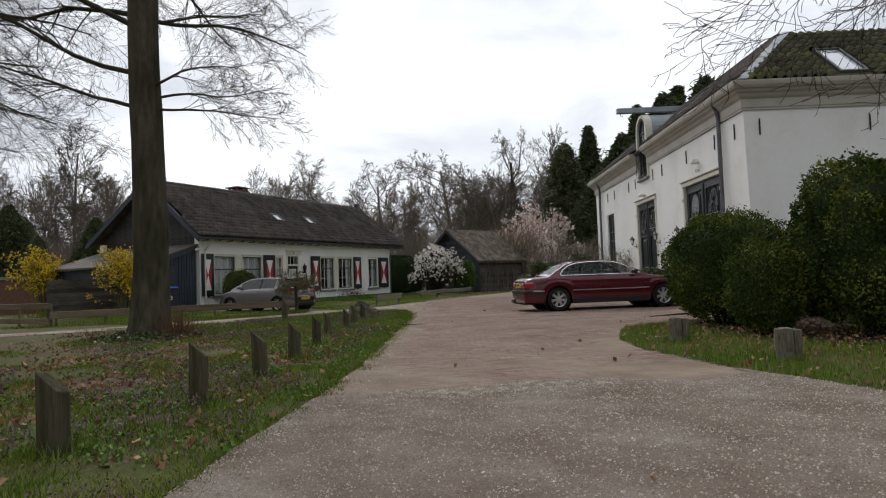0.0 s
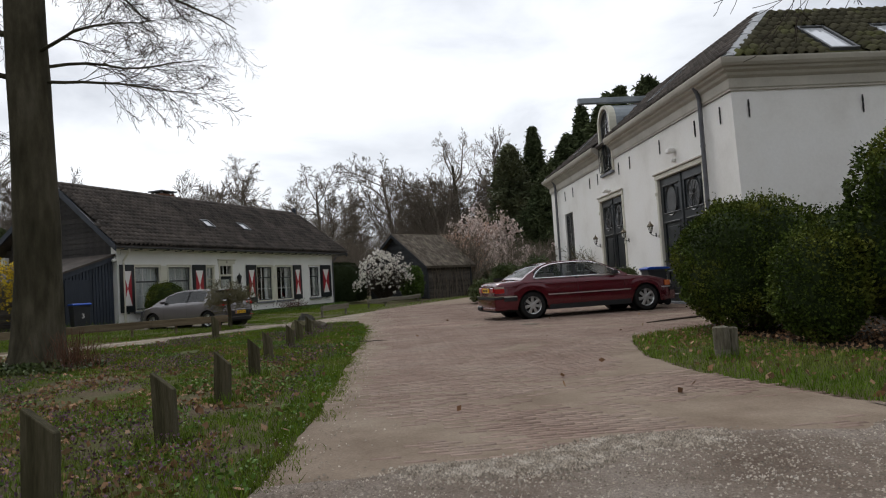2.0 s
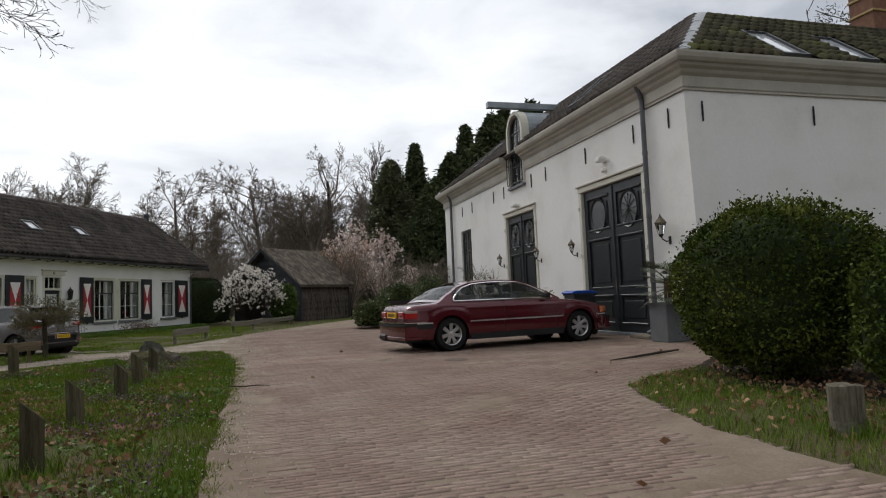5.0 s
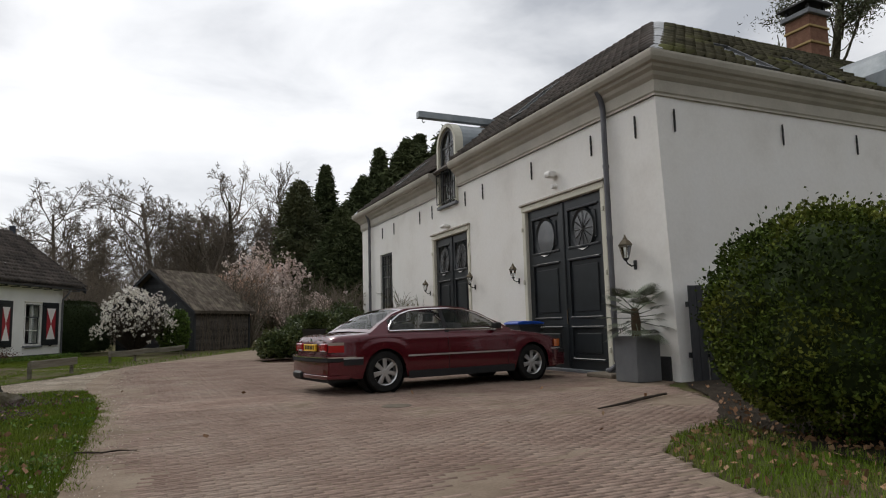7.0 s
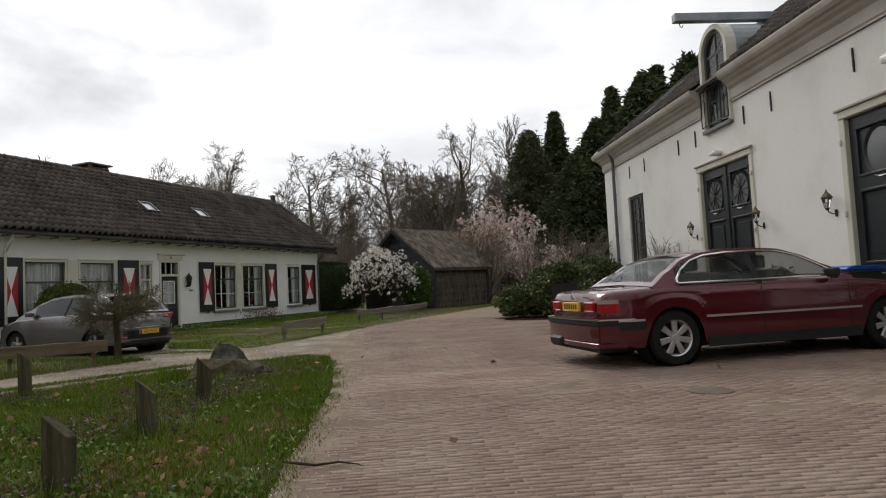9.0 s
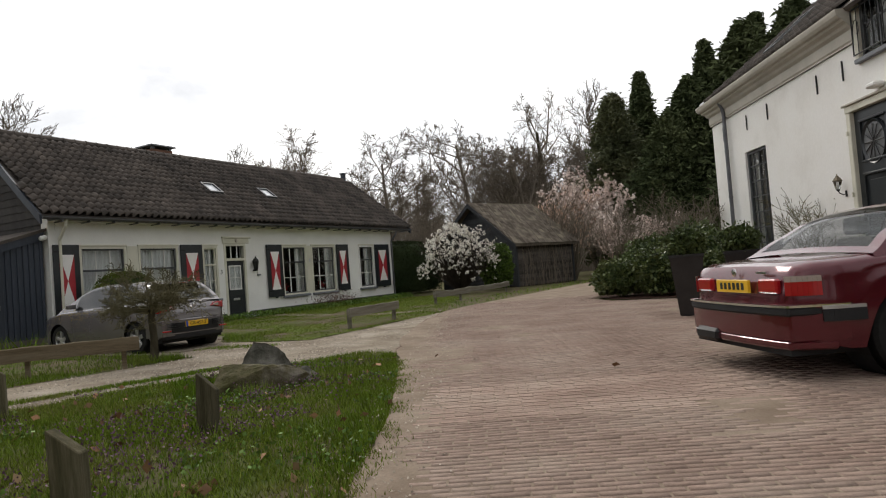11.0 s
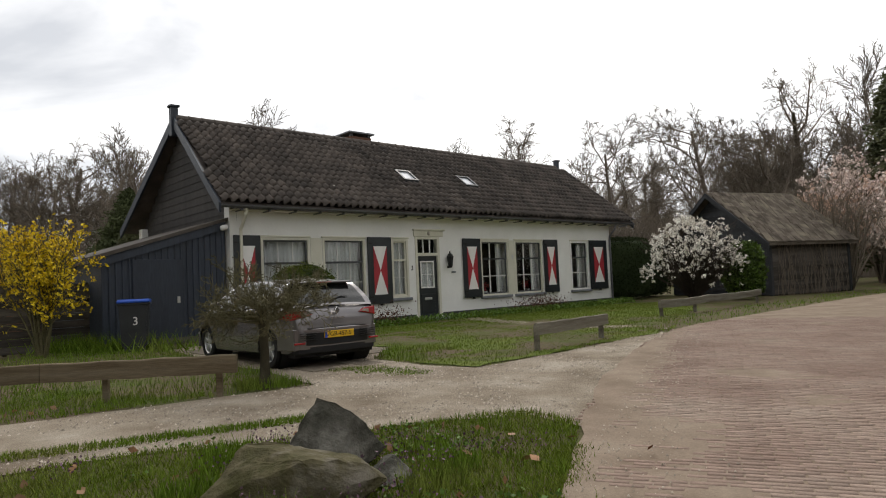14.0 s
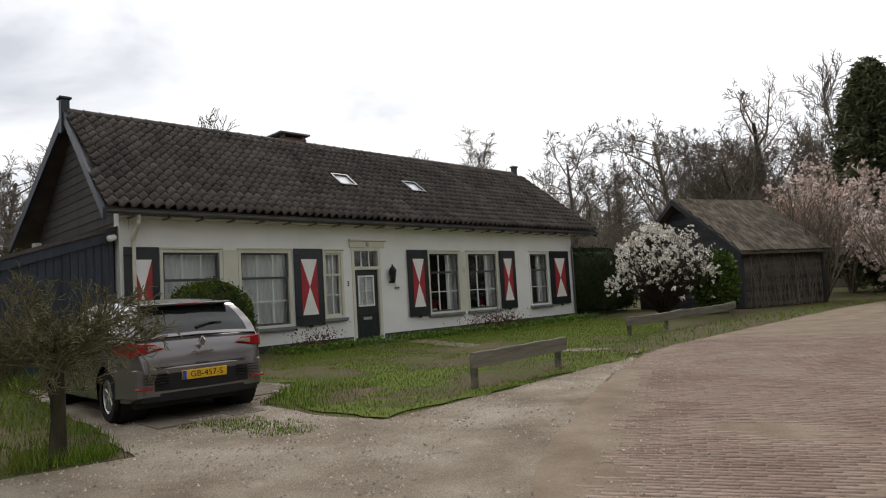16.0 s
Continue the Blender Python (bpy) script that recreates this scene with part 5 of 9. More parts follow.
def build_car(c, m):
    car = thing("car", c["label"], "car", m)
    x0, x1 = c["rear"], c["nose"]
    R = c["arch"]
    wb = c["wheelbase"] / 2
    W = c["half"]
    xs = sorted(set(np.round(np.concatenate([np.linspace(x0, x0 + 0.3, 8), np.arange(x0 + 0.3, x1 - 0.3, 0.05), np.linspace(x1 - 0.3, x1, 8)]), 4)))
    def low(x):
        z = curve_at(c["sill"], x)
        for xw in (-wb, wb):
            if abs(x - xw) < R:
                z = max(z, c["axle"] + math.sqrt(R * R - (x - xw) ** 2))
        return z
    def half(x):
        d = min((x - x0), (x1 - x))
        k = min(1.0, max(0.0, d / c["corner"]))
        flare = sum(0.018 * math.exp(-((x - xw) / 0.34) ** 2) for xw in (-wb, wb))
        return W * (c["endw"] + (1 - c["endw"]) * math.sqrt(1 - (1 - k) ** 2)) + flare
    rows = []
    for x in xs:
        zt, zl, w = curve_at(c["top"], x), low(x), half(x)
        zl = min(zl, zt - 0.12)
        belt = zt - c["crown"]
        side = []
        for k in range(9):
            f = k / 8
            z = zl + (belt - zl) * f
            h = (z - 0.2) / 0.75
            bulge = 1 - 0.05 * (1 - min(1, max(0, (z - 0.18) / 0.3))) ** 2 - 0.06 * max(0, (h - 0.45)) ** 2 - (0.012 if f > 0.72 and c["crease"] else 0)
            side.append((w * bulge, z))
        wt = side[-1][0]
        top_pts = [(wt * 0.975, belt + c["crown"] * 0.45), (wt * 0.9, belt + c["crown"] * 0.8), (wt * 0.6, zt - 0.006), (0, zt)]
        prof = side + top_pts
        rows.append([(x, y, z) for y, z in prof] + [(x, -y, z) for y, z in prof[-2::-1]])
    body = part("body", loft_rows(rows), c["paint"], car, smooth=True)
    body.data.set_sharp_from_angle(angle=radians(38))
    # cabin: pillars, roof, glass
    g = c["cabin"]
    def roof_z(x):
        return curve_at(g["line"], x)
    def cut(x, f):
        zb = curve_at(c["top"], x) - c["crown"] * 0.6
        zr = roof_z(x)
        wb_, wr = half(x) * 0.955, g["roofw"]
        t = max(0.0, min(1.0, f))
        z = zb + (zr - zb) * t
        y = wb_ + (wr - wb_) * (z - zb) / (g["peak"] - zb + 1e-6)
        return y, z
    gx = np.arange(g["line"][0][0], g["line"][-1][0] + 1e-6, 0.04)
    paint_bm, dark = bmesh.new(), {}
    glass_sets = {}
    def quad(bm, ps):
        bm.faces.new([bm.verts.new(p) for p in ps])
    fs = [0.0, 0.05, 0.5, 0.9, 1.0]
    for xa, xb in zip(gx, gx[1:]):
        xm = (xa + xb) / 2
        win = next((i for i, (p, q) in enumerate(g["windows"]) if p < xm < q), None)
        for s in (1, -1):
            for fa, fb in zip(fs, fs[1:]):
                ps = []
                for x, f in ((xa, fa), (xb, fa), (xb, fb), (xa, fb)):
                    y, z = cut(x, f)
                    ps.append((x, s * y, z))
                tall = roof_z(xm) - curve_at(c["top"], xm)
                if win is not None and 0.04 < (fa + fb) / 2 < 0.92 and tall > 0.1:
                    quad(glass_sets.setdefault(("side_window", s, win), bmesh.new()), ps)
                else:
                    between = g["windows"][0][1] <= xm <= g["windows"][1][0] and fa < 0.85
                    quad(dark.setdefault(s, bmesh.new()) if between else paint_bm, ps)
        ya, za = cut(xa, 1.0)
        yb, zb_ = cut(xb, 1.0)
        which = "windscreen" if xm > g["ws"] else "rear_window" if xm < g["rw"] else None
        steps = [-1, -0.86, -0.5, 0, 0.5, 0.86, 1]
        for p, q in zip(steps, steps[1:]):
            arc = lambda t: 0.03 * (1 - t * t)
            ps = [(xa, p * ya, za + arc(p)), (xb, p * yb, zb_ + arc(p)), (xb, q * yb, zb_ + arc(q)), (xa, q * ya, za + arc(q))]
            if which and abs(p + q) / 2 < 0.92 and g["glass_in"][0] < xm < g["glass_in"][1]:
                quad(glass_sets.setdefault((which, 0, 0), bmesh.new()), ps)
            else:
                quad(paint_bm, ps)
    def finish(bm):
        bmesh.ops.remove_doubles(bm, verts=bm.verts[:], dist=1e-4)
        bmesh.ops.recalc_face_normals(bm, faces=bm.faces[:])
        return bm
    roof_ob = part("roof", finish(paint_bm), c["paint"], car, smooth=True)
    roof_ob.data.set_sharp_from_angle(angle=radians(32))
    for bm in dark.values():
        part("door_pillar", finish(bm), BUMPER_DARK, car, "black pillar between the doors")
    for (nm, s, i), bm in glass_sets.items():
        hide_shadow(part(nm, finish(bm), c["glass"], car, smooth=True))
    # cabin floor and seats
    part("cabin_tub", box(g["line"][0][0] + 0.15, g["line"][-1][0] - 0.1, -W * 0.82, W * 0.82, 0.45, 0.8), BUMPER_DARK, car)
    for sx in g["seats"]:
        for sy in (-0.37, 0.37):
            st = part("seat", box(sx - 0.12, sx + 0.06, sy - 0.25, sy + 0.25, 0.7, 1.08, 0.05, seg=2), SEAT, car)
            part("headrest", box(sx - 0.12, sx - 0.02, sy - 0.13, sy + 0.13, 1.1, 1.27, 0.04, seg=2), SEAT, st)
    # wheels
    wh = wheel(c["wheel"], 0.22, c["spokes"], c["twin"])
    wells = []
    for i, (wx, s) in enumerate(((-wb, -1), (-wb, 1), (wb, -1), (wb, 1))):
        pm = Matrix.Translation((wx, s * (W - 0.125), c["axle"])) @ Matrix.Rotation(radians(0 if s < 0 else 180), 4, "Z")
        ob = wh if i == 0 else copy_thing(wh, Matrix.Identity(4))
        ob.parent = car
        ob.matrix_basis = pm
        own = lathe([(R + 0.01, -0.2), (R + 0.01, 0.1)], 28, caps=(True, False), m=Matrix.Translation((wx, s * (W - 0.16), c["axle"])) @ Matrix.Rotation(radians(90 if s < 0 else -90), 4, "X"))
        part("wheel_well", own, BUMPER_DARK, car)
    def side_y(x, z):
        h = (z - 0.2) / 0.75
        zt, zl = curve_at(c["top"], x), low(x)
        f = (z - zl) / (zt - c["crown"] - zl)
        return half(x) * (1 - 0.05 * (1 - min(1, max(0, (z - 0.18) / 0.3))) ** 2 - 0.06 * max(0, (h - 0.45)) ** 2 - (0.012 if f > 0.72 and c["crease"] else 0))
    def seam(x, s, za, zb):
        bm = bmesh.new()
        zs = np.linspace(za, zb, 9)
        col = [[bm.verts.new((x + d, s * (side_y(x, z) + 0.002), z)) for z in zs] for d in (-0.004, 0.004)]
        for k in range(8):
            bm.faces.new((col[0][k], col[1][k], col[1][k + 1], col[0][k + 1]))
        part("door_gap", bm, INK, car)
    return car, body, half, seam


def arc_strip(rows_of_points, thick, mat, name, parent, label=""):
    """A flush strip along points (x, y, z) on the outside, with its height."""
    bm = bmesh.new()
    for (p, h), (q, k) in zip(rows_of_points, rows_of_points[1:]):
        p, q = Vector(p), Vector(q)
        d = (q - p).normalized()
        n = Vector((d.y, -d.x, 0)).normalized() * thick
        ps = [p - Vector((0, 0, h / 2)), q - Vector((0, 0, k / 2)), q + Vector((0, 0, k / 2)), p + Vector((0, 0, h / 2))]
        lo = [bm.verts.new(v) for v in ps]
        hi = [bm.verts.new(v + n) for v in ps]
        bm.faces.new(hi)
        for a in range(4):
            bm.faces.new((lo[a], lo[(a + 1) % 4], hi[(a + 1) % 4], hi[a]))
    bmesh.ops.remove_doubles(bm, verts=bm.verts[:], dist=1e-5)
    bmesh.ops.recalc_face_normals(bm, faces=bm.faces[:])
    return part(name, bm, mat, parent, label)


saloon = dict(label="dark red four-door saloon car with chrome trim and alloy wheels", rear=-2.4, nose=2.36, wheelbase=3.0, half=0.93, axle=0.325, arch=0.365, wheel=0.325, spokes=7, twin=False,
              corner=0.5, endw=0.68, crown=0.07, crease=True, paint=PAINT_RED, glass=CAR_GLASS,
              sill=[(-2.4, 0.36), (-2.25, 0.3), (-2.0, 0.24), (2.0, 0.22), (2.36, 0.26)],
              top=[(-2.4, 0.58), (-2.37, 0.8), (-2.32, 0.89), (-2.2, 0.925), (-1.6, 0.96), (0.0, 0.955), (1.0, 0.94), (1.6, 0.88), (2.1, 0.78), (2.3, 0.67), (2.36, 0.5)],
              cabin=dict(line=[(-1.76, 0.94), (-1.48, 1.11), (-1.22, 1.255), (-0.98, 1.325), (-0.6, 1.355), (-0.15, 1.36), (0.15, 1.34), (0.4, 1.265), (0.75, 1.1), (1.06, 0.94)], roofw=0.62, peak=1.36, ws=0.24, rw=-1.06, glass_in=(-1.68, 1.0),
                         windows=[(-1.38, -0.36), (-0.26, 0.74)], seats=(-0.85, 0.12)))
bmw_m = Matrix.Translation((4.79, 15.325, 0.0)) @ Matrix.Rotation(radians(7.7), 4, "Z") @ Matrix.Translation((0, 0.93, 0.02))
car, body, half, seam = build_car(saloon, bmw_m)
for s in (-1, 1):
    xs_ = np.linspace(-2.45, 2.2, 40)
    for a, b in ((-2.2, -1.9), (-1.1, 1.08), (1.92, 2.2)):
        pts = [((x, s * (half(x) * 1.0 + 0.004), 0.56), 0.026) for x in np.linspace(a, b, 14)]
        arc_strip(pts if s < 0 else pts[::-1], 0.012, ALLOY, "side_moulding", car, "bright chrome rubbing strip")
    # chrome window surround
    top_line = [(-1.42, 0.97), (-1.41, 1.02), (-1.32, 1.12), (-1.15, 1.225), (-0.93, 1.288), (-0.6, 1.315), (-0.15, 1.322), (0.12, 1.305), (0.36, 1.24), (0.6, 1.12), (0.84, 0.975)]
    def wall_y(x, z):
        return s * (half(x) * 0.955 + (0.62 - half(x) * 0.955) * (z - 0.93) / 0.43 + 0.012)
    part("window_trim", tube([(x, wall_y(x, z), z) for x, z in top_line], 0.016, 5), CHROME, car, "chrome window surround")
    part("window_trim", tube([(x, wall_y(x, 0.965) + s * 0.006, 0.965) for x in np.linspace(-1.42, 0.86, 10)], 0.012, 5), CHROME, car, "chrome window surround")
    for hx in (-1.12, -0.08):
        part("door_handle", box(hx - 0.1, hx + 0.1, s * (half(hx) * 0.965) - 0.02, s * (half(hx) * 0.965) + 0.02, 0.81, 0.84, 0.012), PAINT_RED, car)
    for dx in (-0.31, 0.93):
        seam(dx, s, 0.3, 0.89)
    mir = part("mirror", box(0.62, 0.73, s * 0.95 - 0.09, s * 0.95 + 0.09, 0.955, 1.06, 0.035, seg=3), BUMPER_DARK, car)
    tail_pts = [((x, s * (half(x) + 0.002), 0.73), 0.15) for x in np.linspace(-2.38, -2.19, 8)]
    tail_lamp = arc_strip(tail_pts if s < 0 else tail_pts[::-1], 0.012, TAIL, "tail_lamp", car, "red wrap-round tail lamp")
    upper = [((p[0], p[1], 0.785), 0.045) for p, _ in tail_pts]
    arc_strip(upper if s < 0 else upper[::-1], 0.015, LENS, "lamp_lens", tail_lamp, "clear upper lens")
    part("tail_lamp_inner", box(-2.415, -2.36, s * 0.52 - 0.13, s * 0.52 + 0.13, 0.67, 0.79, 0.015), TAIL, car, "red tail lamp")
    head = [((x, s * (half(x) + 0.002), 0.66), 0.13) for x in np.linspace(2.02, 2.2, 6)]
    arc_strip(head if s < 0 else head[::-1], 0.01, AMBER, "indicator_lamp", car, "amber side indicator")
    part("head_lamp", box(2.27, 2.35, s * 0.52 - 0.2, s * 0.52 + 0.2, 0.58, 0.71, 0.02), LENS, car)
    # Black strip that paints in the shadow on the lower body
    shade_run = [((x, s * (half(x) * 0.972), 0.285), 0.18) for x in np.linspace(-1.08, 1.08, 12)]
    arc_strip(shade_run if s < 0 else shade_run[::-1], 0.012, BUMPER_DARK, "sill_skirt", car)
    fb = [((x, s * (half(x) + 0.004), 0.5), 0.09) for x in np.linspace(-2.2, -1.9, 10)]
    arc_strip(fb if s < 0 else fb[::-1], 0.016, BUMPER_DARK, "bumper_strip", car)
def plan_bumper(xe, xi, w, z0, z1, bulge, mat, name, parent, label=""):
    """A bumper seen from above: rounded corners, bowed back edge; xe is the outer end, xi the inner one."""
    k = 1 if xe > xi else -1
    outer = []
    for i in range(13):
        t = -1 + 2 * i / 12
        a = abs(t)
        x = xe - k * bulge * a ** 2 - k * (abs(xe - xi) - bulge) * max(0, (a - 0.8) / 0.2) ** 2.2
        outer.append((x, w * (t if a < 0.8 else math.copysign(0.8 + 0.2 * math.sin((a - 0.8) / 0.2 * math.pi / 2), t))))
    prof = outer + [(xi, w * 0.9), (xi, -w * 0.9)]
    return part(name, prism(prof, z0, z1, "z", bevel=0.015), mat, parent, label)
plan_bumper(-2.47, -2.0, 0.925, 0.3, 0.56, 0.07, PAINT_RED, "rear_bumper", car)
plan_bumper(-2.485, -2.0, 0.935, 0.5, 0.57, 0.07, BUMPER_DARK, "bumper_strip", car)
plan_bumper(-2.49, -2.0, 0.94, 0.57, 0.582, 0.07, CHROME, "bumper_trim", car)
plan_bumper(-2.475, -2.1, 0.9, 0.24, 0.31, 0.07, PAINT_RED, "bumper_apron", car)
plan_bumper(2.44, 1.95, 0.925, 0.24, 0.52, 0.08, PAINT_RED, "front_bumper", car)
plan_bumper(2.455, 1.95, 0.935, 0.46, 0.53, 0.08, BUMPER_DARK, "bumper_strip", car)
part("grille", box(2.3, 2.37, -0.26, 0.26, 0.56, 0.72, 0.02), CHROME, car)
plate_ob = part("number_plate", box(-2.425, -2.395, -0.26, 0.26, 0.67, 0.78, 0.004), PLATE, car, "yellow number plate")
for k in range(6):
    part("plate_mark", box(-2.428, -2.424, -0.2 + 0.07 * k, -0.16 + 0.07 * k, 0.695, 0.755), INK, plate_ob)
part("boot_badge", lathe([(0.035, 0), (0.035, 0.008), (0.02, 0.012)], 16, m=Matrix.Translation((-2.385, 0, 0.84)) @ Matrix.Rotation(radians(-90), 4, "Y")), CHROME, car)
part("badge_bar", box(-2.4, -2.37, -0.5, -0.36, 0.83, 0.85), CHROME, car)
part("exhaust_box", box(-2.5, -2.1, 0.2, 0.6, 0.22, 0.34, 0.03), IRON, car)
part("underbody", box(-2.4, 2.2, -0.75, 0.75, 0.19, 0.3), BUMPER_DARK, car)

hatch = dict(label="brown-grey metallic five-door hatchback parked on the drive", rear=-1.96, nose=2.1, wheelbase=2.59, half=0.865, axle=0.315, arch=0.36, wheel=0.315, spokes=5, twin=True,
             corner=0.62, endw=0.72, crown=0.06, crease=False, paint=PAINT_GREY, glass=DARK_GLASS,
             sill=[(-1.96, 0.34), (-1.8, 0.26), (1.8, 0.2), (2.1, 0.24)],
             top=[(-1.96, 0.58), (-1.945, 0.75), (-1.9, 0.9), (-1.82, 0.985), (-1.6, 1.02), (0.0, 1.0), (1.2, 0.95), (1.7, 0.86), (2.0, 0.7), (2.1, 0.48)],
             cabin=dict(line=[(-1.86, 0.97), (-1.68, 1.14), (-1.5, 1.3), (-1.4, 1.37), (-0.8, 1.44), (-0.1, 1.45), (0.3, 1.41), (0.6, 1.32), (1.0, 1.12), (1.3, 0.95)], roofw=0.58, peak=1.45, ws=0.42, rw=-1.46, glass_in=(-1.82, 1.22),
                        windows=[(-1.15, -0.38), (-0.3, 0.75)], seats=(-0.85, 0.1)))
clio_m = Matrix.Translation((-6.93, 22.98, -0.004)) @ Matrix.Rotation(radians(152), 4, "Z") @ Matrix.Diagonal((0.95, 0.95, 0.9, 1.0))
car, body, half, seam = build_car(hatch, clio_m)
for s in (-1, 1):
    for hx in (-0.62, 0.3):
        part("door_handle", box(hx - 0.1, hx + 0.1, s * half(hx) * 0.965 - 0.018, s * half(hx) * 0.965 + 0.018, 0.84, 0.88, 0.012), PAINT_GREY, car)
    for dx in (-0.34, 0.75):
        seam(dx, s, 0.3, 0.93)
    part("mirror", box(0.68, 0.79, s * 0.9 - 0.09, s * 0.9 + 0.09, 0.99, 1.1, 0.035, seg=3), PAINT_GREY, car)
    tl = [((x, s * (half(x) + 0.003), 0.87), h) for x, h in ((-1.93, 0.15), (-1.87, 0.16), (-1.8, 0.15), (-1.7, 0.12), (-1.6, 0.06), (-1.54, 0.02))]
    lamp_ob = arc_strip(tl if s < 0 else tl[::-1], 0.014, TAIL, "tail_lamp", car, "red tail lamp")
    part("tail_lamp_inner", prism([(s * 0.42, 0.86), (s * 0.72, 0.8), (s * 0.72, 0.94), (s * 0.52, 0.92)], -1.945, -1.85, "x", bevel=0.008), TAIL, car, "red tail lamp")
    part("lamp_lens", prism([(s * 0.46, 0.87), (s * 0.6, 0.84), (s * 0.6, 0.9), (s * 0.5, 0.9)], -1.952, -1.9, "x", bevel=0.004), LENS, car)
    part("reflector", box(-1.985, -1.95, s * 0.66 - 0.09, s * 0.66 + 0.09, 0.4, 0.43, 0.006), TAIL, car)
    for k in range(4):
        part("bumper_louvre", box(-2.005, -1.985, s * 0.53 - 0.14, s * 0.53 + 0.14, 0.46 + 0.035 * k, 0.472 + 0.035 * k, 0.003), IRON, car)
plan_bumper(-2.0, -1.6, 0.86, 0.3, 0.64, 0.1, PAINT_GREY, "rear_bumper", car)
plan_bumper(-2.005, -1.7, 0.8, 0.24, 0.36, 0.1, BUMPER_DARK, "lower_bumper", car)
plan_bumper(-2.006, -1.85, 0.7, 0.36, 0.58, 0.075, BUMPER_DARK, "bumper_insert", car)
plan_bumper(2.14, 1.75, 0.86, 0.22, 0.5, 0.1, PAINT_GREY, "front_bumper", car)
part("tailgate_line", box(-1.972, -1.95, -0.52, 0.52, 0.64, 0.648), INK, car)
part("tailgate_catch", box(-1.975, -1.94, -0.08, 0.08, 0.63, 0.66, 0.008), INK, car)
part("badge", prism([(0, 0.84), (0.045, 0.91), (0, 0.98), (-0.045, 0.91)], -1.975, -1.93, "x", bevel=0.006), CHROME, car, "chrome diamond-shaped badge")
for k in range(4):
    part("badge_bar", box(-1.975, -1.955, -0.12 + 0.065 * k, -0.075 + 0.065 * k, 0.775, 0.8), CHROME, car)
part("spoiler", box(-1.57, -1.3, -0.54, 0.54, 1.365, 1.4, 0.014), PAINT_GREY, car)
part("brake_light", box(-1.578, -1.565, -0.14, 0.14, 1.374, 1.39), TAIL, car)
part("rear_wiper", tube([(-1.78, 0.0, 1.08), (-1.74, -0.2, 1.13), (-1.74, -0.34, 1.13)], [0.02, 0.012, 0.006], 6), BUMPER_DARK, car)
part("antenna", tube([(-1.2, 0, 1.46), (-1.42, 0, 1.62)], [0.006, 0.003], 5), BUMPER_DARK, car)
part("underbody", box(-1.85, 2.0, -0.7, 0.7, 0.18, 0.3), BUMPER_DARK, car)
plate_ob = part("number_plate", box(-2.02, -1.98, -0.26, 0.26, 0.475, 0.585, 0.004), PLATE, car, "yellow number plate lettered GB-457-S")
part("plate_band", box(-2.0215, -2.0, 0.215, 0.258, 0.477, 0.583), PLATE_BLUE, plate_ob)
text_mesh("plate_number", "GB-457-S", 0.098, INK, plate_ob, Matrix.Translation((-2.0215, -0.02, 0.53)) @ Matrix.Rotation(radians(-90), 4, "Z") @ Matrix.Rotation(radians(90), 4, "X"), 0.001)

# ---- old garden shed ----
SH = Matrix.Translation((2.1, 43.0, 0)) @ Matrix.Rotation(math.atan2(0.7, 0.71), 4, "Z")
shed = thing("garden_shed", "old dark weatherboarded shed with mossy shingle roof", "shed", SH)
SL, SW, SE, SR = 4.7, 5.6, 2.3, 4.5
for k in range(12):
    z = 0.05 + 0.185 * k
    me_ = prism([(-0.005, z), (-0.035, z), (-0.012, z + 0.2), (-0.005, z + 0.2)], 0.1, SL, "x")
    part("weatherboard", me_, OLD_BOARD, shed)
    bm = prism([(0.005 + 0.1, z), (0.1 - 0.03, z), (0.1 - 0.008, z + 0.2), (0.105, z + 0.2)], 0.0, SW, "y")
    part("weatherboard", bm, BLACK_BOARD, shed)
for k in range(9):
    z = SE + 0.2 * k
    half_ = (SR - 0.1 - z - 0.1) / (SR - SE) * SW / 2
    if half_ > 0.15:
        part("weatherboard", prism([(0.105, z), (0.07, z), (0.092, z + 0.22), (0.105, z + 0.22)], SW / 2 - half_, SW / 2 + half_, "y"), BLACK_BOARD, shed)
part("core", box(0.11, SL, 0.0, SW, 0, SE), OLD_BOARD, shed)
part("gable_core", prism([(0.0, SE), (SW, SE), (SW / 2, SR - 0.1)], 0.11, SL, "x"), BLACK_BOARD, shed)
shed_roof = part("roof", prism([(-0.32, SE - 0.16), (SW / 2, SR), (SW / 2, SR - 0.12), (-0.32, SE - 0.28)], -0.3, SL + 0.25, "x"), SHINGLE, shed, "mossy brown shingle roof")
part("roof", prism([(SW + 0.32, SE - 0.16), (SW / 2, SR), (SW / 2, SR - 0.12), (SW + 0.32, SE - 0.28)], -0.3, SL + 0.25, "x"), SHINGLE, shed)
part("ridge_cap", tube([(-0.3, SW / 2, SR - 0.02), (SL + 0.25, SW / 2, SR - 0.02)], 0.1, 8), SHINGLE, shed)
for s in (0, 1):
    a = -0.36 if s == 0 else SW + 0.36
    part("barge_board", prism([(a, SE - 0.18), (SW / 2, SR + 0.04), (SW / 2, SR - 0.18), (a, SE - 0.38)], -0.36, -0.3, "x"), BLACK_BOARD, shed)
part("corner_post", box(0.02, 0.16, -0.06, 0.08, 0, SE, 0.01), BLACK_BOARD, shed)
part("corner_post", box(SL - 0.1, SL + 0.04, -0.06, 0.08, 0, SE, 0.01), BLACK_BOARD, shed)
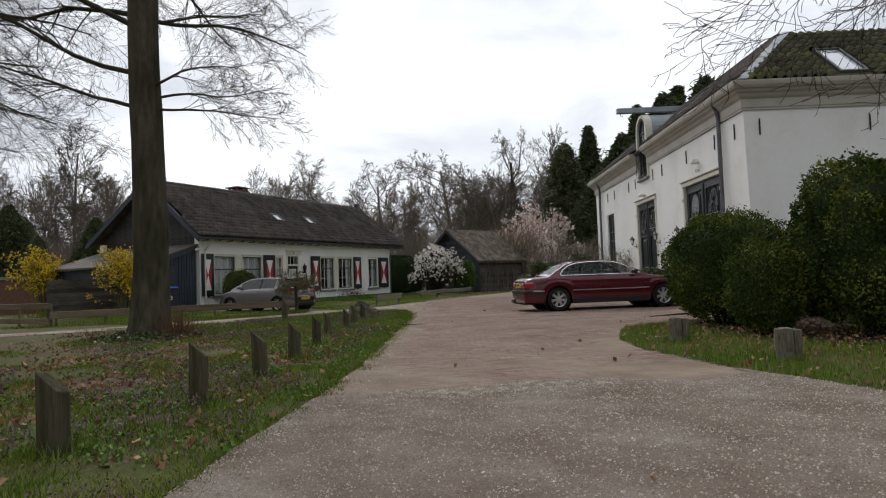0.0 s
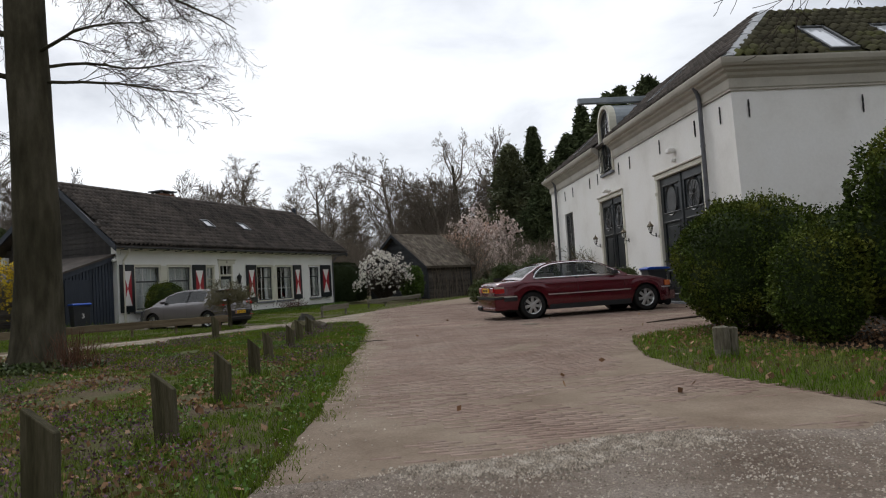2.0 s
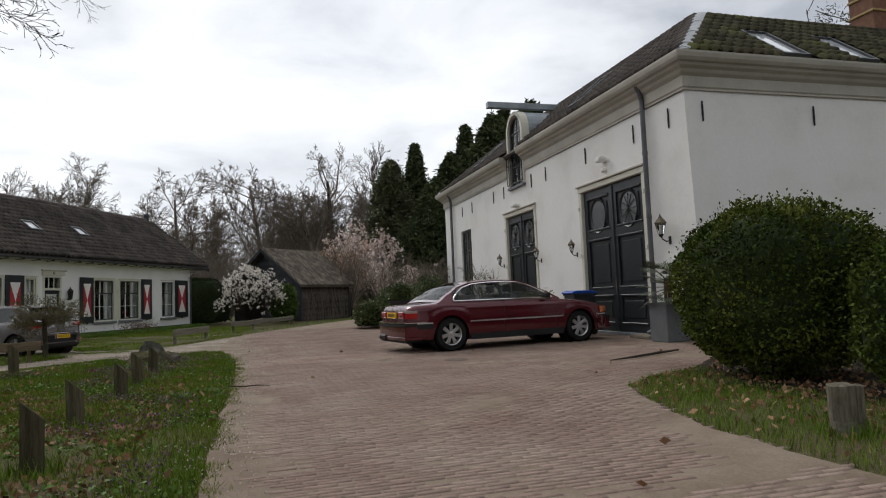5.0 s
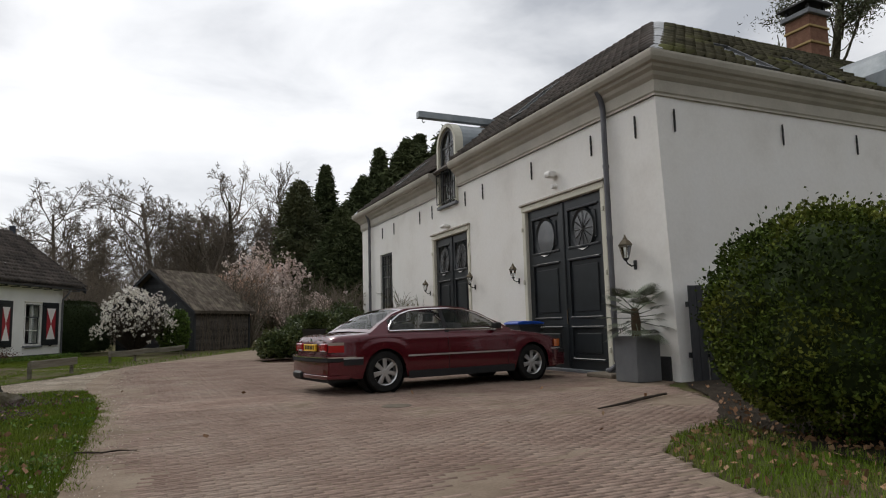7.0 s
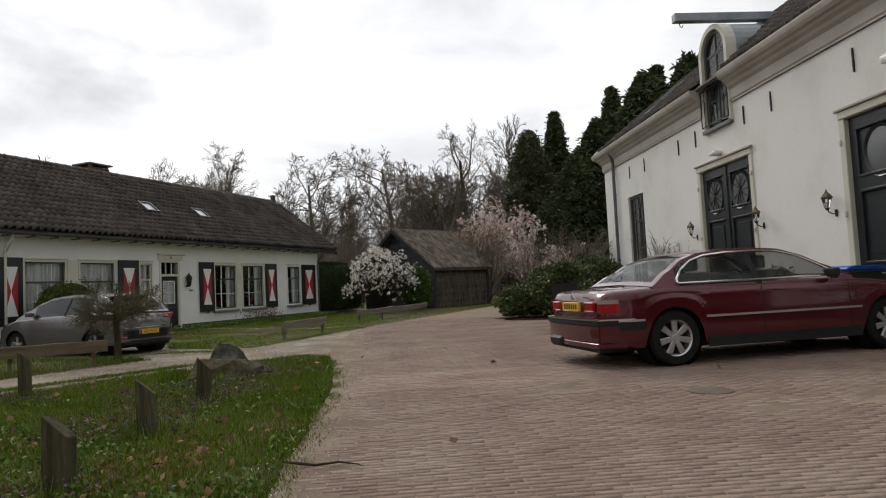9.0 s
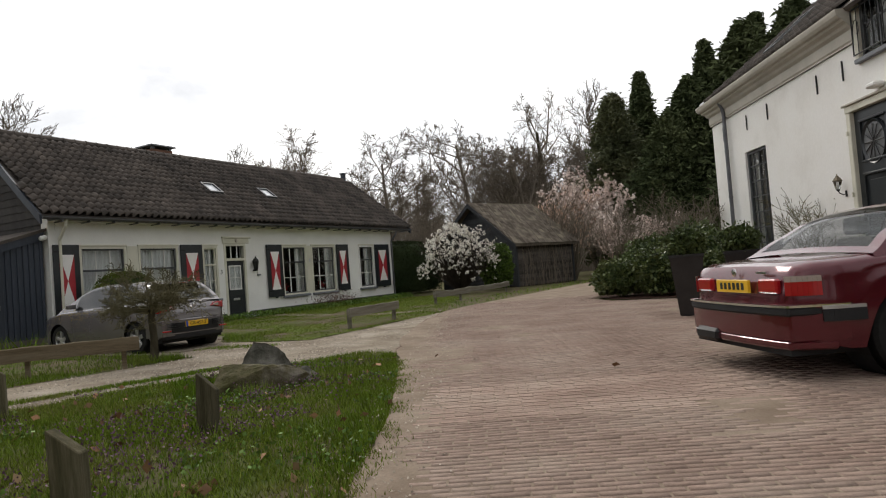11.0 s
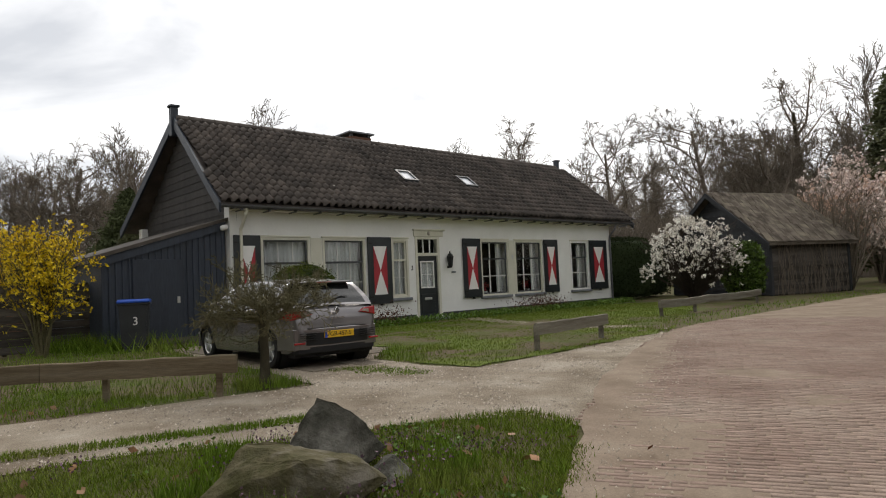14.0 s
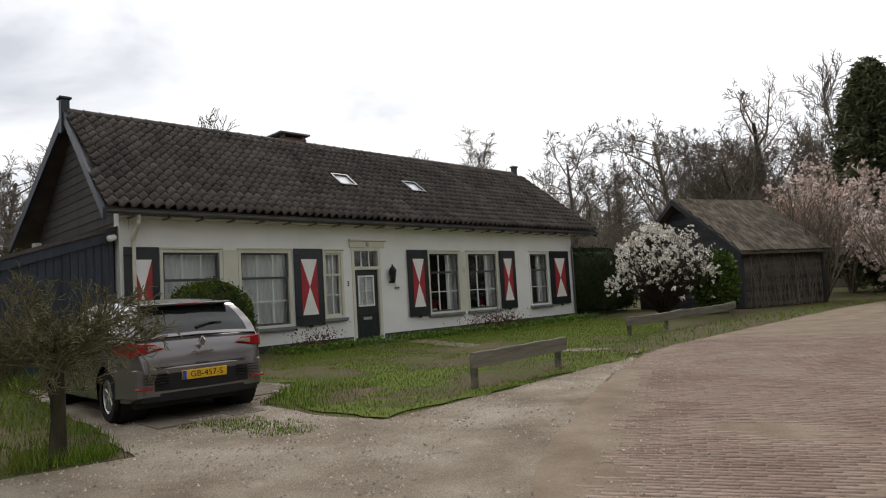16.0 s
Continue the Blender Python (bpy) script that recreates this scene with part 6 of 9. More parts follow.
# bare creeper on the shed wall
bm = bmesh.new()
r = random.Random(9)
for k in range(70):
    x = r.uniform(0.3, SL - 0.2)
    pts = [(x, -0.06, 0.0)]
    for q in range(7):
        x += r.gauss(0, 0.09)
        pts.append((x, -0.06 - r.uniform(0, 0.05), 0.33 * (q + 1) * r.uniform(0.9, 1.02)))
    tube(pts, [0.012 * (1 - 0.1 * q) for q in range(8)], 3, bm, caps=False)
part("creeper", bm, TWIG_FAR, shed, "leafless creeper stems on the wall")

# ---- posts, rails and stumps ----
def post_mesh(h, w):
    own = box(-w / 2, w / 2, -w / 2, w / 2, -0.05, h)
    for v in own.verts:
        if v.co.z > 0:
            v.co.z -= (v.co.x + w / 2) / w * 0.13 + (v.co.y + w / 2) / w * 0.02
    bmesh.ops.bevel(own, geom=own.edges[:], offset=0.006, segments=1, affect="EDGES")
    return own
pm_ = mesh_of("bollard", post_mesh(0.6, 0.14), POST_WOOD)
for i, (x, y) in enumerate(((-2.03, 1.22), (-1.76, 2.82), (-1.65, 4.26), (-1.72, 6.0), (-1.8, 7.85), (-1.95, 9.6), (-1.95, 11.6), (-2.0, 13.1), (-2.05, 14.8))):
    ob = tagged(piece("bollard", pm_, None, pose(x, y, (-0.06, -0.04, -0.06, -0.09, -0.1, -0.12, -0.14, -0.12, -0.13)[i], (i * 37 % 5) - 2, (i * 53 % 5) - 2, 8 + (i * 29 % 17) - 8)),
                "weathered square oak bollard with slanted top in the verge", "bollard", "oak bollards along the verge")
ob = tagged(piece("bollard", pm_, None, pose(-4.4, 15.8, -0.02, 1, -1, 30)), "weathered square oak bollard with slanted top in the verge", "bollard", "oak bollards along the verge")
def beam_fence(a, b, name, h=0.42, deep=0.17, posts=(0.06, 0.94), mat=OLD_WOOD, label="", sag=0.0, joints=(), wide=0.07):
    a, b = Vector((*a, 0)), Vector((*b, 0))
    L = (b - a).length
    m = Matrix.Translation(a) @ Matrix.Rotation(math.atan2(b.y - a.y, b.x - a.x), 4, "Z")
    d = thing(name, label, "fence", m)
    cuts = [0.0, *joints, 1.0]
    for i, (p, q) in enumerate(zip(cuts, cuts[1:])):
        own = bmesh.new()
        n = 10
        rows = []
        for k in range(n + 1):
            x = L * (p + (q - p) * k / n) + (0.004 if k == 0 else -0.004 if k == n else 0)
            dz = -sag * 4 * (k / n) * (1 - k / n) + 0.006 * math.sin(k * 2.1 + i)
            rows.append([(x, y, z + dz) for y, z in ((-wide / 2, h - deep), (wide / 2, h - deep), (wide / 2, h - 0.01), (wide / 2 - 0.01, h), (-wide / 2 + 0.01, h), (-wide / 2, h - 0.01), (-wide / 2, h - deep))])
        part("rail", loft_rows(rows), mat, d)
    for p in posts:
        part("post", box(L * p - 0.032, L * p + 0.032, -0.1 if mat == RAIL_WOOD else 0.0, -wide / 2 if mat == RAIL_WOOD else 0.08, -0.08, h - 0.03, 0.006) if wide < 0.1 else box(L * p - 0.05, L * p + 0.05, -0.06, 0.06, -0.08, h - deep, 0.006), mat, d)
    return d
beam_fence((-5.05, 19.58), (-11.5, 16.35), "rail_fence", 0.46, 0.2, (0.03, 0.2, 0.36, 0.6, 0.8, 0.98), RAIL_WOOD, "low brown plank rail on short posts along the drive", joints=(0.29, 0.62), wide=0.08)
d = beam_fence((-11.5, 16.35), (-19.5, 20.8), "rail_fence", 0.72, 0.17, (0.01, 0.2, 0.4, 0.6, 0.8, 0.99), RAIL_WOOD, "two-rail brown wooden fence beside the garden", wide=0.08)
part("lower_rail", box(0, 9.1, -0.04, 0.04, 0.1, 0.26, 0.01), RAIL_WOOD, d)
beam_fence((-2.72, 23.85), (-1.92, 25.95), "beam_rail", 0.44, 0.19, (0.03, 0.93), OLD_WOOD, "short grey weathered beam on two posts by the lawn")
beam_fence((-1.36, 31.4), (1.42, 38.3), "beam_rail", 0.44, 0.2, (0.02, 0.3, 0.97), OLD_WOOD, "long sagging grey weathered beam before the magnolia", sag=0.03, joints=(0.42,), wide=0.09)
def stump(x, y, h, r_, seed):
    bm = lathe([(r_ * 1.02, -0.08), (r_, h * 0.5), (r_ * 0.97, h), (r_ * 0.5, h + 0.012), (0.01, h + 0.014)], 14)
    for v in bm.verts:
        k = 1 + 0.09 * noise.noise((v.co.x * 30, v.co.y * 30, seed))
        v.co.x *= k
        v.co.y *= k
        v.co.z += 0.012 * noise.noise((v.co.x * 20, v.co.y * 20, seed + 4)) if v.co.z > h * 0.8 else 0
    return bm
PALE_TOP = surf("bleached_stump_top", [(0.08, 0.07, 0.05), (0.15, 0.135, 0.1), (0.22, 0.2, 0.165)], 9, 0.95, bump=0.8, bscale=40, stretch=(2, 2, 0.4))
for x, y, r_, s in ((3.62, 6.5, 0.11, 1), (4.08, 4.36, 0.12, 2)):
    d = thing("timber_bollard", "old split timber stump with bleached top in the grass", "bollard", Matrix.Translation((x, y, 0)), group="old timber stumps in the grass")
    for k, (off, q) in enumerate(((-0.045, 0.75), (0.085, 0.45))):
        m = Matrix.Translation((off, 0.01 * k, 0)) @ Matrix.Rotation(0.05 * (k - 0.5), 4, "Y")
        shaft = part("shaft", stump(0, 0, 0.33 - 0.02 * k, r_ * q, s + k), OLD_WOOD, d, m=m)
        part("bleached_top", stump(0, 0, 0.16, r_ * q * 1.03, s + k), PALE_TOP, shaft, m=Matrix.Translation((0, 0, 0.185 - 0.02 * k)))

# ---- boulders ----
def boulder(x, y, z, sx, sy, sz, seed, rot, mat, label):
    bm = bmesh.new()
    bmesh.ops.create_icosphere(bm, subdivisions=4, radius=1)
    r_ = random.Random(int(seed * 10))
    planes = [(Vector((r_.gauss(0, 1), r_.gauss(0, 1), r_.gauss(0.25, 0.7))).normalized(), r_.uniform(0.5, 0.82)) for _ in range(13)]
    for v in bm.verts:
        p = v.co.copy() * 1.25
        for n_, d_ in planes:
            over = p.dot(n_) - d_
            if over > 0:
                p -= n_ * over * 0.94
        p *= 1 + 0.07 * noise.noise(p * 2.6 + Vector((0, seed, 0))) + 0.045 * noise.noise(p * 7 + Vector((0, 0, seed))) + 0.02 * noise.noise(p * 17)
        v.co = Vector((p.x * sx * 1.3, p.y * sy * 1.3, max(p.z * sz * 1.3, -0.3 * sz)))
    return tagged(part("boulder", bm, mat, m=pose(x, y, z, 0, 0, rot)), label, "boulder", "boulders on the verge")
boulder(-2.3, 16.75, 0.06, 0.38, 0.25, 0.24, 3.1, 20, ROCK_MOSS, "low moss-grown boulder in the grass")
boulder(-2.42, 17.4, 0.1, 0.33, 0.25, 0.24, 7.7, -15, ROCK, "pointed grey boulder in the grass")
boulder(-1.95, 17.15, 0.03, 0.15, 0.11, 0.08, 5.2, 40, ROCK, "small pale stone in the grass")
boulder(-2.15, 16.35, 0.0, 0.14, 0.1, 0.07, 2.2, 10, ROCK, "small pale stone in the grass")

# ---- bins and pots ----
def wheelie_bin(m, label, number=None):
    d = thing("wheelie_bin", label, "bin", m)
    own = box(-0.29, 0.29, -0.27, 0.27, 0.1, 1.0)
    for v in own.verts:
        k = 0.82 + 0.18 * (v.co.z - 0.1) / 0.9
        v.co.x *= k
        v.co.y *= k
    bmesh.ops.bevel(own, geom=own.edges[:], offset=0.02, segments=2, affect="EDGES")
    part("body", own, BIN, d)
    part("rim", box(-0.31, 0.31, -0.29, 0.29, 0.96, 1.01, 0.012), BIN, d)
    part("lid", prism([(-0.32, 1.01), (0.34, 1.01), (0.34, 1.04), (0.2, 1.075), (-0.2, 1.085), (-0.32, 1.05)], -0.31, 0.31, "x", bevel=0.01), BLUE_LID, d, "blue lid")
    part("handle_bar", tube([(-0.24, 0.36, 0.98), (0.24, 0.36, 0.98)], 0.015, 7), BIN, d)
    for s in (-1, 1):
        part("handle_bracket", box(s * 0.2 - 0.02, s * 0.2 + 0.02, 0.27, 0.37, 0.95, 0.99), BIN, d)
        part("wheel", lathe([(0.1, -0.025), (0.1, 0.025)], 16, m=Matrix.Translation((s * 0.25, 0.22, 0.1)) @ Matrix.Rotation(radians(90), 4, "Y")), RUBBER, d)
    part("foot", box(-0.2, 0.2, -0.22, -0.12, 0.0, 0.11, 0.01), BIN, d)
    if number:
        text_mesh("bin_number", number, 0.24, WHITE, d, Matrix.Translation((0.03, -0.262, 0.62)) @ Matrix.Rotation(radians(90 - 3), 4, "X"), 0.003)
    return d
wheelie_bin(pose(-11.35, 24.0, 0.01, 0, 0, 42), "dark grey wheelie bin with blue lid, numbered three", "3")
wheelie_bin(pose(7.35, 17.6, 0.012, 0, 0, -90), "dark wheelie bin with blue lid by the coach door")
def square_pot(m, w0, w1, h, mat, label, name="planter"):
    d = thing(name, label, "planter", m)
    own = box(-w1, w1, -w1, w1, 0, h)
    for v in own.verts:
        k = (w0 + (w1 - w0) * v.co.z / h) / w1
        v.co.x *= k
        v.co.y *= k
    bmesh.ops.bevel(own, geom=own.edges[:], offset=0.012, segments=2, affect="EDGES")
    part("pot", own, mat, d)
    part("rim", ring_wall(2 * w1 + 0.02, 2 * w1 + 0.02, 0, 0.05, [(0.06, 2 * w1 - 0.04, 0.06, 2 * w1 - 0.04)]), mat, d, m=Matrix.Translation((-w1 - 0.01, w1 + 0.01, h - 0.02)) @ Matrix.Rotation(radians(90), 4, "X"))
    part("compost", box(-w1 + 0.05, w1 - 0.05, -w1 + 0.05, w1 - 0.05, h - 0.01, h + 0.012), SOIL, d)
    return d
POT_PALM = square_pot(pose(7.55, 14.2, 0.012, 0, 0, 4), 0.27, 0.27, 0.74, CONCRETE_POT, "square grey concrete planter beside the coach door")
POT_A = square_pot(pose(3.62, 21.35, 0.012, 0, 0, -18), 0.17, 0.27, 1.0, POT_BLACK, "tall tapered glossy black planter in the yard")
POT_B = square_pot(pose(4.75, 21.9, 0.012, 0, 0, -18), 0.17, 0.27, 1.0, POT_BLACK, "tall tapered glossy black planter in the yard")
POT_C = square_pot(pose(7.3, 19.6, 0.012, 0, 0, 0), 0.16, 0.22, 0.62, POT_BLACK, "dark pot by the house wall")
POT_D = square_pot(pose(7.3, 20.6, 0.012, 0, 0, 0), 0.16, 0.22, 0.62, POT_BLACK, "dark pot by the house wall")
mh = tagged(part("manhole_cover", lathe([(0.2, -0.002), (0.2, 0.004), (0.17, 0.008), (0.0101, 0.008)], 24, m=Matrix.Translation((2.86, 13.45, 0.0135))), SLAB), "small round drain cover set in the paving", "drain cover")
st = bmesh.new()
tube([(-0.72, 11.85, 0.03), (-0.62, 11.78, 0.035), (-0.5, 11.72, 0.03), (-0.36, 11.74, 0.035), (-0.24, 11.68, 0.03)], [0.006, 0.009, 0.008, 0.007, 0.004], 5, st)
tube([(-0.24, 11.68, 0.03), (-0.2, 11.6, 0.032)], [0.005, 0.002], 5, st)
tagged(part("stick", st, TWIG), "thin fallen twig on the road", "twig")
st = bmesh.new()
tube([(4.7, 11.6, 0.03), (5.2, 11.75, 0.04), (5.8, 12.05, 0.04), (6.3, 12.2, 0.05)], [0.008, 0.018, 0.022, 0.014], 6, st)
tagged(part("stick", st, TWIG), "bent fallen branch at the bush edge", "branch")

# ---- plants ----
def fast_mesh(name, verts, quads, material, smooth=False):
    """verts (n, 3); quads (m, 3 or 4) of indices."""
    verts, quads = np.asarray(verts, np.float32), np.asarray(quads, np.int32)
    me = bpy.data.meshes.new(name)
    me.vertices.add(len(verts))
    me.vertices.foreach_set("co", verts.ravel())
    k = quads.shape[1]
    me.loops.add(quads.size)
    me.loops.foreach_set("vertex_index", quads.ravel())
    me.polygons.add(len(quads))
    me.polygons.foreach_set("loop_start", np.arange(0, quads.size, k, dtype=np.int32))
    me.polygons.foreach_set("loop_total", np.full(len(quads), k, np.int32))
    for m in (material if isinstance(material, (list, tuple)) else (material,)):
        me.materials.append(m)
    me.update(calc_edges=True)
    if smooth:
        me.shade_smooth()
    return me


def leaf_mesh(name, pts, length, width, material, rng, up=0.0, normals=None, tilt=0.8):
    """Small folded diamond leaves at the points, turned at random or along given normals."""
    pts = np.asarray(pts, float)
    n = len(pts)
    u = rng.normal(size=(n, 3))
    if normals is not None:
        u = u * tilt + np.asarray(normals)
    u[:, 2] += up
    u /= np.linalg.norm(u, axis=1)[:, None] + 1e-9
    v = np.cross(u, rng.normal(size=(n, 3)))
    v /= np.linalg.norm(v, axis=1)[:, None] + 1e-9
    s = rng.uniform(0.7, 1.3, (n, 1))
    a, b = u * length * s, v * width * s
    verts = np.stack([pts - a * 0.5, pts + b * 0.5 + a * 0.05, pts + a * 0.5, pts - b * 0.5 + a * 0.05], 1).reshape(-1, 3)
    return fast_mesh(name, verts, np.arange(4 * n).reshape(n, 4), material)


def limb_mesh(name, limbs, material):
    """Tapered tubes; limbs: (points, radii, sides)."""
    V, Q, base = [], [], 0
    for pts, radii, sides in limbs:
        pts = np.asarray(pts, float)
        d = np.gradient(pts, axis=0)
        d /= np.linalg.norm(d, axis=1)[:, None] + 1e-9
        ref = np.where(np.abs(d[:, 2:3]) < 0.9, [[0, 0, 1.0]], [[1.0, 0, 0]])
        u = np.cross(d, ref)
        u /= np.linalg.norm(u, axis=1)[:, None] + 1e-9
        w = np.cross(d, u)
        ang = np.linspace(0, 2 * np.pi, sides, endpoint=False)
        ring = pts[:, None] + np.asarray(radii)[:, None, None] * (np.cos(ang)[None, :, None] * u[:, None] + np.sin(ang)[None, :, None] * w[:, None])
        V.append(ring.reshape(-1, 3))
        n = len(pts)
        i = base + np.arange(n - 1)[:, None] * sides
        k = np.arange(sides)[None]
        k2 = (k + 1) % sides
        Q.append(np.stack([i + k, i + k2, i + sides + k2, i + sides + k], -1).reshape(-1, 4))
        base += n * sides
    return fast_mesh(name, np.concatenate(V), np.concatenate(Q), material, True)


def grow(rng, start, way, length, radius, level, spec, out):
    n = spec["segs"][level]
    pts, d = [np.array(start, float)], np.array(way, float)
    d /= np.linalg.norm(d)
    for _ in range(n):
        d = d + rng.normal(size=3) * spec["kink"][level]
        d[2] += spec["lift"][level]
        d /= np.linalg.norm(d)
        pts.append(pts[-1] + d * length / n)
    pts = np.array(pts)
    tip = spec.get("tip", 0.35) if level < len(spec["kids"]) else 0.3
    radii = np.maximum(radius * np.linspace(1, tip, n + 1), spec.get("thin", 0.004))
    out.append((level, pts, radii))
    if level >= len(spec["kids"]):
        return
    k = spec["kids"][level]
    for i in range(k):
        t = spec["from"][level] + (1 - spec["from"][level]) * (i + rng.uniform(0.1, 0.9)) / k
        f = t * n
        a = min(int(f), n - 1)
        p = pts[a] + (pts[a + 1] - pts[a]) * (f - a)
        axis = pts[a + 1] - pts[a]
        axis /= np.linalg.norm(axis) + 1e-9
        side = np.cross(axis, rng.normal(size=3))
        side /= np.linalg.norm(side) + 1e-9
        sp = spec["spread"][level] * rng.uniform(0.75, 1.25)
        w = axis * math.cos(sp) + side * math.sin(sp)
        r = radii[a] * spec["thick"][level] * rng.uniform(0.8, 1.1)
        grow(rng, p, w, length * spec["ratio"][level] * rng.uniform(0.7, 1.2) * (1.15 - 0.5 * t), r, level + 1, spec, out)


def bare_tree(name, label, m, seed, spec, height, radius, bark, twig, split=1, category="tree", group="", way=(0, 0, 1), lens=None):
    rng = np.random.default_rng(seed)
    out = []
    grow(rng, (0, 0, -0.1), way, height, radius, 0, spec, out)
    t = thing(name, label, category, m, group)
    def sides(l, r):
        return 12 if l == 0 and radius > 0.2 else 6 if r > 0.05 else 4 if r > 0.02 else 3
    piece("trunk", limb_mesh("trunk", [(p, r, sides(l, r[0])) for l, p, r in out if l < split], bark), t)
    piece("crown", limb_mesh("crown", [(p, r, sides(l, r[0])) for l, p, r in out if l >= split], twig), t)
    return t


OAK = dict(segs=(7, 6, 5, 4, 3), kink=(0.05, 0.16, 0.22, 0.25, 0.25), lift=(0.02, 0.07, 0.05, 0.03, 0.02), kids=(12, 7, 6, 5), spread=(0.95, 0.75, 0.7, 0.7), ratio=(0.52, 0.52, 0.5, 0.48), thick=(0.5, 0.55, 0.5, 0.5), **{"from": (0.32, 0.25, 0.2, 0.2)}, thin=0.02)
SLIM = dict(segs=(7, 5, 4, 3), kink=(0.04, 0.12, 0.16, 0.2), lift=(0.03, 0.12, 0.08, 0.04), kids=(22, 8, 6), spread=(0.6, 0.55, 0.55), ratio=(0.36, 0.45, 0.5), thick=(0.35, 0.5, 0.5), **{"from": (0.25, 0.2, 0.2)}, thin=0.022)
BIRCH = dict(segs=(7, 5, 4, 3), kink=(0.04, 0.1, 0.16, 0.2), lift=(0.03, 0.05, -0.05, -0.08), kids=(24, 8, 7), spread=(0.6, 0.6, 0.6), ratio=(0.34, 0.45, 0.5), thick=(0.3, 0.5, 0.5), **{"from": (0.3, 0.2, 0.2)}, thin=0.018)
BUSHY = dict(segs=(4, 4, 3, 3), kink=(0.15, 0.2, 0.25, 0.25), lift=(0.08, 0.06, 0.04, 0.02), kids=(9, 7, 6), spread=(0.6, 0.7, 0.7), ratio=(0.75, 0.55, 0.5), thick=(0.6, 0.5, 0.5), **{"from": (0.1, 0.2, 0.2)}, thin=0.01)

# bare woods round the place, some 70 to 110 m off
protos = []
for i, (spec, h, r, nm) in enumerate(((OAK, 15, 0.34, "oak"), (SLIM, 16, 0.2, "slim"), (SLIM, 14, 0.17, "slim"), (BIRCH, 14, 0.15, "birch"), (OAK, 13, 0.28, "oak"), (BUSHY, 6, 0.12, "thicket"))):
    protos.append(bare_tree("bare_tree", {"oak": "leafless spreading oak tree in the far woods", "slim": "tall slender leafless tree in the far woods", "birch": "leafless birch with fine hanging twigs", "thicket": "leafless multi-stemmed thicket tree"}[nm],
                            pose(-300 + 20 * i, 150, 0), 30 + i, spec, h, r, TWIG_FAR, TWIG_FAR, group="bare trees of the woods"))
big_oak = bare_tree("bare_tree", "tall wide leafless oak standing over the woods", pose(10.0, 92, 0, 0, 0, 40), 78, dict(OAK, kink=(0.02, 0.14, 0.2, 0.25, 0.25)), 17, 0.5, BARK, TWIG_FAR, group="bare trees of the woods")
big_oak.scale = (1.05, 1.05, 1.04)
oak_b = copy_thing(protos[0], pose(0.7, 88, 0, 0, 0, 130))
oak_b.scale = (1.1, 1.1, 1.08)
birch = copy_thing(protos[3], pose(-17.5, 76, 0, 0, 0, 20))
birch.scale = (1.0, 1.0, 1.02)
rng = np.random.default_rng(5)
spots = []
while len(spots) < 330:
    b = rng.uniform(-82, 24) if len(spots) < 240 else rng.uniform(24, 278)
    rad = (rng.uniform(68, 112) if b < 12 else rng.uniform(88, 112)) if len(spots) < 240 else rng.uniform(42, 70)
    x, y = rad * math.sin(math.radians(b)), 8 + rad * math.cos(math.radians(b))
    if all((x - p) ** 2 + (y - q) ** 2 > 6 for p, q in spots):
        spots.append((x, y))
for i, (x, y) in enumerate(spots):
    k = (0, 1, 2, 1, 4, 2, 5, 1, 3, 5)[i % 10]
    s = rng.uniform(0.66, 1.0)
    ob = copy_thing(protos[k], pose(x, y, 0, rng.uniform(-3, 3), rng.uniform(-3, 3), rng.uniform(0, 360)))
    ob.scale = (s, s, s * rng.uniform(0.85, 1.1))
for i, p in enumerate(protos):
    p.matrix_basis = pose(-62 + 5 * i, 62 + 4 * i, 0, 0, 0, 60 * i)
# brown undergrowth of the woods
def undergrowth():
    r = np.random.default_rng(8)
    n = 110000
    b = np.radians(np.where(r.uniform(size=n) < 0.65, r.uniform(-85, 26, n), r.uniform(26, 275, n)))
    rad = np.where((b > np.radians(26)), r.uniform(45, 70, n), r.uniform(66, 104, n))
    base = np.stack([rad * np.sin(b), 8 + rad * np.cos(b), np.zeros(n)], 1)
    top = base + np.stack([r.normal(0, 0.7, n), r.normal(0, 0.7, n), r.uniform(1.0, 8.5, n) * (0.6 + 0.4 * np.sin(b * 23) ** 2)], 1)
    w = np.stack([np.cos(b), -np.sin(b), 0 * b], 1) * r.uniform(0.015, 0.045, n)[:, None]
    verts = np.stack([base - w, base + w, top], 1).reshape(-1, 3)
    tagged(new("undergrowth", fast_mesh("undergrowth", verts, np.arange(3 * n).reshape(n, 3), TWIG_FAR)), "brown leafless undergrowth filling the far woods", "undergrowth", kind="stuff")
    n = 70000
    b = np.radians(np.where(r.uniform(size=n) < 0.45, r.uniform(-85, 26, n), r.uniform(26, 275, n)))
    rad = np.where((b > np.radians(26)), r.uniform(45, 70, n), r.uniform(68, 100, n))
    hgt = 4.5 * (0.4 + 0.6 * np.abs(np.sin(b * 17 + 1)))
    pts = np.stack([rad * np.sin(b), 8 + rad * np.cos(b), hgt * r.uniform(0, 1, n) ** 1.4], 1)
    tagged(new("scrub", leaf_mesh("scrub", pts, 0.42, 0.12, surf("winter_scrub", [(0.085, 0.07, 0.048), (0.12, 0.1, 0.065), (0.1, 0.1, 0.045)], 0.2, 0.9, bump=0, island=0.35, coord="World"), r)), "low brown and olive winter scrub", "scrub", kind="stuff")
undergrowth()
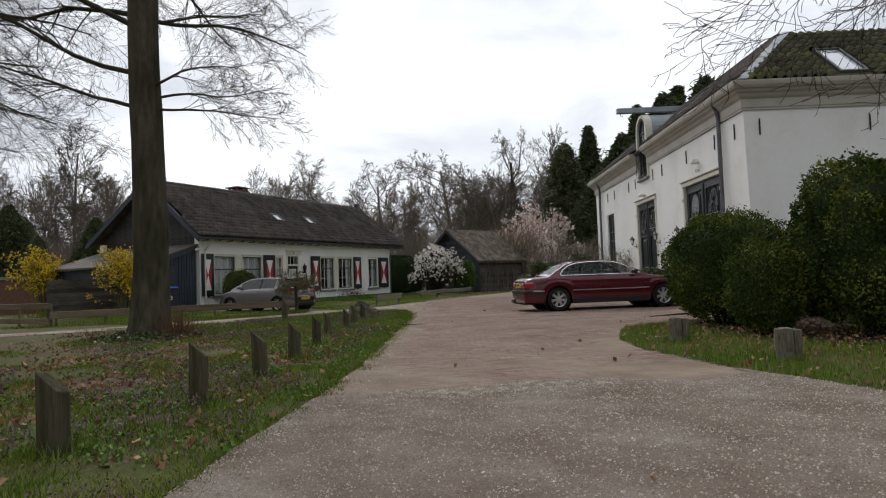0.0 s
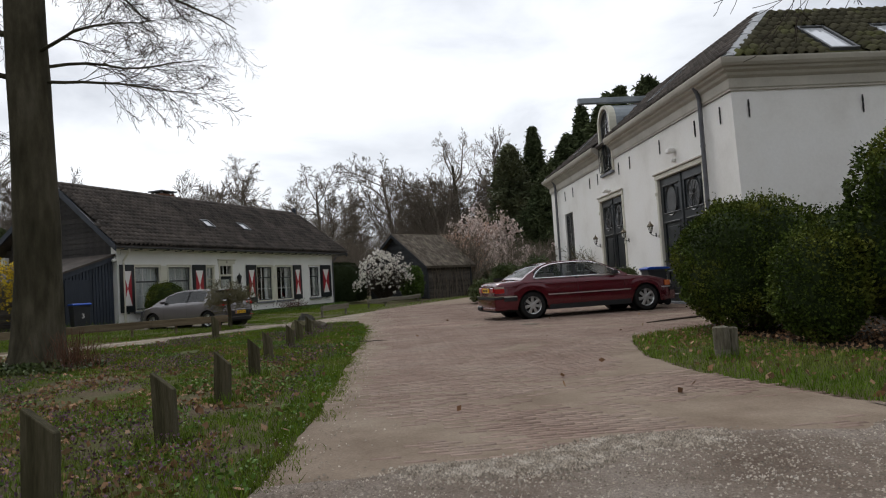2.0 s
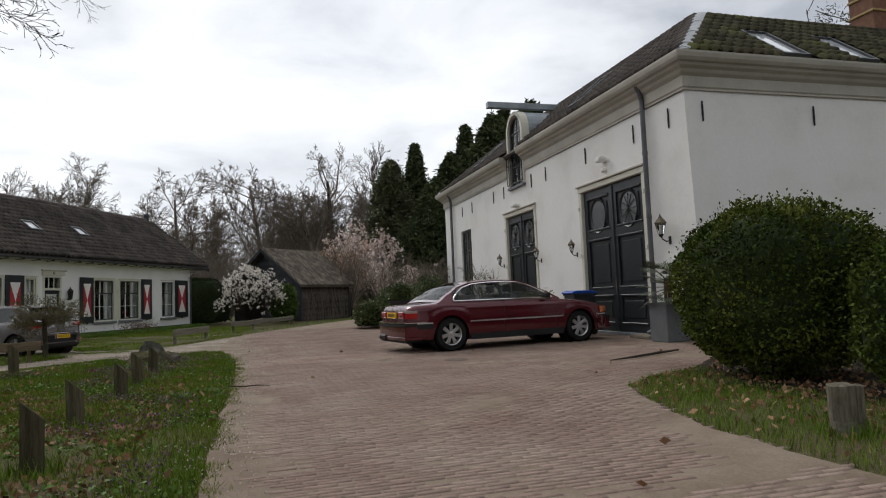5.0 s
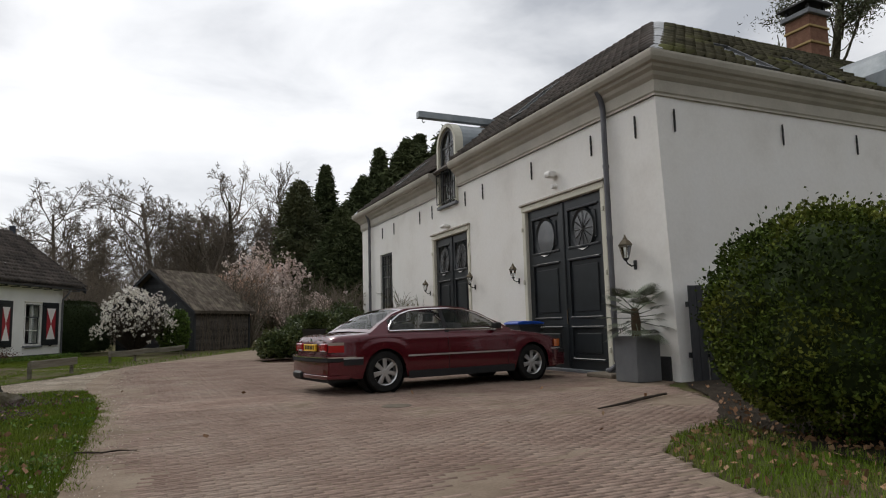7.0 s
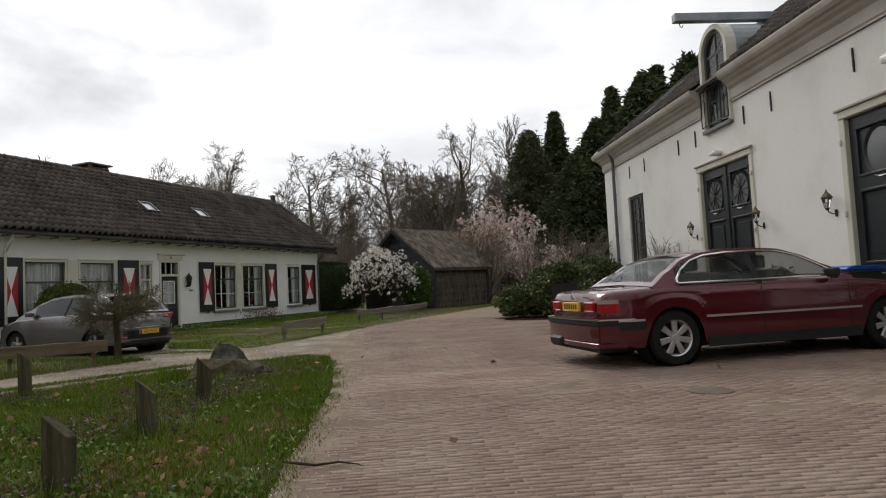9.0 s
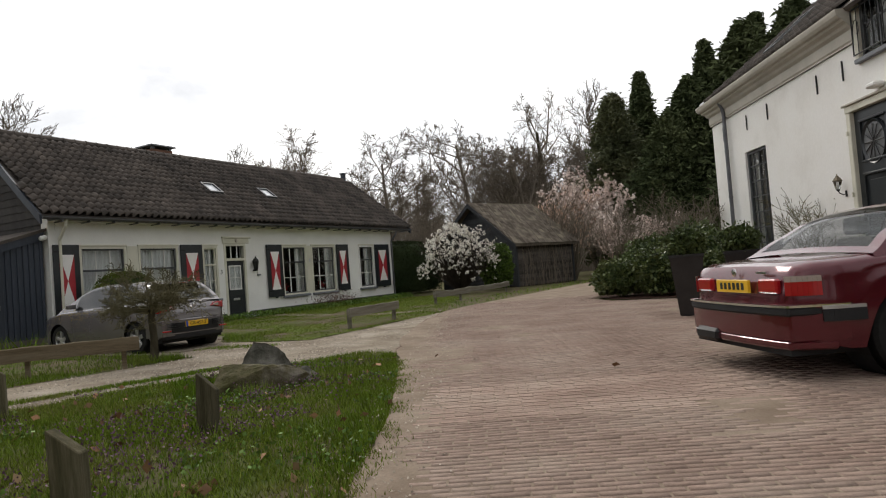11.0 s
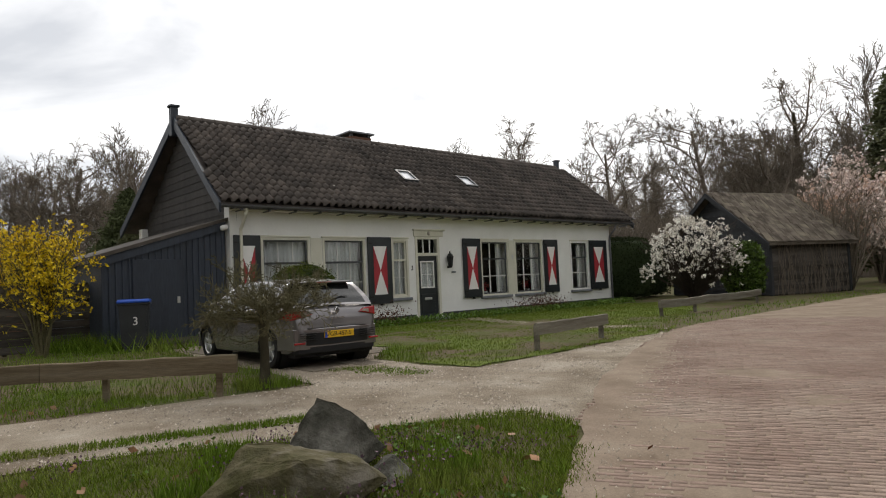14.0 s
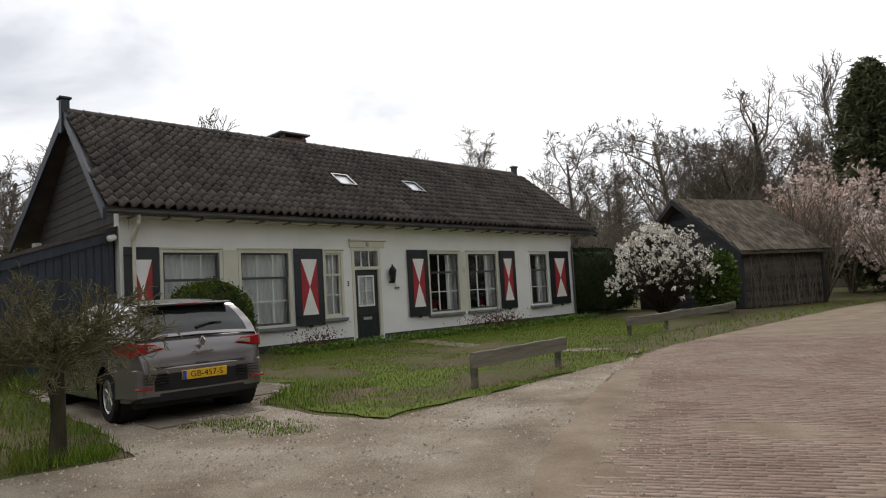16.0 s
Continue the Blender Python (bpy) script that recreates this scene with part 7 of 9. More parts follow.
def twig_haze():
    r = np.random.default_rng(18)
    n = 120000
    b = np.radians(r.uniform(-85, 26, n))
    rad = r.uniform(70, 106, n)
    roof = np.where(b > np.radians(-32), 10.5, 8.0) * (0.8 + 0.14 * np.sin(b * 31) + 0.1 * np.sin(b * 67 + 2))
    z = roof * r.uniform(0.12, 1.0, n) ** 0.8
    base = np.stack([rad * np.sin(b), 8 + rad * np.cos(b), z], 1)
    top = base + np.stack([r.normal(0, 0.55, n), r.normal(0, 0.55, n), r.uniform(0.5, 2.2, n)], 1)
    w = np.stack([np.cos(b), -np.sin(b), 0 * b], 1) * r.uniform(0.008, 0.022, n)[:, None]
    verts = np.stack([base - w, base + w, top], 1).reshape(-1, 3)
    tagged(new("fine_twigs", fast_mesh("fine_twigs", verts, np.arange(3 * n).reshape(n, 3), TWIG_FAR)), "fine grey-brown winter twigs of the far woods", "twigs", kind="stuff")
twig_haze()

# conifers
def conifer(name, label, m, seed, h, rad, mat, clumps=260, per=90, taper=1.0, size=0.3, droop=0.25, bottom=0.06):
    r = np.random.default_rng(seed)
    t = thing(name, label, "conifer", m, "dark evergreen trees")
    piece("trunk", limb_mesh("trunk", [(np.array([[0, 0, -0.1], [0, 0, h * 0.5], [0, 0, h * 0.97]]), [h * 0.02, h * 0.012, 0.02], 8)], BARK), t)
    P, N, limbs = [], [], []
    for k in range(clumps):
        f = bottom + (1 - bottom) * (k + r.uniform()) / clumps
        z = h * f
        reach = rad * (1 - f) ** taper * r.triangular(0.4, 0.8, 1.25) + 0.12
        a = r.uniform(0, 2 * np.pi)
        tipv = np.array([math.cos(a) * reach, math.sin(a) * reach, -droop * reach + r.normal(0, 0.1)])
        limbs.append((np.array([[0, 0, z], [0, 0, z] + tipv * 0.55 + [0, 0, 0.05 * reach], [0, 0, z] + tipv]), [0.03 + 0.01 * reach, 0.02, 0.008], 3))
        s = r.uniform(0.15, 1.0, per)[:, None] ** 0.7
        p = np.array([0, 0, z]) + tipv * s + r.normal(0, 1, (per, 3)) * np.array([0.3, 0.3, 0.3]) * (0.5 + reach * 0.12)
        P.append(p)
        N.append(np.tile(tipv / (np.linalg.norm(tipv) + 1e-6), (per, 1)))
    piece("branchwork", limb_mesh("branchwork", limbs, TWIG), t)
    piece("crown", leaf_mesh("crown", np.concatenate(P), size, size * 0.28, mat, r, normals=np.concatenate(N), tilt=0.7), t)
    return t
cA = conifer("conifer", "dense dark green yew-like conifer", pose(16.6, 58, 0), 1, 13.5, 6.4, CONIFER_LEAF, 900, 85, 0.75, 0.46, 0.1)
cB = conifer("conifer", "olive green pine with loose crown", pose(11.4, 60, 0), 2, 13.2, 4.4, PINE_LEAF, 420, 90, 0.62, 0.4, -0.05)
cC = conifer("conifer", "slim dark spruce with pointed top", pose(14.4, 63, 0), 3, 15.6, 4.6, CONIFER_LEAF, 480, 90, 1.0, 0.42, 0.25)
for i, (ob, x, y, s) in enumerate(((cA, 20.3, 57, 1.24), (cA, 24.5, 58, 1.36), (cC, 18.6, 60, 1.07), (cA, 14.0, 56, 0.78), (cA, 18, 48, 0.85), (cA, 23, 48, 1.05), (cB, 30, 66, 1.4), (cA, 29, 58, 1.4), (cA, -29, 40, 0.5), (cB, -32, 46, 0.5), (cA, -27, 47, 0.48), (cB, -24.5, 36, 0.33), (cA, 30, 48, 1.2), (cC, 22.5, 60, 1.18))):
    c = copy_thing(ob, pose(x, y, 0, 0, 0, 77 * i))
    c.scale = (s, s, s)
# umbrella pine behind the coach house
def high_pine(m, seed):
    r = np.random.default_rng(seed)
    t = thing("pine", "tall pine with open flat needle clumps", "pine tree", m)
    out = []
    spec = dict(segs=(7, 5, 4), kink=(0.06, 0.16, 0.2), lift=(0.03, 0.05, 0.05), kids=(17, 6), spread=(1.1, 0.7), ratio=(0.33, 0.5), thick=(0.35, 0.5), **{"from": (0.4, 0.3)}, thin=0.02)
    grow(r, (0, 0, 0), (0, 0, 1), 17, 0.36, 0, spec, out)
    piece("trunk", limb_mesh("trunk", [(p, q, 10 if l == 0 else 5) for l, p, q in out], BARK), t)
    tips = np.concatenate([p[1:] for l, p, q in out if l == 2])
    tips = tips[r.integers(0, len(tips), 420)]
    pts = np.repeat(tips, 46, 0) + r.normal(0, 1, (420 * 46, 3)) * [0.36, 0.36, 0.2]
    piece("crown", leaf_mesh("crown", pts, 0.2, 0.05, PINE_LEAF, r), t)
    return t
high_pine(pose(27.5, 24.5, 0, 0, 0, 30), 4)

# clipped bushes
def clipped_bush(name, label, m, rx, ry, rz, seed, mat, count, size=0.045, lumps=0.12, square=2.0, group="", floor=0.0, core=True):
    r = np.random.default_rng(seed)
    t = thing(name, label, "bush", m, group)
    def surface(d):
        k = (np.abs(d[:, 0]) ** square + np.abs(d[:, 1]) ** square + np.abs(d[:, 2]) ** square) ** (-1 / square)
        return k
    d = r.normal(size=(count, 3))
    d /= np.linalg.norm(d, axis=1)[:, None]
    k = surface(d)
    bump = np.array([noise.noise(Vector(x * 2.2) + Vector((seed, 0, 0))) + 0.5 * noise.noise(Vector(x * 5.5) + Vector((0, seed, 0))) for x in d])
    rad = k * (1 + lumps * bump) * (1 - np.abs(r.normal(0, 0.055, count)))
    p = d * rad[:, None] * [rx, ry, rz] + [0, 0, rz]
    low = p[:, 2] < floor + 0.04
    p = p[~low]
    d2 = d[~low]
    out = r.uniform(size=len(p)) < 0.07
    p[out] += d2[out] * r.uniform(0.03, 0.1, (int(out.sum()), 1)) + [0, 0, 0.02]
    if floor == 0.0:
        p[:, :2] *= (0.6 + 0.4 * np.clip(p[:, 2:3] / (0.55 * rz), 0, 1)) ** 0.8
        keep = (p[:, 2] > 0.16 * rz) | (r.uniform(size=len(p)) < 0.25)
        p, d2 = p[keep], d2[keep]
        limbs = []
        for q in range(9):
            a = 2.4 * q
            foot, top = np.array([0.12 * rx * math.cos(a), 0.12 * ry * math.sin(a), -0.02]), np.array([0.6 * rx * math.cos(a), 0.6 * ry * math.sin(a), 0.7 * rz])
            limbs.append((np.array([foot, (foot + top) / 2 + [0, 0, 0.05], top]), [0.03, 0.022, 0.012], 5))
        piece("stems", limb_mesh("stems", limbs, TWIG), t)
    piece("foliage", leaf_mesh("foliage", p, size, size * 0.62, mat, r, normals=d2 * 0.9, tilt=0.9, up=0.25), t)
    # Added solid core: blocks light, its dark colour stands for inner shade
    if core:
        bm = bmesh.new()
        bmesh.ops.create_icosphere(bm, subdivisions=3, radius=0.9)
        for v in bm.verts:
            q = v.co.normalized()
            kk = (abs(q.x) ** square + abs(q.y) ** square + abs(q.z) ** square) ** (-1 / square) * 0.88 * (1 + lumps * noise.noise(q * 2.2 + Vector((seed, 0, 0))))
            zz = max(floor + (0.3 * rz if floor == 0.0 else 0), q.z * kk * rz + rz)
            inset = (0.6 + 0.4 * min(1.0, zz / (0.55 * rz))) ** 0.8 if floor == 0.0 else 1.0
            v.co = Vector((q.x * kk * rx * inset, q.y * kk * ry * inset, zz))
        part("inner_growth", bm, YEW_LEAF_AND_SHADE, t)
    return t
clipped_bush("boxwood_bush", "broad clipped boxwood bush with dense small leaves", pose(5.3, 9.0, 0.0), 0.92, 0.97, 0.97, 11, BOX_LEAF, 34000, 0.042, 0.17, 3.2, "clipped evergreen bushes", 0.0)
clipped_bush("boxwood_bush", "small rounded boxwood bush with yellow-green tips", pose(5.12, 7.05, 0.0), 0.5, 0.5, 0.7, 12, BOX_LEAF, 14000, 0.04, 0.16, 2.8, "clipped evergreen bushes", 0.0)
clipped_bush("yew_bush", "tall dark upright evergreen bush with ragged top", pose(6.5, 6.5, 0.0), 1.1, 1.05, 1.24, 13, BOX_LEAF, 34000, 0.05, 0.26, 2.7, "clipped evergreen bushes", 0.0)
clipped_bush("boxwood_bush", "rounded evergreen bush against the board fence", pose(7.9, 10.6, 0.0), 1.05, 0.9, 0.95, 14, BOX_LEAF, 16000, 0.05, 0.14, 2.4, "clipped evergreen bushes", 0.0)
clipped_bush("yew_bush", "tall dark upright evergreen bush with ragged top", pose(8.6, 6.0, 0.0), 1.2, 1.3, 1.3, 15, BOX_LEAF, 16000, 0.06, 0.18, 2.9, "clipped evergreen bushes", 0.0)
C = cot.matrix_basis
clipped_bush("boxwood_bush", "rounded clipped bush below the cottage window", C @ pose(1.75, -0.75, 0.0), 0.95, 0.5, 0.87, 16, BOX_LEAF, 9000, 0.055, 0.08, 2.4, "", 0.05)
clipped_bush("yew_hedge", "tall dark clipped yew hedge at the cottage end", C @ pose(19.0, 1.2, 0.0), 1.75, 0.7, 1.38, 17, YEW_LEAF_AND_SHADE, 16000, 0.07, 0.05, 8.0, "", 0.05)
clipped_bush("yew_hedge", "tall dark clipped yew hedge at the cottage end", C @ pose(22.0, 1.9, 0.0), 1.5, 0.7, 1.25, 18, YEW_LEAF_AND_SHADE, 8000, 0.08, 0.05, 8.0, "", 0.05)
clipped_bush("laurel_bush", "fresh green bush beside the shed", pose(1.05, 40.9, 0.0), 0.75, 0.7, 1.1, 19, LAUREL_LEAF, 5000, 0.12, 0.2, 2.2, "", 0.05)
clipped_bush("beech_hedge", "clipped brown-green hedge behind the planting bed", pose(12.0, 47.0, 0.0, 0, 0, 40), 6.0, 0.7, 0.9, 20, RHODO_LEAF, 9000, 0.13, 0.06, 8.0, "", 0.05)
for i, (x, y, rx, ry, rz) in enumerate(((3.95, 28.0, 0.75, 0.8, 0.5), (4.9, 27.2, 0.8, 0.7, 0.62), (5.2, 29.4, 0.9, 0.9, 0.8), (6.4, 28.2, 0.9, 0.8, 0.75), (6.9, 30.5, 1.0, 1.1, 0.95), (6.0, 26.7, 0.6, 0.5, 0.5))):
    clipped_bush("rhododendron", "loose green rhododendron with long leaves in the mulch bed", pose(x, y, 0.02), rx, ry, rz, 30 + i, RHODO_LEAF, 3600, 0.1, 0.3, 2.0, "rhododendrons in the mulch bed", 0.04)
for pot, h in ((POT_A, 1.0), (POT_B, 1.0), (POT_C, 0.62), (POT_D, 0.62)):
    clipped_bush("pot_shrub", "compact glossy evergreen shrub in a pot", pot.matrix_basis @ Matrix.Translation((0, 0, h - 0.02)), 0.33 if h > 0.7 else 0.27, 0.33 if h > 0.7 else 0.27, 0.24, int(h * 40) + int(pot.location.y * 7), RHODO_LEAF, 2600, 0.06, 0.25, 2.1, "shrubs in pots", 0.02)

# flowering shrubs
def blossom_shrub(name, label, m, seed, stems, height, spread, wood, blossom, count, size, spec_kids=(7, 6), lean=0.5, jitter=0.07, category="shrub", cup=1.0, group=""):
    r = np.random.default_rng(seed)
    t = thing(name, label, category, m, group)
    spec = dict(segs=(5, 4, 3), kink=(0.1, 0.16, 0.2), lift=(0.04, 0.04, 0.03), kids=spec_kids, spread=(0.55, 0.6), ratio=(0.5, 0.5), thick=(0.6, 0.6), **{"from": (0.3, 0.2)}, thin=0.006)
    out = []
    for k in range(stems):
        a = 2 * np.pi * (k + r.uniform(-0.3, 0.3)) / stems
        q = r.uniform(0.15, 1.0) * lean
        grow(r, (0.08 * math.cos(a), 0.08 * math.sin(a), 0), (math.cos(a) * q * spread, math.sin(a) * q * spread, 1.0), height * r.uniform(0.75, 1.05), 0.012 * height, 0, spec, out)
    piece("branchwork", limb_mesh("branchwork", [(p, q, 4 if l == 0 else 3) for l, p, q in out], wood), t)
    tips = np.concatenate([p[1:] for l, p, q in out if l >= 1] + [p[3:] for l, p, q in out if l == 0])
    sel = tips[r.integers(0, len(tips), count)] + r.normal(0, jitter, (count, 3))
    petals = np.repeat(sel, 4, 0) + r.normal(0, size * 0.3, (count * 4, 3))
    piece("blossom", leaf_mesh("blossom", petals, size, size * 0.6 * cup, blossom, r, up=0.5), t)
    return t
def dome_magnolia(m, seed, rx, h, count):
    t = blossom_shrub("magnolia", "rounded star magnolia full of white blossom", m, seed, 15, h * 0.8, 1.0, TWIG, MAG_WHITE, 250, 0.11, lean=0.8, jitter=0.05, group="magnolias in bloom")
    r = np.random.default_rng(seed + 1)
    d = r.normal(size=(count, 3))
    d[:, 2] = np.abs(d[:, 2]) * 1.1 - 0.15
    d /= np.linalg.norm(d, axis=1)[:, None]
    lump = np.array([noise.noise(Vector(x * 2.6) + Vector((seed, 0, 0))) for x in d])
    k = 0.86 + 0.32 * lump - np.abs(r.normal(0, 0.13, count))
    p = d * k[:, None] * [rx, rx, h * 0.62] + [0, 0, h * 0.4]
    keep = r.uniform(size=count) < np.clip(0.6 + 1.6 * lump, 0.1, 1)
    p = p[keep & (p[:, 2] > 0.12)]
    petals = np.repeat(p, 5, 0) + r.normal(0, 0.035, (len(p) * 5, 3))
    piece("blossom", leaf_mesh("blossom", petals, 0.11, 0.06, MAG_WHITE, r, up=0.4), t)
    twig_p = d * (k * 0.85)[:, None] * [rx, rx, h * 0.62] + [0, 0, h * 0.4]
    limbs = [(np.array([[0.1 * q[0], 0.1 * q[1], 0.15], q * [0.55, 0.55, 0.5] + [0, 0, 0.1], q]), [0.018, 0.01, 0.004], 3) for q in twig_p[:420]]
    piece("branchwork", limb_mesh("branchwork", limbs, TWIG), t)
dome_magnolia(pose(-0.7, 40.0, 0), 41, 1.95, 3.2, 1100)
blossom_shrub("magnolia", "tall pink magnolia in bloom behind the shed", pose(6.2, 57, 0), 42, 12, 5.2, 1.2, TWIG_FAR, MAG_PINK, 2000, 0.2, lean=0.8, jitter=0.16, group="magnolias in bloom")
blossom_shrub("magnolia", "tall pink magnolia in bloom behind the shed", pose(8.8, 57, 0), 43, 12, 6.0, 1.0, TWIG_FAR, MAG_PALE, 1900, 0.2, lean=0.7, jitter=0.16, group="magnolias in bloom")
blossom_shrub("magnolia", "low spreading pale pink magnolia", pose(9.6, 51, 0), 44, 9, 3.4, 1.4, TWIG, MAG_PALE, 1400, 0.18, lean=1.0, jitter=0.08, group="magnolias in bloom")
blossom_shrub("forsythia", "bright yellow forsythia in full flower", pose(-12.65, 22.9, 0), 45, 20, 2.2, 0.5, TWIG_OLIVE, FORSY, 2300, 0.062, lean=0.5, jitter=0.03, group="forsythias")
blossom_shrub("forsythia", "bright yellow forsythia in full flower", pose(-18.2, 26.6, 0), 46, 20, 2.4, 0.6, TWIG_OLIVE, FORSY, 2200, 0.07, lean=0.5, jitter=0.03, group="forsythias")
for i, (x, y, h) in enumerate(((7.5, 43.0, 3.2), (9.5, 41, 2.6), (7.4, 31.6, 2.6), (5.6, 47.2, 4.2), (4.8, 49.5, 5.0), (-3.5, 50, 4.0))):
    blossom_shrub("bare_shrub", "leafless brown twiggy shrub", pose(x, y, 0), 60 + i, 14, h, 0.9, TWIG_FAR, TWIG_OLIVE, 200, 0.05, lean=0.6, group="leafless shrubs")
blossom_shrub("bare_shrub", "thin leafless climbing shrub against the wall", pose(7.55, 24.9, 0), 70, 8, 1.9, 0.5, TWIG_OLIVE, TWIG_OLIVE, 150, 0.03, lean=0.4, group="leafless shrubs")

# round-headed small tree on the drive's edge
def mop_tree(m, seed):
    r = np.random.default_rng(seed)
    t = thing("small_tree", "small leafless mop-headed tree with dense olive twigs", "tree", m)
    piece("trunk", limb_mesh("trunk", [(np.array([[0, 0, -0.05], [0.02, 0, 0.35], [-0.01, 0.02, 0.7], [0, 0, 0.95]]), [0.075, 0.055, 0.055, 0.06], 10)], BARK), t)
    out = []
    spec = dict(segs=(4, 4, 3, 2), kink=(0.2, 0.25, 0.28, 0.3), lift=(0.03, 0.03, 0.02, 0.0), kids=(7, 5, 3), spread=(0.6, 0.7, 0.7), ratio=(0.62, 0.55, 0.5), thick=(0.55, 0.6, 0.6), **{"from": (0.25, 0.2, 0.2)}, thin=0.004)
    for k in range(27):
        a = 2 * np.pi * k / 27 + r.normal(0, 0.1)
        e = r.uniform(-0.1, 0.8)
        grow(r, (0, 0, 0.72 + 0.25 * r.uniform()), (math.cos(a), math.sin(a), e), r.uniform(0.5, 0.76), 0.018, 0, spec, out)
    pts = [(l, np.stack([p[:, 0], p[:, 1], np.clip(p[:, 2], 0.5, 1.72)], 1), q) for l, p, q in out]
    piece("crown", limb_mesh("crown", [(p, q, 3) for l, p, q in pts], TWIG_OLIVE), t)
    return t
mop_tree(pose(-5.13, 20.15, 0.0), 21)

# great beech on the verge, with long drooping limbs
def great_tree(m, seed, h, rad, limb_list, label, visible_trunk=True):
    r = np.random.default_rng(seed)
    t = thing("great_tree", label, "tree", m)
    bm = bmesh.new()
    zs = [-0.1, 0.0, 0.12, 0.3, 0.6, 1.0, 1.6, 2.4, 3.2, 4.0, 4.8, 5.6, 6.4, 7.4, 8.6, 10.0, h]
    S = 36
    rows = []
    for z in zs:
        f = rad * (1 - 0.022 * z) * (1 + 0.42 * math.exp(-max(z, 0) / 0.22) + 0.1 * math.exp(-max(z, 0) / 0.9))
        row = []
        for k in range(S):
            a = 2 * math.pi * k / S
            lump = 1 + 0.06 * noise.noise((math.cos(a) * 1.4, math.sin(a) * 1.4, z * 0.8 + seed)) + 0.05 * noise.noise((math.cos(a) * 3, math.sin(a) * 3, z * 2.2)) + 0.1 * math.sin(a * 5 + seed) * math.exp(-max(z, 0) / 0.25)
            row.append(bm.verts.new((f * lump * math.cos(a) + 0.05 * math.sin(z * 0.7), f * lump * math.sin(a), z)))
        rows.append(row)
    for a, b in zip(rows, rows[1:]):
        for k in range(S):
            bm.faces.new((a[k], a[(k + 1) % S], b[(k + 1) % S], b[k]))
    part("trunk", bm, BARK, t, smooth=True)
    out = []
    spec = dict(segs=(9, 6, 5, 3), kink=(0.09, 0.15, 0.2, 0.22), lift=(-0.015, -0.03, -0.03, -0.01), kids=(16, 8, 4), spread=(0.5, 0.55, 0.6), ratio=(0.4, 0.5, 0.42), thick=(0.42, 0.5, 0.6), **{"from": (0.15, 0.15, 0.15)}, thin=0.0035, tip=0.2)
    for (a, z, e, L, rr) in limb_list:
        a = math.radians(a)
        grow(r, (0.8 * rad * math.cos(a), 0.8 * rad * math.sin(a), z), (math.cos(a), math.sin(a), e), L, rr, 0, spec, out)
    piece("branchwork", limb_mesh("branchwork", [(p, q, 6) for l, p, q in out if l == 0], BARK), t)
    piece("twig_growth", limb_mesh("twig_growth", [(p, q, 4 if q[0] > 0.012 else 3) for l, p, q in out if l > 0], TWIG), t)
    return t
great_tree(pose(-5.9, 10.75, 0), 3, 12, 0.36,
           [(-25, 5.3, 0.14, 2.9, 0.032), (-5, 4.8, 0.04, 2.6, 0.03), (20, 5.1, 0.12, 2.6, 0.03), (15, 6.7, 0.12, 2.7, 0.036), (-10, 7.6, 0.0, 2.8, 0.036),
            (170, 4.9, 0.35, 4.6, 0.05), (195, 5.6, 0.25, 5.0, 0.055), (215, 6.6, 0.3, 5.5, 0.06), (160, 6.9, 0.3, 5.5, 0.06), (240, 7.8, 0.1, 5.0, 0.06), (130, 7.5, 0.3, 4.6, 0.06), (90, 8.0, 0.4, 4.5, 0.06), (60, 6.8, 0.3, 4.5, 0.05)],
           "great smooth-barked tree with drooping bare branches on the verge")
great_tree(pose(-14.5, 8.5, 0), 6, 12, 0.3, [(30, 5.6, 0.2, 6.5, 0.07), (48, 6.4, 0.1, 7.0, 0.07), (12, 6.2, 0.1, 6.5, 0.07), (65, 6.0, 0.15, 6.5, 0.06), (35, 7.8, -0.1, 7.5, 0.075), (55, 8.2, -0.15, 7.5, 0.07), (85, 6.8, 0.1, 6.0, 0.06), (22, 8.8, -0.2, 7.5, 0.075), (42, 5.0, 0.1, 6.0, 0.055)],
           "bare tree with long hanging branches beyond the verge")
great_tree(pose(9.2, 0.8, 0), 9, 11, 0.26, [(150, 4.2, 0.02, 6.0, 0.04), (135, 4.6, -0.02, 5.8, 0.04), (120, 3.9, 0.02, 5.4, 0.036), (162, 4.6, 0.0, 5.8, 0.04), (142, 5.2, -0.06, 6.4, 0.045), (110, 4.9, -0.05, 6.0, 0.04), (128, 5.6, -0.1, 6.4, 0.045)],
           "bare tree with fine drooping twigs beside the bushes")
# red-brown suckers at the tree's foot, ivy
def suckers(m, seed, n, h, spread, mat, name, label):
    r = np.random.default_rng(seed)
    L = []
    for k in range(n):
        a, q = r.uniform(0, 2 * np.pi), r.uniform(0, spread)
        b = np.array([q * math.cos(a) * 1.4, q * math.sin(a), -0.02])
        tip = b + [r.normal(0, 0.16), r.normal(0, 0.12), h * r.uniform(0.5, 1.1)]
        L.append((np.array([b, (b + tip) / 2 + r.normal(0, 0.03, 3), tip]), [0.005, 0.004, 0.002], 3))
    return tagged(piece(name, limb_mesh(name, L, mat), None, m), label, "shoots", kind="stuff")
suckers(pose(-5.15, 10.35, 0.02), 2, 170, 0.6, 0.34, STEM_RED, "tree_shoots", "thin red-brown shoots at the tree foot")
suckers(pose(-6.7, 10.3, 0.02), 3, 60, 0.3, 0.4, STEM_RED, "tree_shoots", "thin red-brown shoots at the tree foot")
r = np.random.default_rng(12)
n = 2600
a = r.uniform(0, 2 * np.pi, n)
q = 0.4 + np.abs(r.normal(0, 0.28, n))
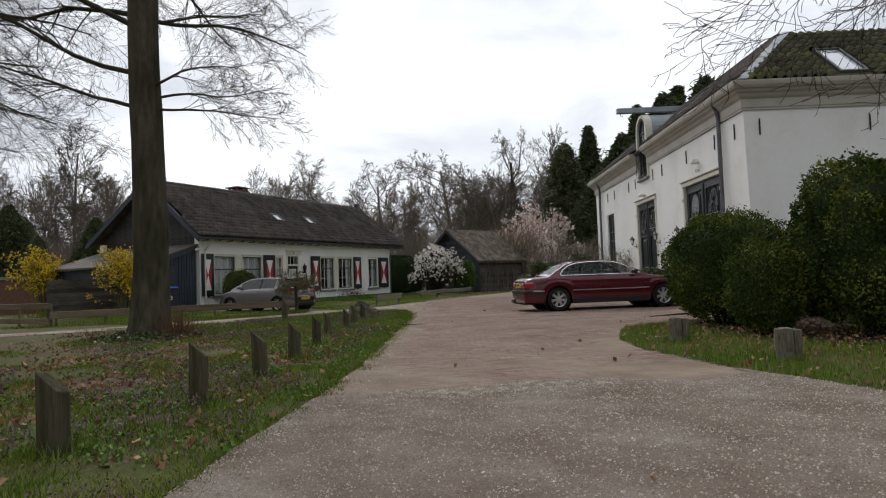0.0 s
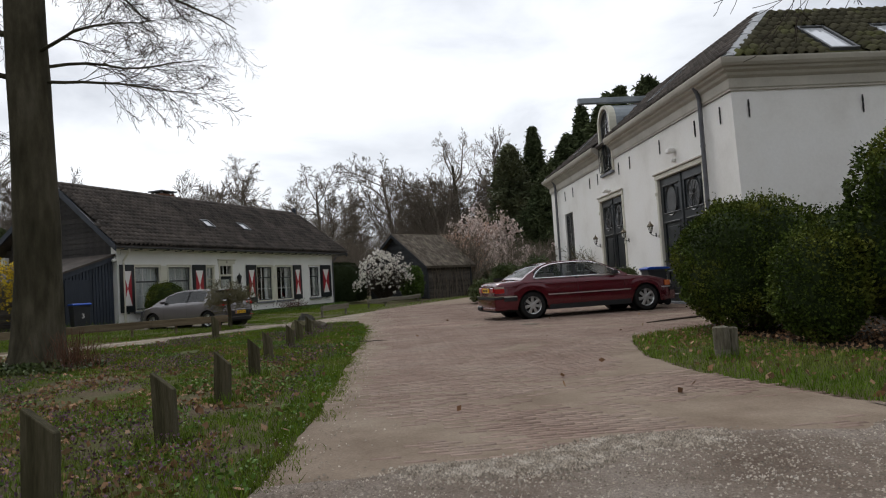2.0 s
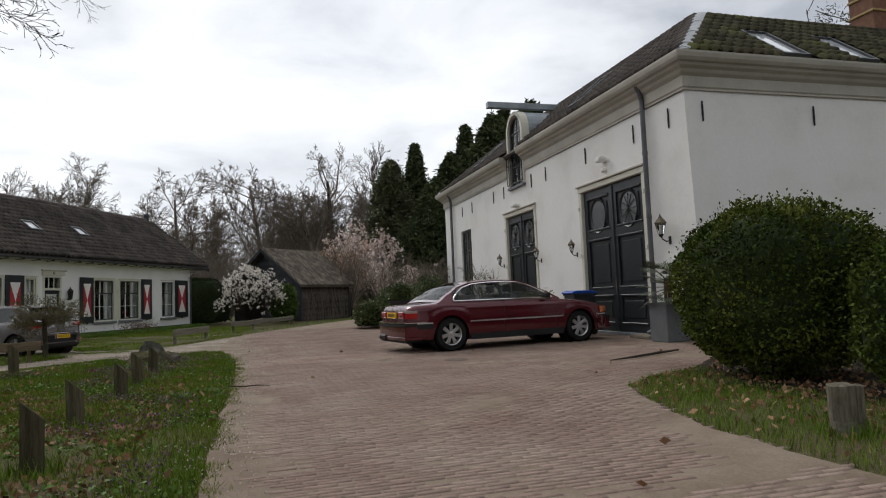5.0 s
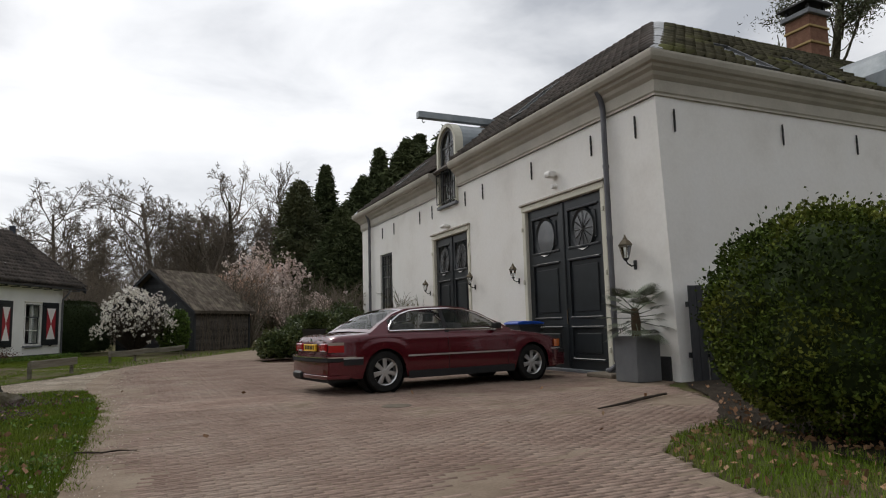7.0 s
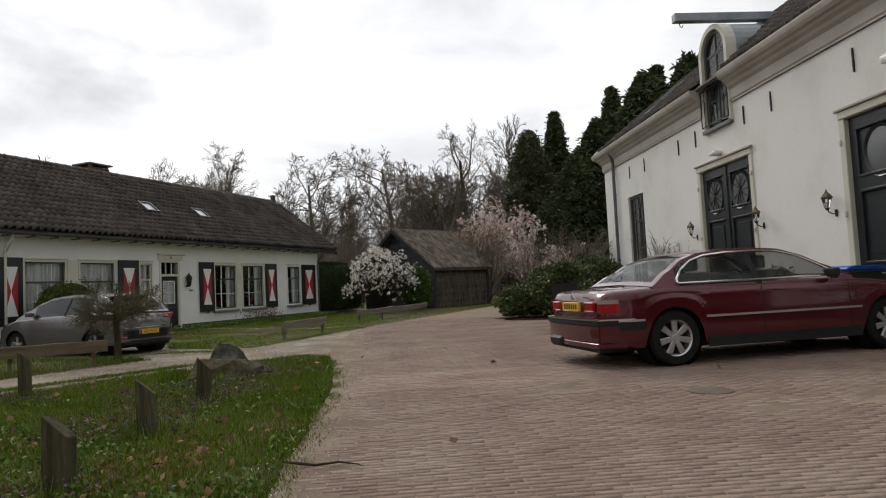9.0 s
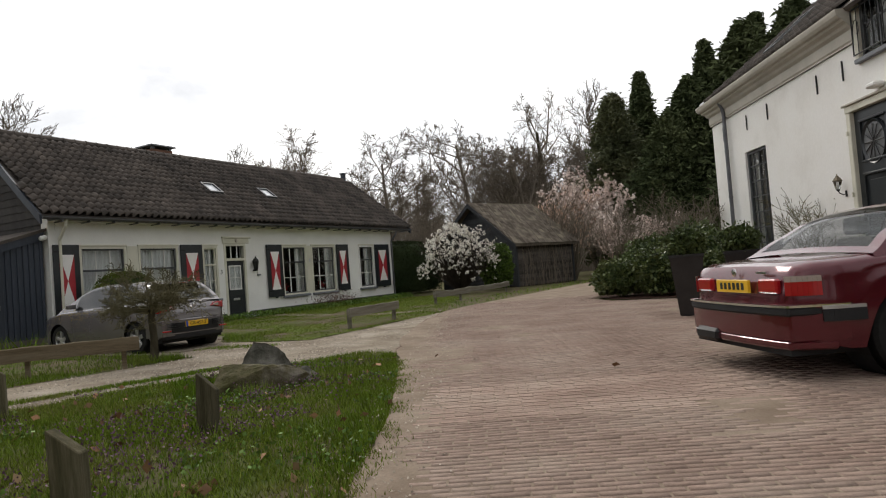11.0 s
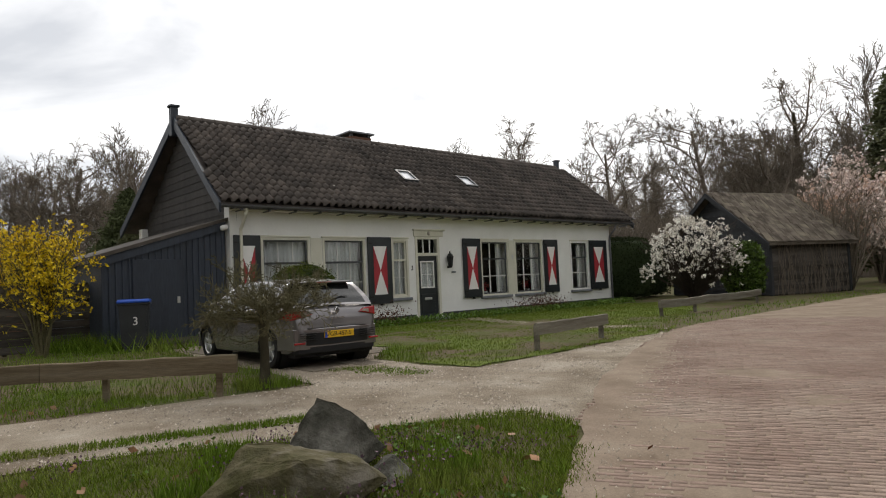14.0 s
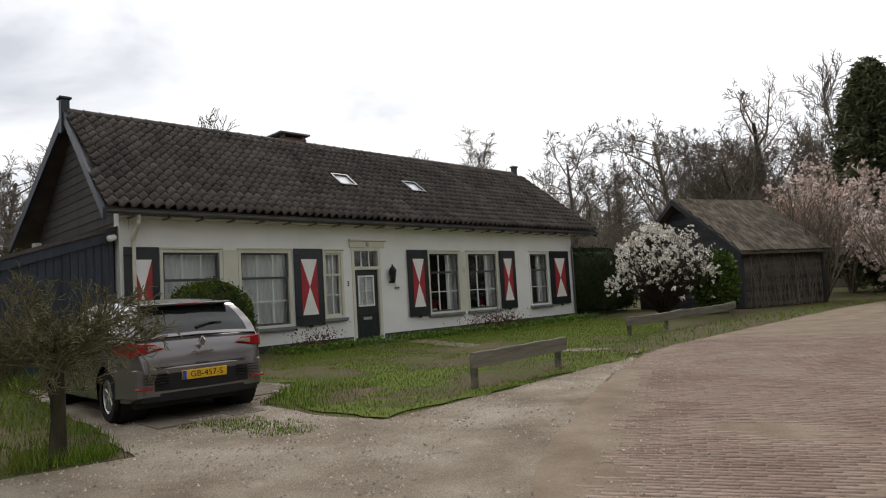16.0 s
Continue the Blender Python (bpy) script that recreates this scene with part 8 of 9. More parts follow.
tagged(new("ivy", leaf_mesh("ivy", np.stack([-5.85 + q * np.cos(a) * 1.1, 10.5 + q * np.sin(a) * 0.8, 0.03 + 0.16 * r.uniform(0, 1, n) * np.exp(-(q - 0.4) * 2)], 1), 0.07, 0.06, RHODO_LEAF, r, up=0.6)), "low ivy round the tree foot", "ivy", kind="stuff")

# palm in the concrete planter
def palm(m):
    r = np.random.default_rng(6)
    t = thing("fan_palm", "small fan palm with shaggy trunk in the planter", "palm", m)
    piece("trunk", limb_mesh("trunk", [(np.array([[0, 0, 0], [0.01, 0, 0.25], [0, 0.01, 0.5]]), [0.07, 0.085, 0.06], 9)], surf("palm_fibre", [(0.05, 0.035, 0.022), (0.1, 0.075, 0.05)], 14, 0.95, bump=1.0, bscale=40)), t)
    stalks = []
    for k in range(24):
        a = 2.4 * k
        e = 1.0 - 1.7 * k / 24
        d = np.array([math.cos(a), math.sin(a), e])
        d /= np.linalg.norm(d)
        base = np.array([0, 0, 0.5 - 0.012 * k])
        tip = base + d * r.uniform(0.3, 0.42)
        stalks.append((np.array([base, tip]), [0.008, 0.006], 4))
        side = np.cross(d, [0, 0, 1.0])
        side /= np.linalg.norm(side)
        upv = np.cross(side, d)
        V, F = [], []
        for j in range(17):
            b = math.radians(-80 + 10 * j)
            ray = d * math.cos(b) + side * math.sin(b)
            L = 0.34 * (0.75 + 0.25 * math.cos(b))
            end = tip + ray * L + np.array([0, 0, -0.1 * L]) + upv * 0.02
            wv = np.cross(ray, upv) * 0.013
            mid_ = tip + ray * L * 0.55 + upv * 0.025
            i = len(V)
            V += [tip, mid_ - wv, end, mid_ + wv]
            F.append((i, i + 1, i + 2, i + 3))
        piece("frond", fast_mesh("frond", np.array(V), np.array(F), PALM_LEAF), t)
    piece("stalk_bundle", limb_mesh("stalk_bundle", stalks, PALM_LEAF), t)
palm(POT_PALM.matrix_basis @ Matrix.Translation((0, 0, 0.745)))

# garden wall far left, with an arched doorway and tiled coping
gw = thing("garden_wall", "low brown brick garden wall with arched doorway", "wall", pose(-24.5, 29.5, 0, 0, 0, 8))
part("wall_face", ring_wall(10.5, 1.75, 0, 0.3, [(4.6, 5.5, 0.0, 1.45)]), BRICK_WALL, gw)
part("coping", prism([(-0.08, 1.75), (0.38, 1.75), (0.15, 1.92)], 0, 10.5, "x"), TILE_MOSS, gw)
part("door", box(4.6, 5.5, 0.18, 0.24, 0, 1.45), BLACK_BOARD, gw)
screen = thing("slat_screen", "weathered horizontal board screen beside the lean-to", "fence", C @ pose(-5.9, 1.5, 0))
for k in range(9):
    part("board", box(0, 3.4, 0.004 * (k % 2), 0.03 + 0.004 * (k % 2), 0.02 + 0.165 * k, 0.175 + 0.165 * k, 0.004), OLD_BOARD, screen)
for px_ in (0.05, 1.7, 3.3):
    part("post", box(px_ - 0.04, px_ + 0.04, 0.036, 0.11, -0.05, 1.52, 0.005), POST_WOOD, screen)

# ---- grass, weeds, leaves, chippings ----
def scatter(r, n, x0, x1, y0, y1, keep):
    x, y = r.uniform(x0, x1, n), r.uniform(y0, y1, n)
    k = keep(x, y)
    return x[k], y[k]
def off_road(x, y, pad=0.0):
    return ~(inside(x + pad, y, ROAD) | inside(x, y, FORE) | inside(x, y, DRIVE_EDGE))
def blades(name, x, y, h, w, mat, r, label, lean=0.45, z0=0.0):
    n = len(x)
    base = np.stack([x, y, np.full(n, z0) if z0 is not None else np.array([turf_z(p, q) for p, q in zip(x, y)])], 1)
    a = r.uniform(0, 2 * np.pi, n)
    hh = h * r.uniform(0.5, 1.3, n)
    tip = base + np.stack([np.cos(a) * hh * lean * r.uniform(0.2, 1.2, n), np.sin(a) * hh * lean * r.uniform(0.2, 1.2, n), hh], 1)
    b = r.uniform(0, 2 * np.pi, n)
    ww = np.stack([np.cos(b), np.sin(b), 0 * b], 1) * (w * r.uniform(0.6, 1.3, n))[:, None]
    verts = np.stack([base - ww, base + ww, tip], 1).reshape(-1, 3)
    return tagged(new(name, fast_mesh(name, verts, np.arange(3 * n).reshape(n, 3), mat)), label, "grass", kind="stuff")
def patchy(x, y, f, cut, seed):
    v = np.array([noise.noise((p * f, q * f, seed)) + 0.4 * noise.noise((p * f * 3, q * f * 3, seed)) for p, q in zip(x, y)])
    return v > cut
r = np.random.default_rng(77)
x, y = scatter(r, 150000, -7.5, -0.5, -1.0, 19.5, lambda x, y: off_road(x, y) & (r.uniform(size=x.size) < np.clip(1.25 - 0.09 * np.abs(x + 1.4) - 0.012 * y, 0.2, 1)))
k = patchy(x, y, 0.8, -0.25 + 0.2 * np.clip(-x - 1.9, 0, 2.5) * (y < 13), 1.0)
blades("verge_grass", x[k], y[k], 0.06, 0.004, GRASS, r, "rough verge grass with moss and weeds", z0=None)
x, y = scatter(r, 230000, -8.5, -0.5, -1.0, 19.5, lambda x, y: off_road(x, y) & (r.uniform(size=x.size) < np.clip(1.2 - 0.1 * np.abs(x + 1.4), 0.3, 1)))
k = patchy(x, y, 1.3, -0.15 + 0.12 * np.clip(-x - 1.9, 0, 3) * (y < 13), 6.0)
blades("verge_moss", x[k], y[k], 0.038, 0.004, LAWN_BLADE, r, "short mossy turf between the tufts", z0=None, lean=0.9)
x, y = scatter(r, 110000, -5.5, -0.6, 9.5, 19.3, lambda x, y: off_road(x, y))
k = patchy(x, y, 0.9, -0.45, 8.0)
blades("verge_turf", x[k], y[k], 0.042, 0.004, LAWN_BLADE, r, "short green turf by the drive", z0=None, lean=0.8)
x, y = scatter(r, 60000, 2.6, 6.6, -2.0, 10.4, lambda x, y: off_road(x, y) & ~inside(x, y, [(4.8, 6.4), (4.7, 8.9), (5.2, 10.1), (8, 13), (8, 4.6), (6.3, 4.6)]))
blades("verge_grass", x, y, 0.075, 0.004, GRASS, r, "lush grass strip before the bushes")
lawn_poly = [(-1.0, 27.25), (-1.75, 25.4), (-2.35, 23.85), (-3.15, 22.05), (-4.15, 22.4), (-5.1, 22.95), (-5.6, 24.6), (-9.0, 26.3), (-10.0, 27.6), (-7.2, 33.3), (-4.2, 39.5), (-2.0, 40.5), (-0.6, 36.0)]
x, y = scatter(r, 150000, -10, -0.5, 21.5, 40, lambda x, y: inside(x, y, lawn_poly))
x, y = x + r.normal(0, 0.1, len(x)), y + r.normal(0, 0.1, len(x))
blades("lawn_grass", x, y, 0.035, 0.005, LAWN_BLADE, r, "short mown lawn grass", z0=-0.002)
x, y = scatter(r, 30000, -13, -4.2, 16, 24.5, lambda x, y: off_road(x, y) & (y > 19.6 + (x + 5.05) * 0.5 - 1.4))
blades("verge_grass", x, y, 0.085, 0.005, GRASS, r, "green grass strip under the rail")
x, y = scatter(r, 16000, -2, 12, 27, 50, lambda x, y: ~inside(x, y, ROAD) & (inside(x + 1.5, y - 0.6, ROAD) | inside(x + 0.7, y - 0.4, ROAD)))
blades("verge_grass", x, y, 0.09, 0.008, GRASS, r, "grass edge along the bend")
# tufts round posts and stones
def tufts(spots, n, rad, h, label):
    xs_, ys_ = [], []
    for px, py in spots:
        a, q = r.uniform(0, 2 * np.pi, n), rad * np.sqrt(r.uniform(0, 1, n))
        xs_.append(px + q * np.cos(a))
        ys_.append(py + q * np.sin(a))
    xs_, ys_ = np.concatenate(xs_), np.concatenate(ys_)
    k = off_road(xs_, ys_) | (h < 0.06)
    blades("grass_tuft", xs_[k], ys_[k], h, 0.005, GRASS, r, label, z0=0.004)
tufts([(-2.03, 1.22), (-1.76, 2.82), (-1.65, 4.26), (-1.72, 6.0), (-1.8, 7.85), (-1.95, 9.6), (-1.95, 11.6), (-2.0, 13.1), (-2.05, 14.8), (-4.4, 15.8), (3.62, 6.5), (4.08, 4.36)], 170, 0.2, 0.12, "longer grass tufts round the posts")
tufts([(-2.95, 16.6), (-2.2, 16.3), (-1.7, 17.5), (-1.65, 17.1), (-3.1, 17.1), (-2.0, 17.8), (-3.3, 17.35), (-2.75, 17.9), (-5.2, 20.0), (-5.4, 20.2), (-4.9, 20.25)], 240, 0.2, 0.13, "long grass round the boulders")
tufts([(-5.6 + 0.075 * i, 16.3 + 0.082 * i) for i in range(30)], 130, 0.15, 0.04, "thin grass strip between the wheel tracks")
tufts([(-4.9 + 0.17 * i, 21.6 - 0.05 * i + 0.16 * (i % 3)) for i in range(8)], 150, 0.22, 0.032, "thin yellowing grass beside the parking place")
tufts([(-0.82 - 0.02 * (i % 3), 3.0 + 0.33 * i) for i in range(46)], 60, 0.16, 0.07, "grass fringe at the road edge")
# creeping grass over the road's edge
ey = r.uniform(-1.5, 18.5, 16000)
ex = np.interp(ey, LEFT_Y, LEFT_X) + r.normal(-0.02, 0.09, 16000)
k = patchy(ex, ey, 2.2, -0.1, 12.0)
blades("edge_grass", ex[k], ey[k], 0.035, 0.004, LAWN_BLADE, r, "thin grass creeping over the road edge", lean=0.9, z0=0.004)
# broad weeds and dead-nettles
x, y = scatter(r, 34000, -5.0, -0.7, -0.5, 18.5, lambda x, y: off_road(x, y))
k = patchy(x, y, 1.1, 0.08 + 0.1 * np.clip(-x - 2.0, 0, 3), 5.0)
x, y = x[k], y[k]
z = r.uniform(0.01, 0.09, len(x))
tagged(new("weeds", leaf_mesh("weeds", np.stack([x, y, z * 0.8], 1), 0.034, 0.026, WEED, r, up=0.5)), "broad-leaved green weeds in the verge", "weeds", kind="stuff")
x, y = scatter(r, 36000, -5.5, -0.9, 0, 18.0, lambda x, y: off_road(x, y))
k = patchy(x, y, 0.7, 0.08, 9.0)
x, y = x[k], y[k]
z = r.uniform(0.05, 0.13, len(x))
tagged(new("deadnettle", leaf_mesh("deadnettle", np.stack([x, y, z], 1), 0.022, 0.016, DEADNETTLE, r, up=0.8)), "purple dead-nettle flowers in the verge", "wild flowers", kind="stuff")
x, y = scatter(r, 2600, -8.5, 6.5, -1.5, 18.5, lambda x, y: off_road(x, y) | (r.uniform(size=x.size) < 0.03))
tagged(new("fallen_leaves", leaf_mesh("fallen_leaves", np.stack([x, y, r.uniform(0.03, 0.06, len(x))], 1), 0.075, 0.05, DRY_LEAF, r, up=0.0)), "scattered brown fallen leaves", "leaves", kind="stuff")
lx = -1.2 - np.abs(r.normal(0, 3.2, 15000))
ly = r.uniform(-3.0, 13.5, 15000)
k = off_road(lx, ly) & patchy(lx, ly, 0.7, -0.1, 21.0) & (lx > -10)
lx, ly = lx[k], ly[k]
tagged(new("leaf_litter", leaf_mesh("leaf_litter", np.stack([lx, ly, np.array([turf_z(p, q) for p, q in zip(lx, ly)]) + r.uniform(0.004, 0.02, len(lx))], 1), 0.06, 0.04, DRY_LEAF, r)), "brown leaf litter lying under the great tree", "leaves", kind="stuff")
bx, by = r.normal(5.6, 1.2, 2600), r.normal(7.6, 2.2, 2600)
k = off_road(bx, by)
tagged(new("leaf_litter", leaf_mesh("leaf_litter", np.stack([bx[k], by[k], r.uniform(0.025, 0.04, int(k.sum()))], 1), 0.06, 0.04, DRY_LEAF, r)), "brown leaf litter under the clipped bushes", "leaves", kind="stuff")
# flower bed before the cottage
def cot_xy(u, w):
    p = np.stack([u, w, 0 * u, 0 * u + 1], 1) @ np.array(C).T
    return p[:, 0], p[:, 1]
u, w = r.uniform(3.6, 16.8, 9000), r.uniform(-0.75, 0.28, 9000)
k = (u < 6.2) | (u > 7.5)
px, py = cot_xy(u[k], w[k])
blades("border_plants", px, py, 0.13, 0.008, GRASS, r, "green bulb leaves and herbs in the border", z0=0.02)
u, w = np.concatenate([r.normal(4.6, 0.35, 500), r.normal(10.9, 0.5, 700), r.normal(11.9, 0.4, 500)]), r.normal(-0.35, 0.16, 1700)
px, py = cot_xy(u, w)
tagged(new("border_roses", leaf_mesh("border_roses", np.stack([px, py, np.abs(r.normal(0.25, 0.16, 1700))], 1), 0.06, 0.035, leaf("red_rose_shoot", [(0.1, 0.025, 0.025), (0.12, 0.07, 0.03)], 0.6, 3), r, up=0.4)), "red-shooting low rose bushes in the border", "rose bushes", kind="stuff")
u, w = r.uniform(3.4, 16.8, 3000), r.normal(-0.5, 0.3, 3000)
px, py = cot_xy(u, w)
tagged(new("border_herbs", leaf_mesh("border_herbs", np.stack([px, py, r.uniform(0.02, 0.2, 3000)], 1), 0.08, 0.05, WEED, r, up=0.4)), "low green herbs in the cottage border", "herbs", kind="stuff")
px, py = r.normal(-13.6, 1.6, 2600), r.normal(24.2, 0.4, 2600)
blades("border_plants", px, py, 0.35, 0.012, GRASS, r, "strap-leaved plants below the forsythia", lean=0.8)
# loose chippings
def chips(name, x, y, z, size, label):
    n = len(x)
    c = np.stack([x, y, np.full(n, z)], 1)
    s = size * r.uniform(0.5, 1.5, (n, 1, 1))
    corners = np.array([[1, 0, -0.3], [-0.5, 0.87, -0.3], [-0.5, -0.87, -0.3], [0.1, 0.1, 0.7]])[None] * s * r.uniform(0.6, 1.3, (n, 4, 3))
    verts = (c[:, None] + corners).reshape(-1, 3)
    f = np.array([[0, 1, 3], [1, 2, 3], [2, 0, 3]])[None] + 4 * np.arange(n)[:, None, None]
    tagged(new(name, fast_mesh(name, verts, f.reshape(-1, 3), CHIP)), label, "gravel", kind="stuff")
x, y = scatter(r, 42000, -1.2, 4.2, -1.6, 3.5, lambda x, y: inside(x, y, FORE))
chips("loose_gravel", x, y, 0.019, 0.0068, "fine loose stone chippings on the lane")
lip = FORE[5:9]
t_ = r.uniform(0, len(lip) - 1.001, 9000) ** 0.9
i_ = t_.astype(int)
px, py = np.array(lip)[:, 0], np.array(lip)[:, 1]
f_ = t_ - i_
x = px[i_] * (1 - f_) + px[i_ + 1] * f_ + r.normal(0, 0.12, 9000)
y = py[i_] * (1 - f_) + py[i_ + 1] * f_ - np.abs(r.normal(0, 0.16, 9000)) + 0.06
chips("gravel_ridge", x, y, 0.02, 0.011, "pale ridge of chippings where the bricks begin")
x, y = scatter(r, 15000, -7, -0.9, 16, 27, lambda x, y: inside(x, y, DRIVE_EDGE) & (x > -6.2))
k = patchy(x, y, 0.9, -0.15, 4.0)
chips("loose_gravel", x[k], y[k], 0.0, 0.013, "pale loose chippings on the drive")
x, y = scatter(r, 5000, -0.95, 0.0, 3.0, 27, lambda x, y: (x < -0.35) | (r.uniform(size=x.size) < 0.15))
chips("loose_gravel", x, y, 0.02, 0.008, "loose grit along the road edge")

# ---- pieces: paving bricks, slabs, roof tiles ----
def paving():
    L, Wd, gap = 0.2, 0.062, 0.008
    r = random.Random(3)
    own = box(0, L - gap, 0, Wd - gap, -0.02, 0.0)
    for v in own.verts:
        if v.co.z > -0.001:
            v.co.x += 0.003 if v.co.x < 0.1 else -0.003
            v.co.y += 0.003 if v.co.y < 0.03 else -0.003
    own.faces.ensure_lookup_table()
    bmesh.ops.delete(own, geom=[f for f in own.faces if f.normal.z < -0.9], context="FACES")
    me = mesh_of("brick", own, PAVER)
    base_v = np.array([v.co[:] for v in me.vertices])
    base_f = np.array([p.vertices[:] for p in me.polygons])
    rows_y = np.arange(3.0, 30.0, Wd)
    X, Y, Z, A = [], [], [], []
    for j, y0 in enumerate(rows_y):
        xs_ = np.arange(-1.2 + (L / 2 if j % 2 else 0) + r.uniform(-0.02, 0.02), 8.0, L)
        X.append(xs_ + np.array([r.uniform(-0.004, 0.004) for _ in xs_]))
        Y.append(y0 + 0.03 * np.sin(xs_ * 0.7 + 1) + np.array([r.uniform(-0.003, 0.003) for _ in xs_]))
        Z.append(np.array([0.012 + r.uniform(-0.0025, 0.0025) for _ in xs_]))
        A.append(np.array([r.uniform(-0.02, 0.02) for _ in xs_]))
    X, Y, Z, A = (np.concatenate(v) for v in (X, Y, Z, A))
    keep = inside(X + 0.1, Y + 0.03, ROAD) & ~inside(X + 0.1, Y - 0.1, FORE)
    worn = np.array([noise.noise((p * 0.9, q * 0.9, 2.0)) for p, q in zip(X, Y)])
    left = np.interp(Y, LEFT_Y, LEFT_X)
    keep &= (X > left + 0.02) | (Y > 19)
    edge = np.clip(1 - (X - left) / 0.38, 0, 1) * (Y < 19) + np.clip(1 - (X + 1.1) / 0.5, 0, 1) * (Y >= 19)
    Z = Z - np.clip(worn - 0.2, 0, 1) * 0.012 - edge * 0.0075 - np.clip(worn + 0.5, 0, 1) * (0.003 * np.clip((X - 2.4) / 2.0, 0, 1) + 0.008 * np.clip((7.5 - Y) / 3.5, 0, 1))
    X, Y, Z, A = X[keep], Y[keep], Z[keep], A[keep]
    near = (Y > 14.6) & (Y < 16.2) & (X > -0.6) & (X < 2.0)
    idx = np.nonzero(near)[0][:300]
    for i in idx:
        piece("brick", me, road, Matrix.Translation((X[i], Y[i], Z[i])) @ Matrix.Rotation(A[i], 4, "Z"))
    rest = np.ones(len(X), bool)
    rest[idx] = False
    X, Y, Z, A = X[rest], Y[rest], Z[rest], A[rest]
    c, s = np.cos(A)[:, None], np.sin(A)[:, None]
    vx = X[:, None] + base_v[None, :, 0] * c - base_v[None, :, 1] * s
    vy = Y[:, None] + base_v[None, :, 0] * s + base_v[None, :, 1] * c
    vz = Z[:, None] + base_v[None, :, 2] + 0 * vx
    verts = np.stack([vx, vy, vz], -1).reshape(-1, 3)
    f = (base_f[None] + len(base_v) * np.arange(len(X))[:, None, None]).reshape(-1, base_f.shape[1])
    ob = new("brick_paving", fast_mesh("brick_paving", verts, f, PAVER))
    ob.parent = road
    tagged(ob, "weathered pink-brown clay paving bricks in rows", kind="stuff")
paving()


def pantile(w, h):
    """One S-shaped tile, x across, y up the slope."""
    prof = [(0.0, 0.02), (0.1, 0.004), (0.28, 0.0), (0.45, 0.022), (0.62, 0.082), (0.78, 0.1), (0.92, 0.074), (1.06, 0.03)]
    V, F = [], []
    n = len(prof)
    for y, lift in ((0.0, 0.062), (h * 1.1, 0.004)):
        for x, z in prof:
            V.append((x * w, y, z + lift))
    for x, z in prof:
        V.append((x * w, 0.0, z + 0.062 - 0.055))
    for k in range(n - 1):
        F.append((k, k + 1, n + k + 1, n + k))
        F.append((2 * n + k, 2 * n + k + 1, k + 1, k))
    return np.array(V), np.array(F)


def tile_slope(parent, origin, along, up, width, height, tw, th, mat, near_cols, cut=None, holes=(), name="tile", seed=1):
    """Tiles a slope; those in the nearest columns are pieces of their own, the rest is one joined part."""
    along, up = Vector(along).normalized(), Vector(up).normalized()
    n = along.cross(up)
    base = Matrix((along, up, n)).transposed().to_4x4()
    base.translation = origin
    V, F = pantile(tw, th)
    me = fast_mesh(name, V, F, mat)
    r = random.Random(seed)
    restv, restf, count, made = [], [], 0, 0
    for j in range(int(height / th)):
        for i in range(int(width / tw)):
            x, y = i * tw, j * th
            if cut and not cut(x + tw / 2, y + th / 2):
                continue
            if any(a < x + tw * 0.6 < b and c < y + th * 0.6 < d for a, b, c, d in holes):
                continue
            m = base @ Matrix.Translation((x + r.uniform(-0.004, 0.004), y + r.uniform(-0.006, 0.006), r.uniform(0, 0.006))) @ Matrix.Rotation(r.uniform(-0.012, 0.012), 4, "Z")
            if i < near_cols[1] and i >= near_cols[0] and made < 300:
                piece(name, me, parent, m)
                made += 1
            else:
                mm = np.array(m)
                restv.append(V @ mm[:3, :3].T + mm[:3, 3])
                restf.append(F + count * len(V))
                count += 1
    if restv:
        ob = new("tile_field", fast_mesh("tile_field", np.concatenate(restv), np.concatenate(restf), mat))
        ob.parent = parent
        tagged(ob, kind="stuff")
    return me


slope = math.hypot(RY, RIDGE - EAVE)
tile_slope(cot_roof, Vector((0.0, -0.03, EAVE + 0.01)), (1, 0, 0), (0, RY, RIDGE - EAVE), 18.1, slope - 0.05, 0.235, 0.3, TILE, (2, 23), cut=lambda x, y: x > 0.36 * y / slope and x < 18.06, holes=[(6.8, 7.5, 1.75, 2.6), (9.61, 10.32, 1.75, 2.6)])
ridge = part("ridge", tube([(0.34, RY, RIDGE - 0.03), (CR1, RY, RIDGE - 0.03)], 0.09, 8), TILE, cot, "row of half-round ridge tiles")
rm = mesh_of("ridge_tile", tube([(0, 0, 0), (0.02, 0, 0), (0.03, 0, 0), (0.4, 0, 0)], [0.125, 0.125, 0.112, 0.105], 10), TILE)
for k in range(46):
    piece("ridge_tile", rm, ridge, Matrix.Translation((0.36 + k * 0.384, RY, RIDGE - 0.01)))
fh = math.hypot(IN + 0.2, Z1 - Z0)
def hip_cut(total, inset):
    return lambda x, y: x > inset * y / fh + 0.15 and x < total - inset * y / fh - 0.15
tile_slope(barn_roof, Vector((e0, f1, Z0 + 0.01)), (0, -1, 0), (IN + 0.2, 0, Z1 - Z0), f1 - f0, fh, 0.25, 0.31, TILE, (46, 70), cut=hip_cut(f1 - f0, IN + 0.2), holes=[(f1 - 5.7, f1 - 4.8, 0.7, 2.2), (f1 - 14.3, f1 - 13.4, 0.7, 2.2), (f1 - 9.6, f1 - 8.05, 0, 1.3)], name="roof_tile", seed=2)
barn_hip = [o for o in barn.children if o.name.startswith("roof.")][0]
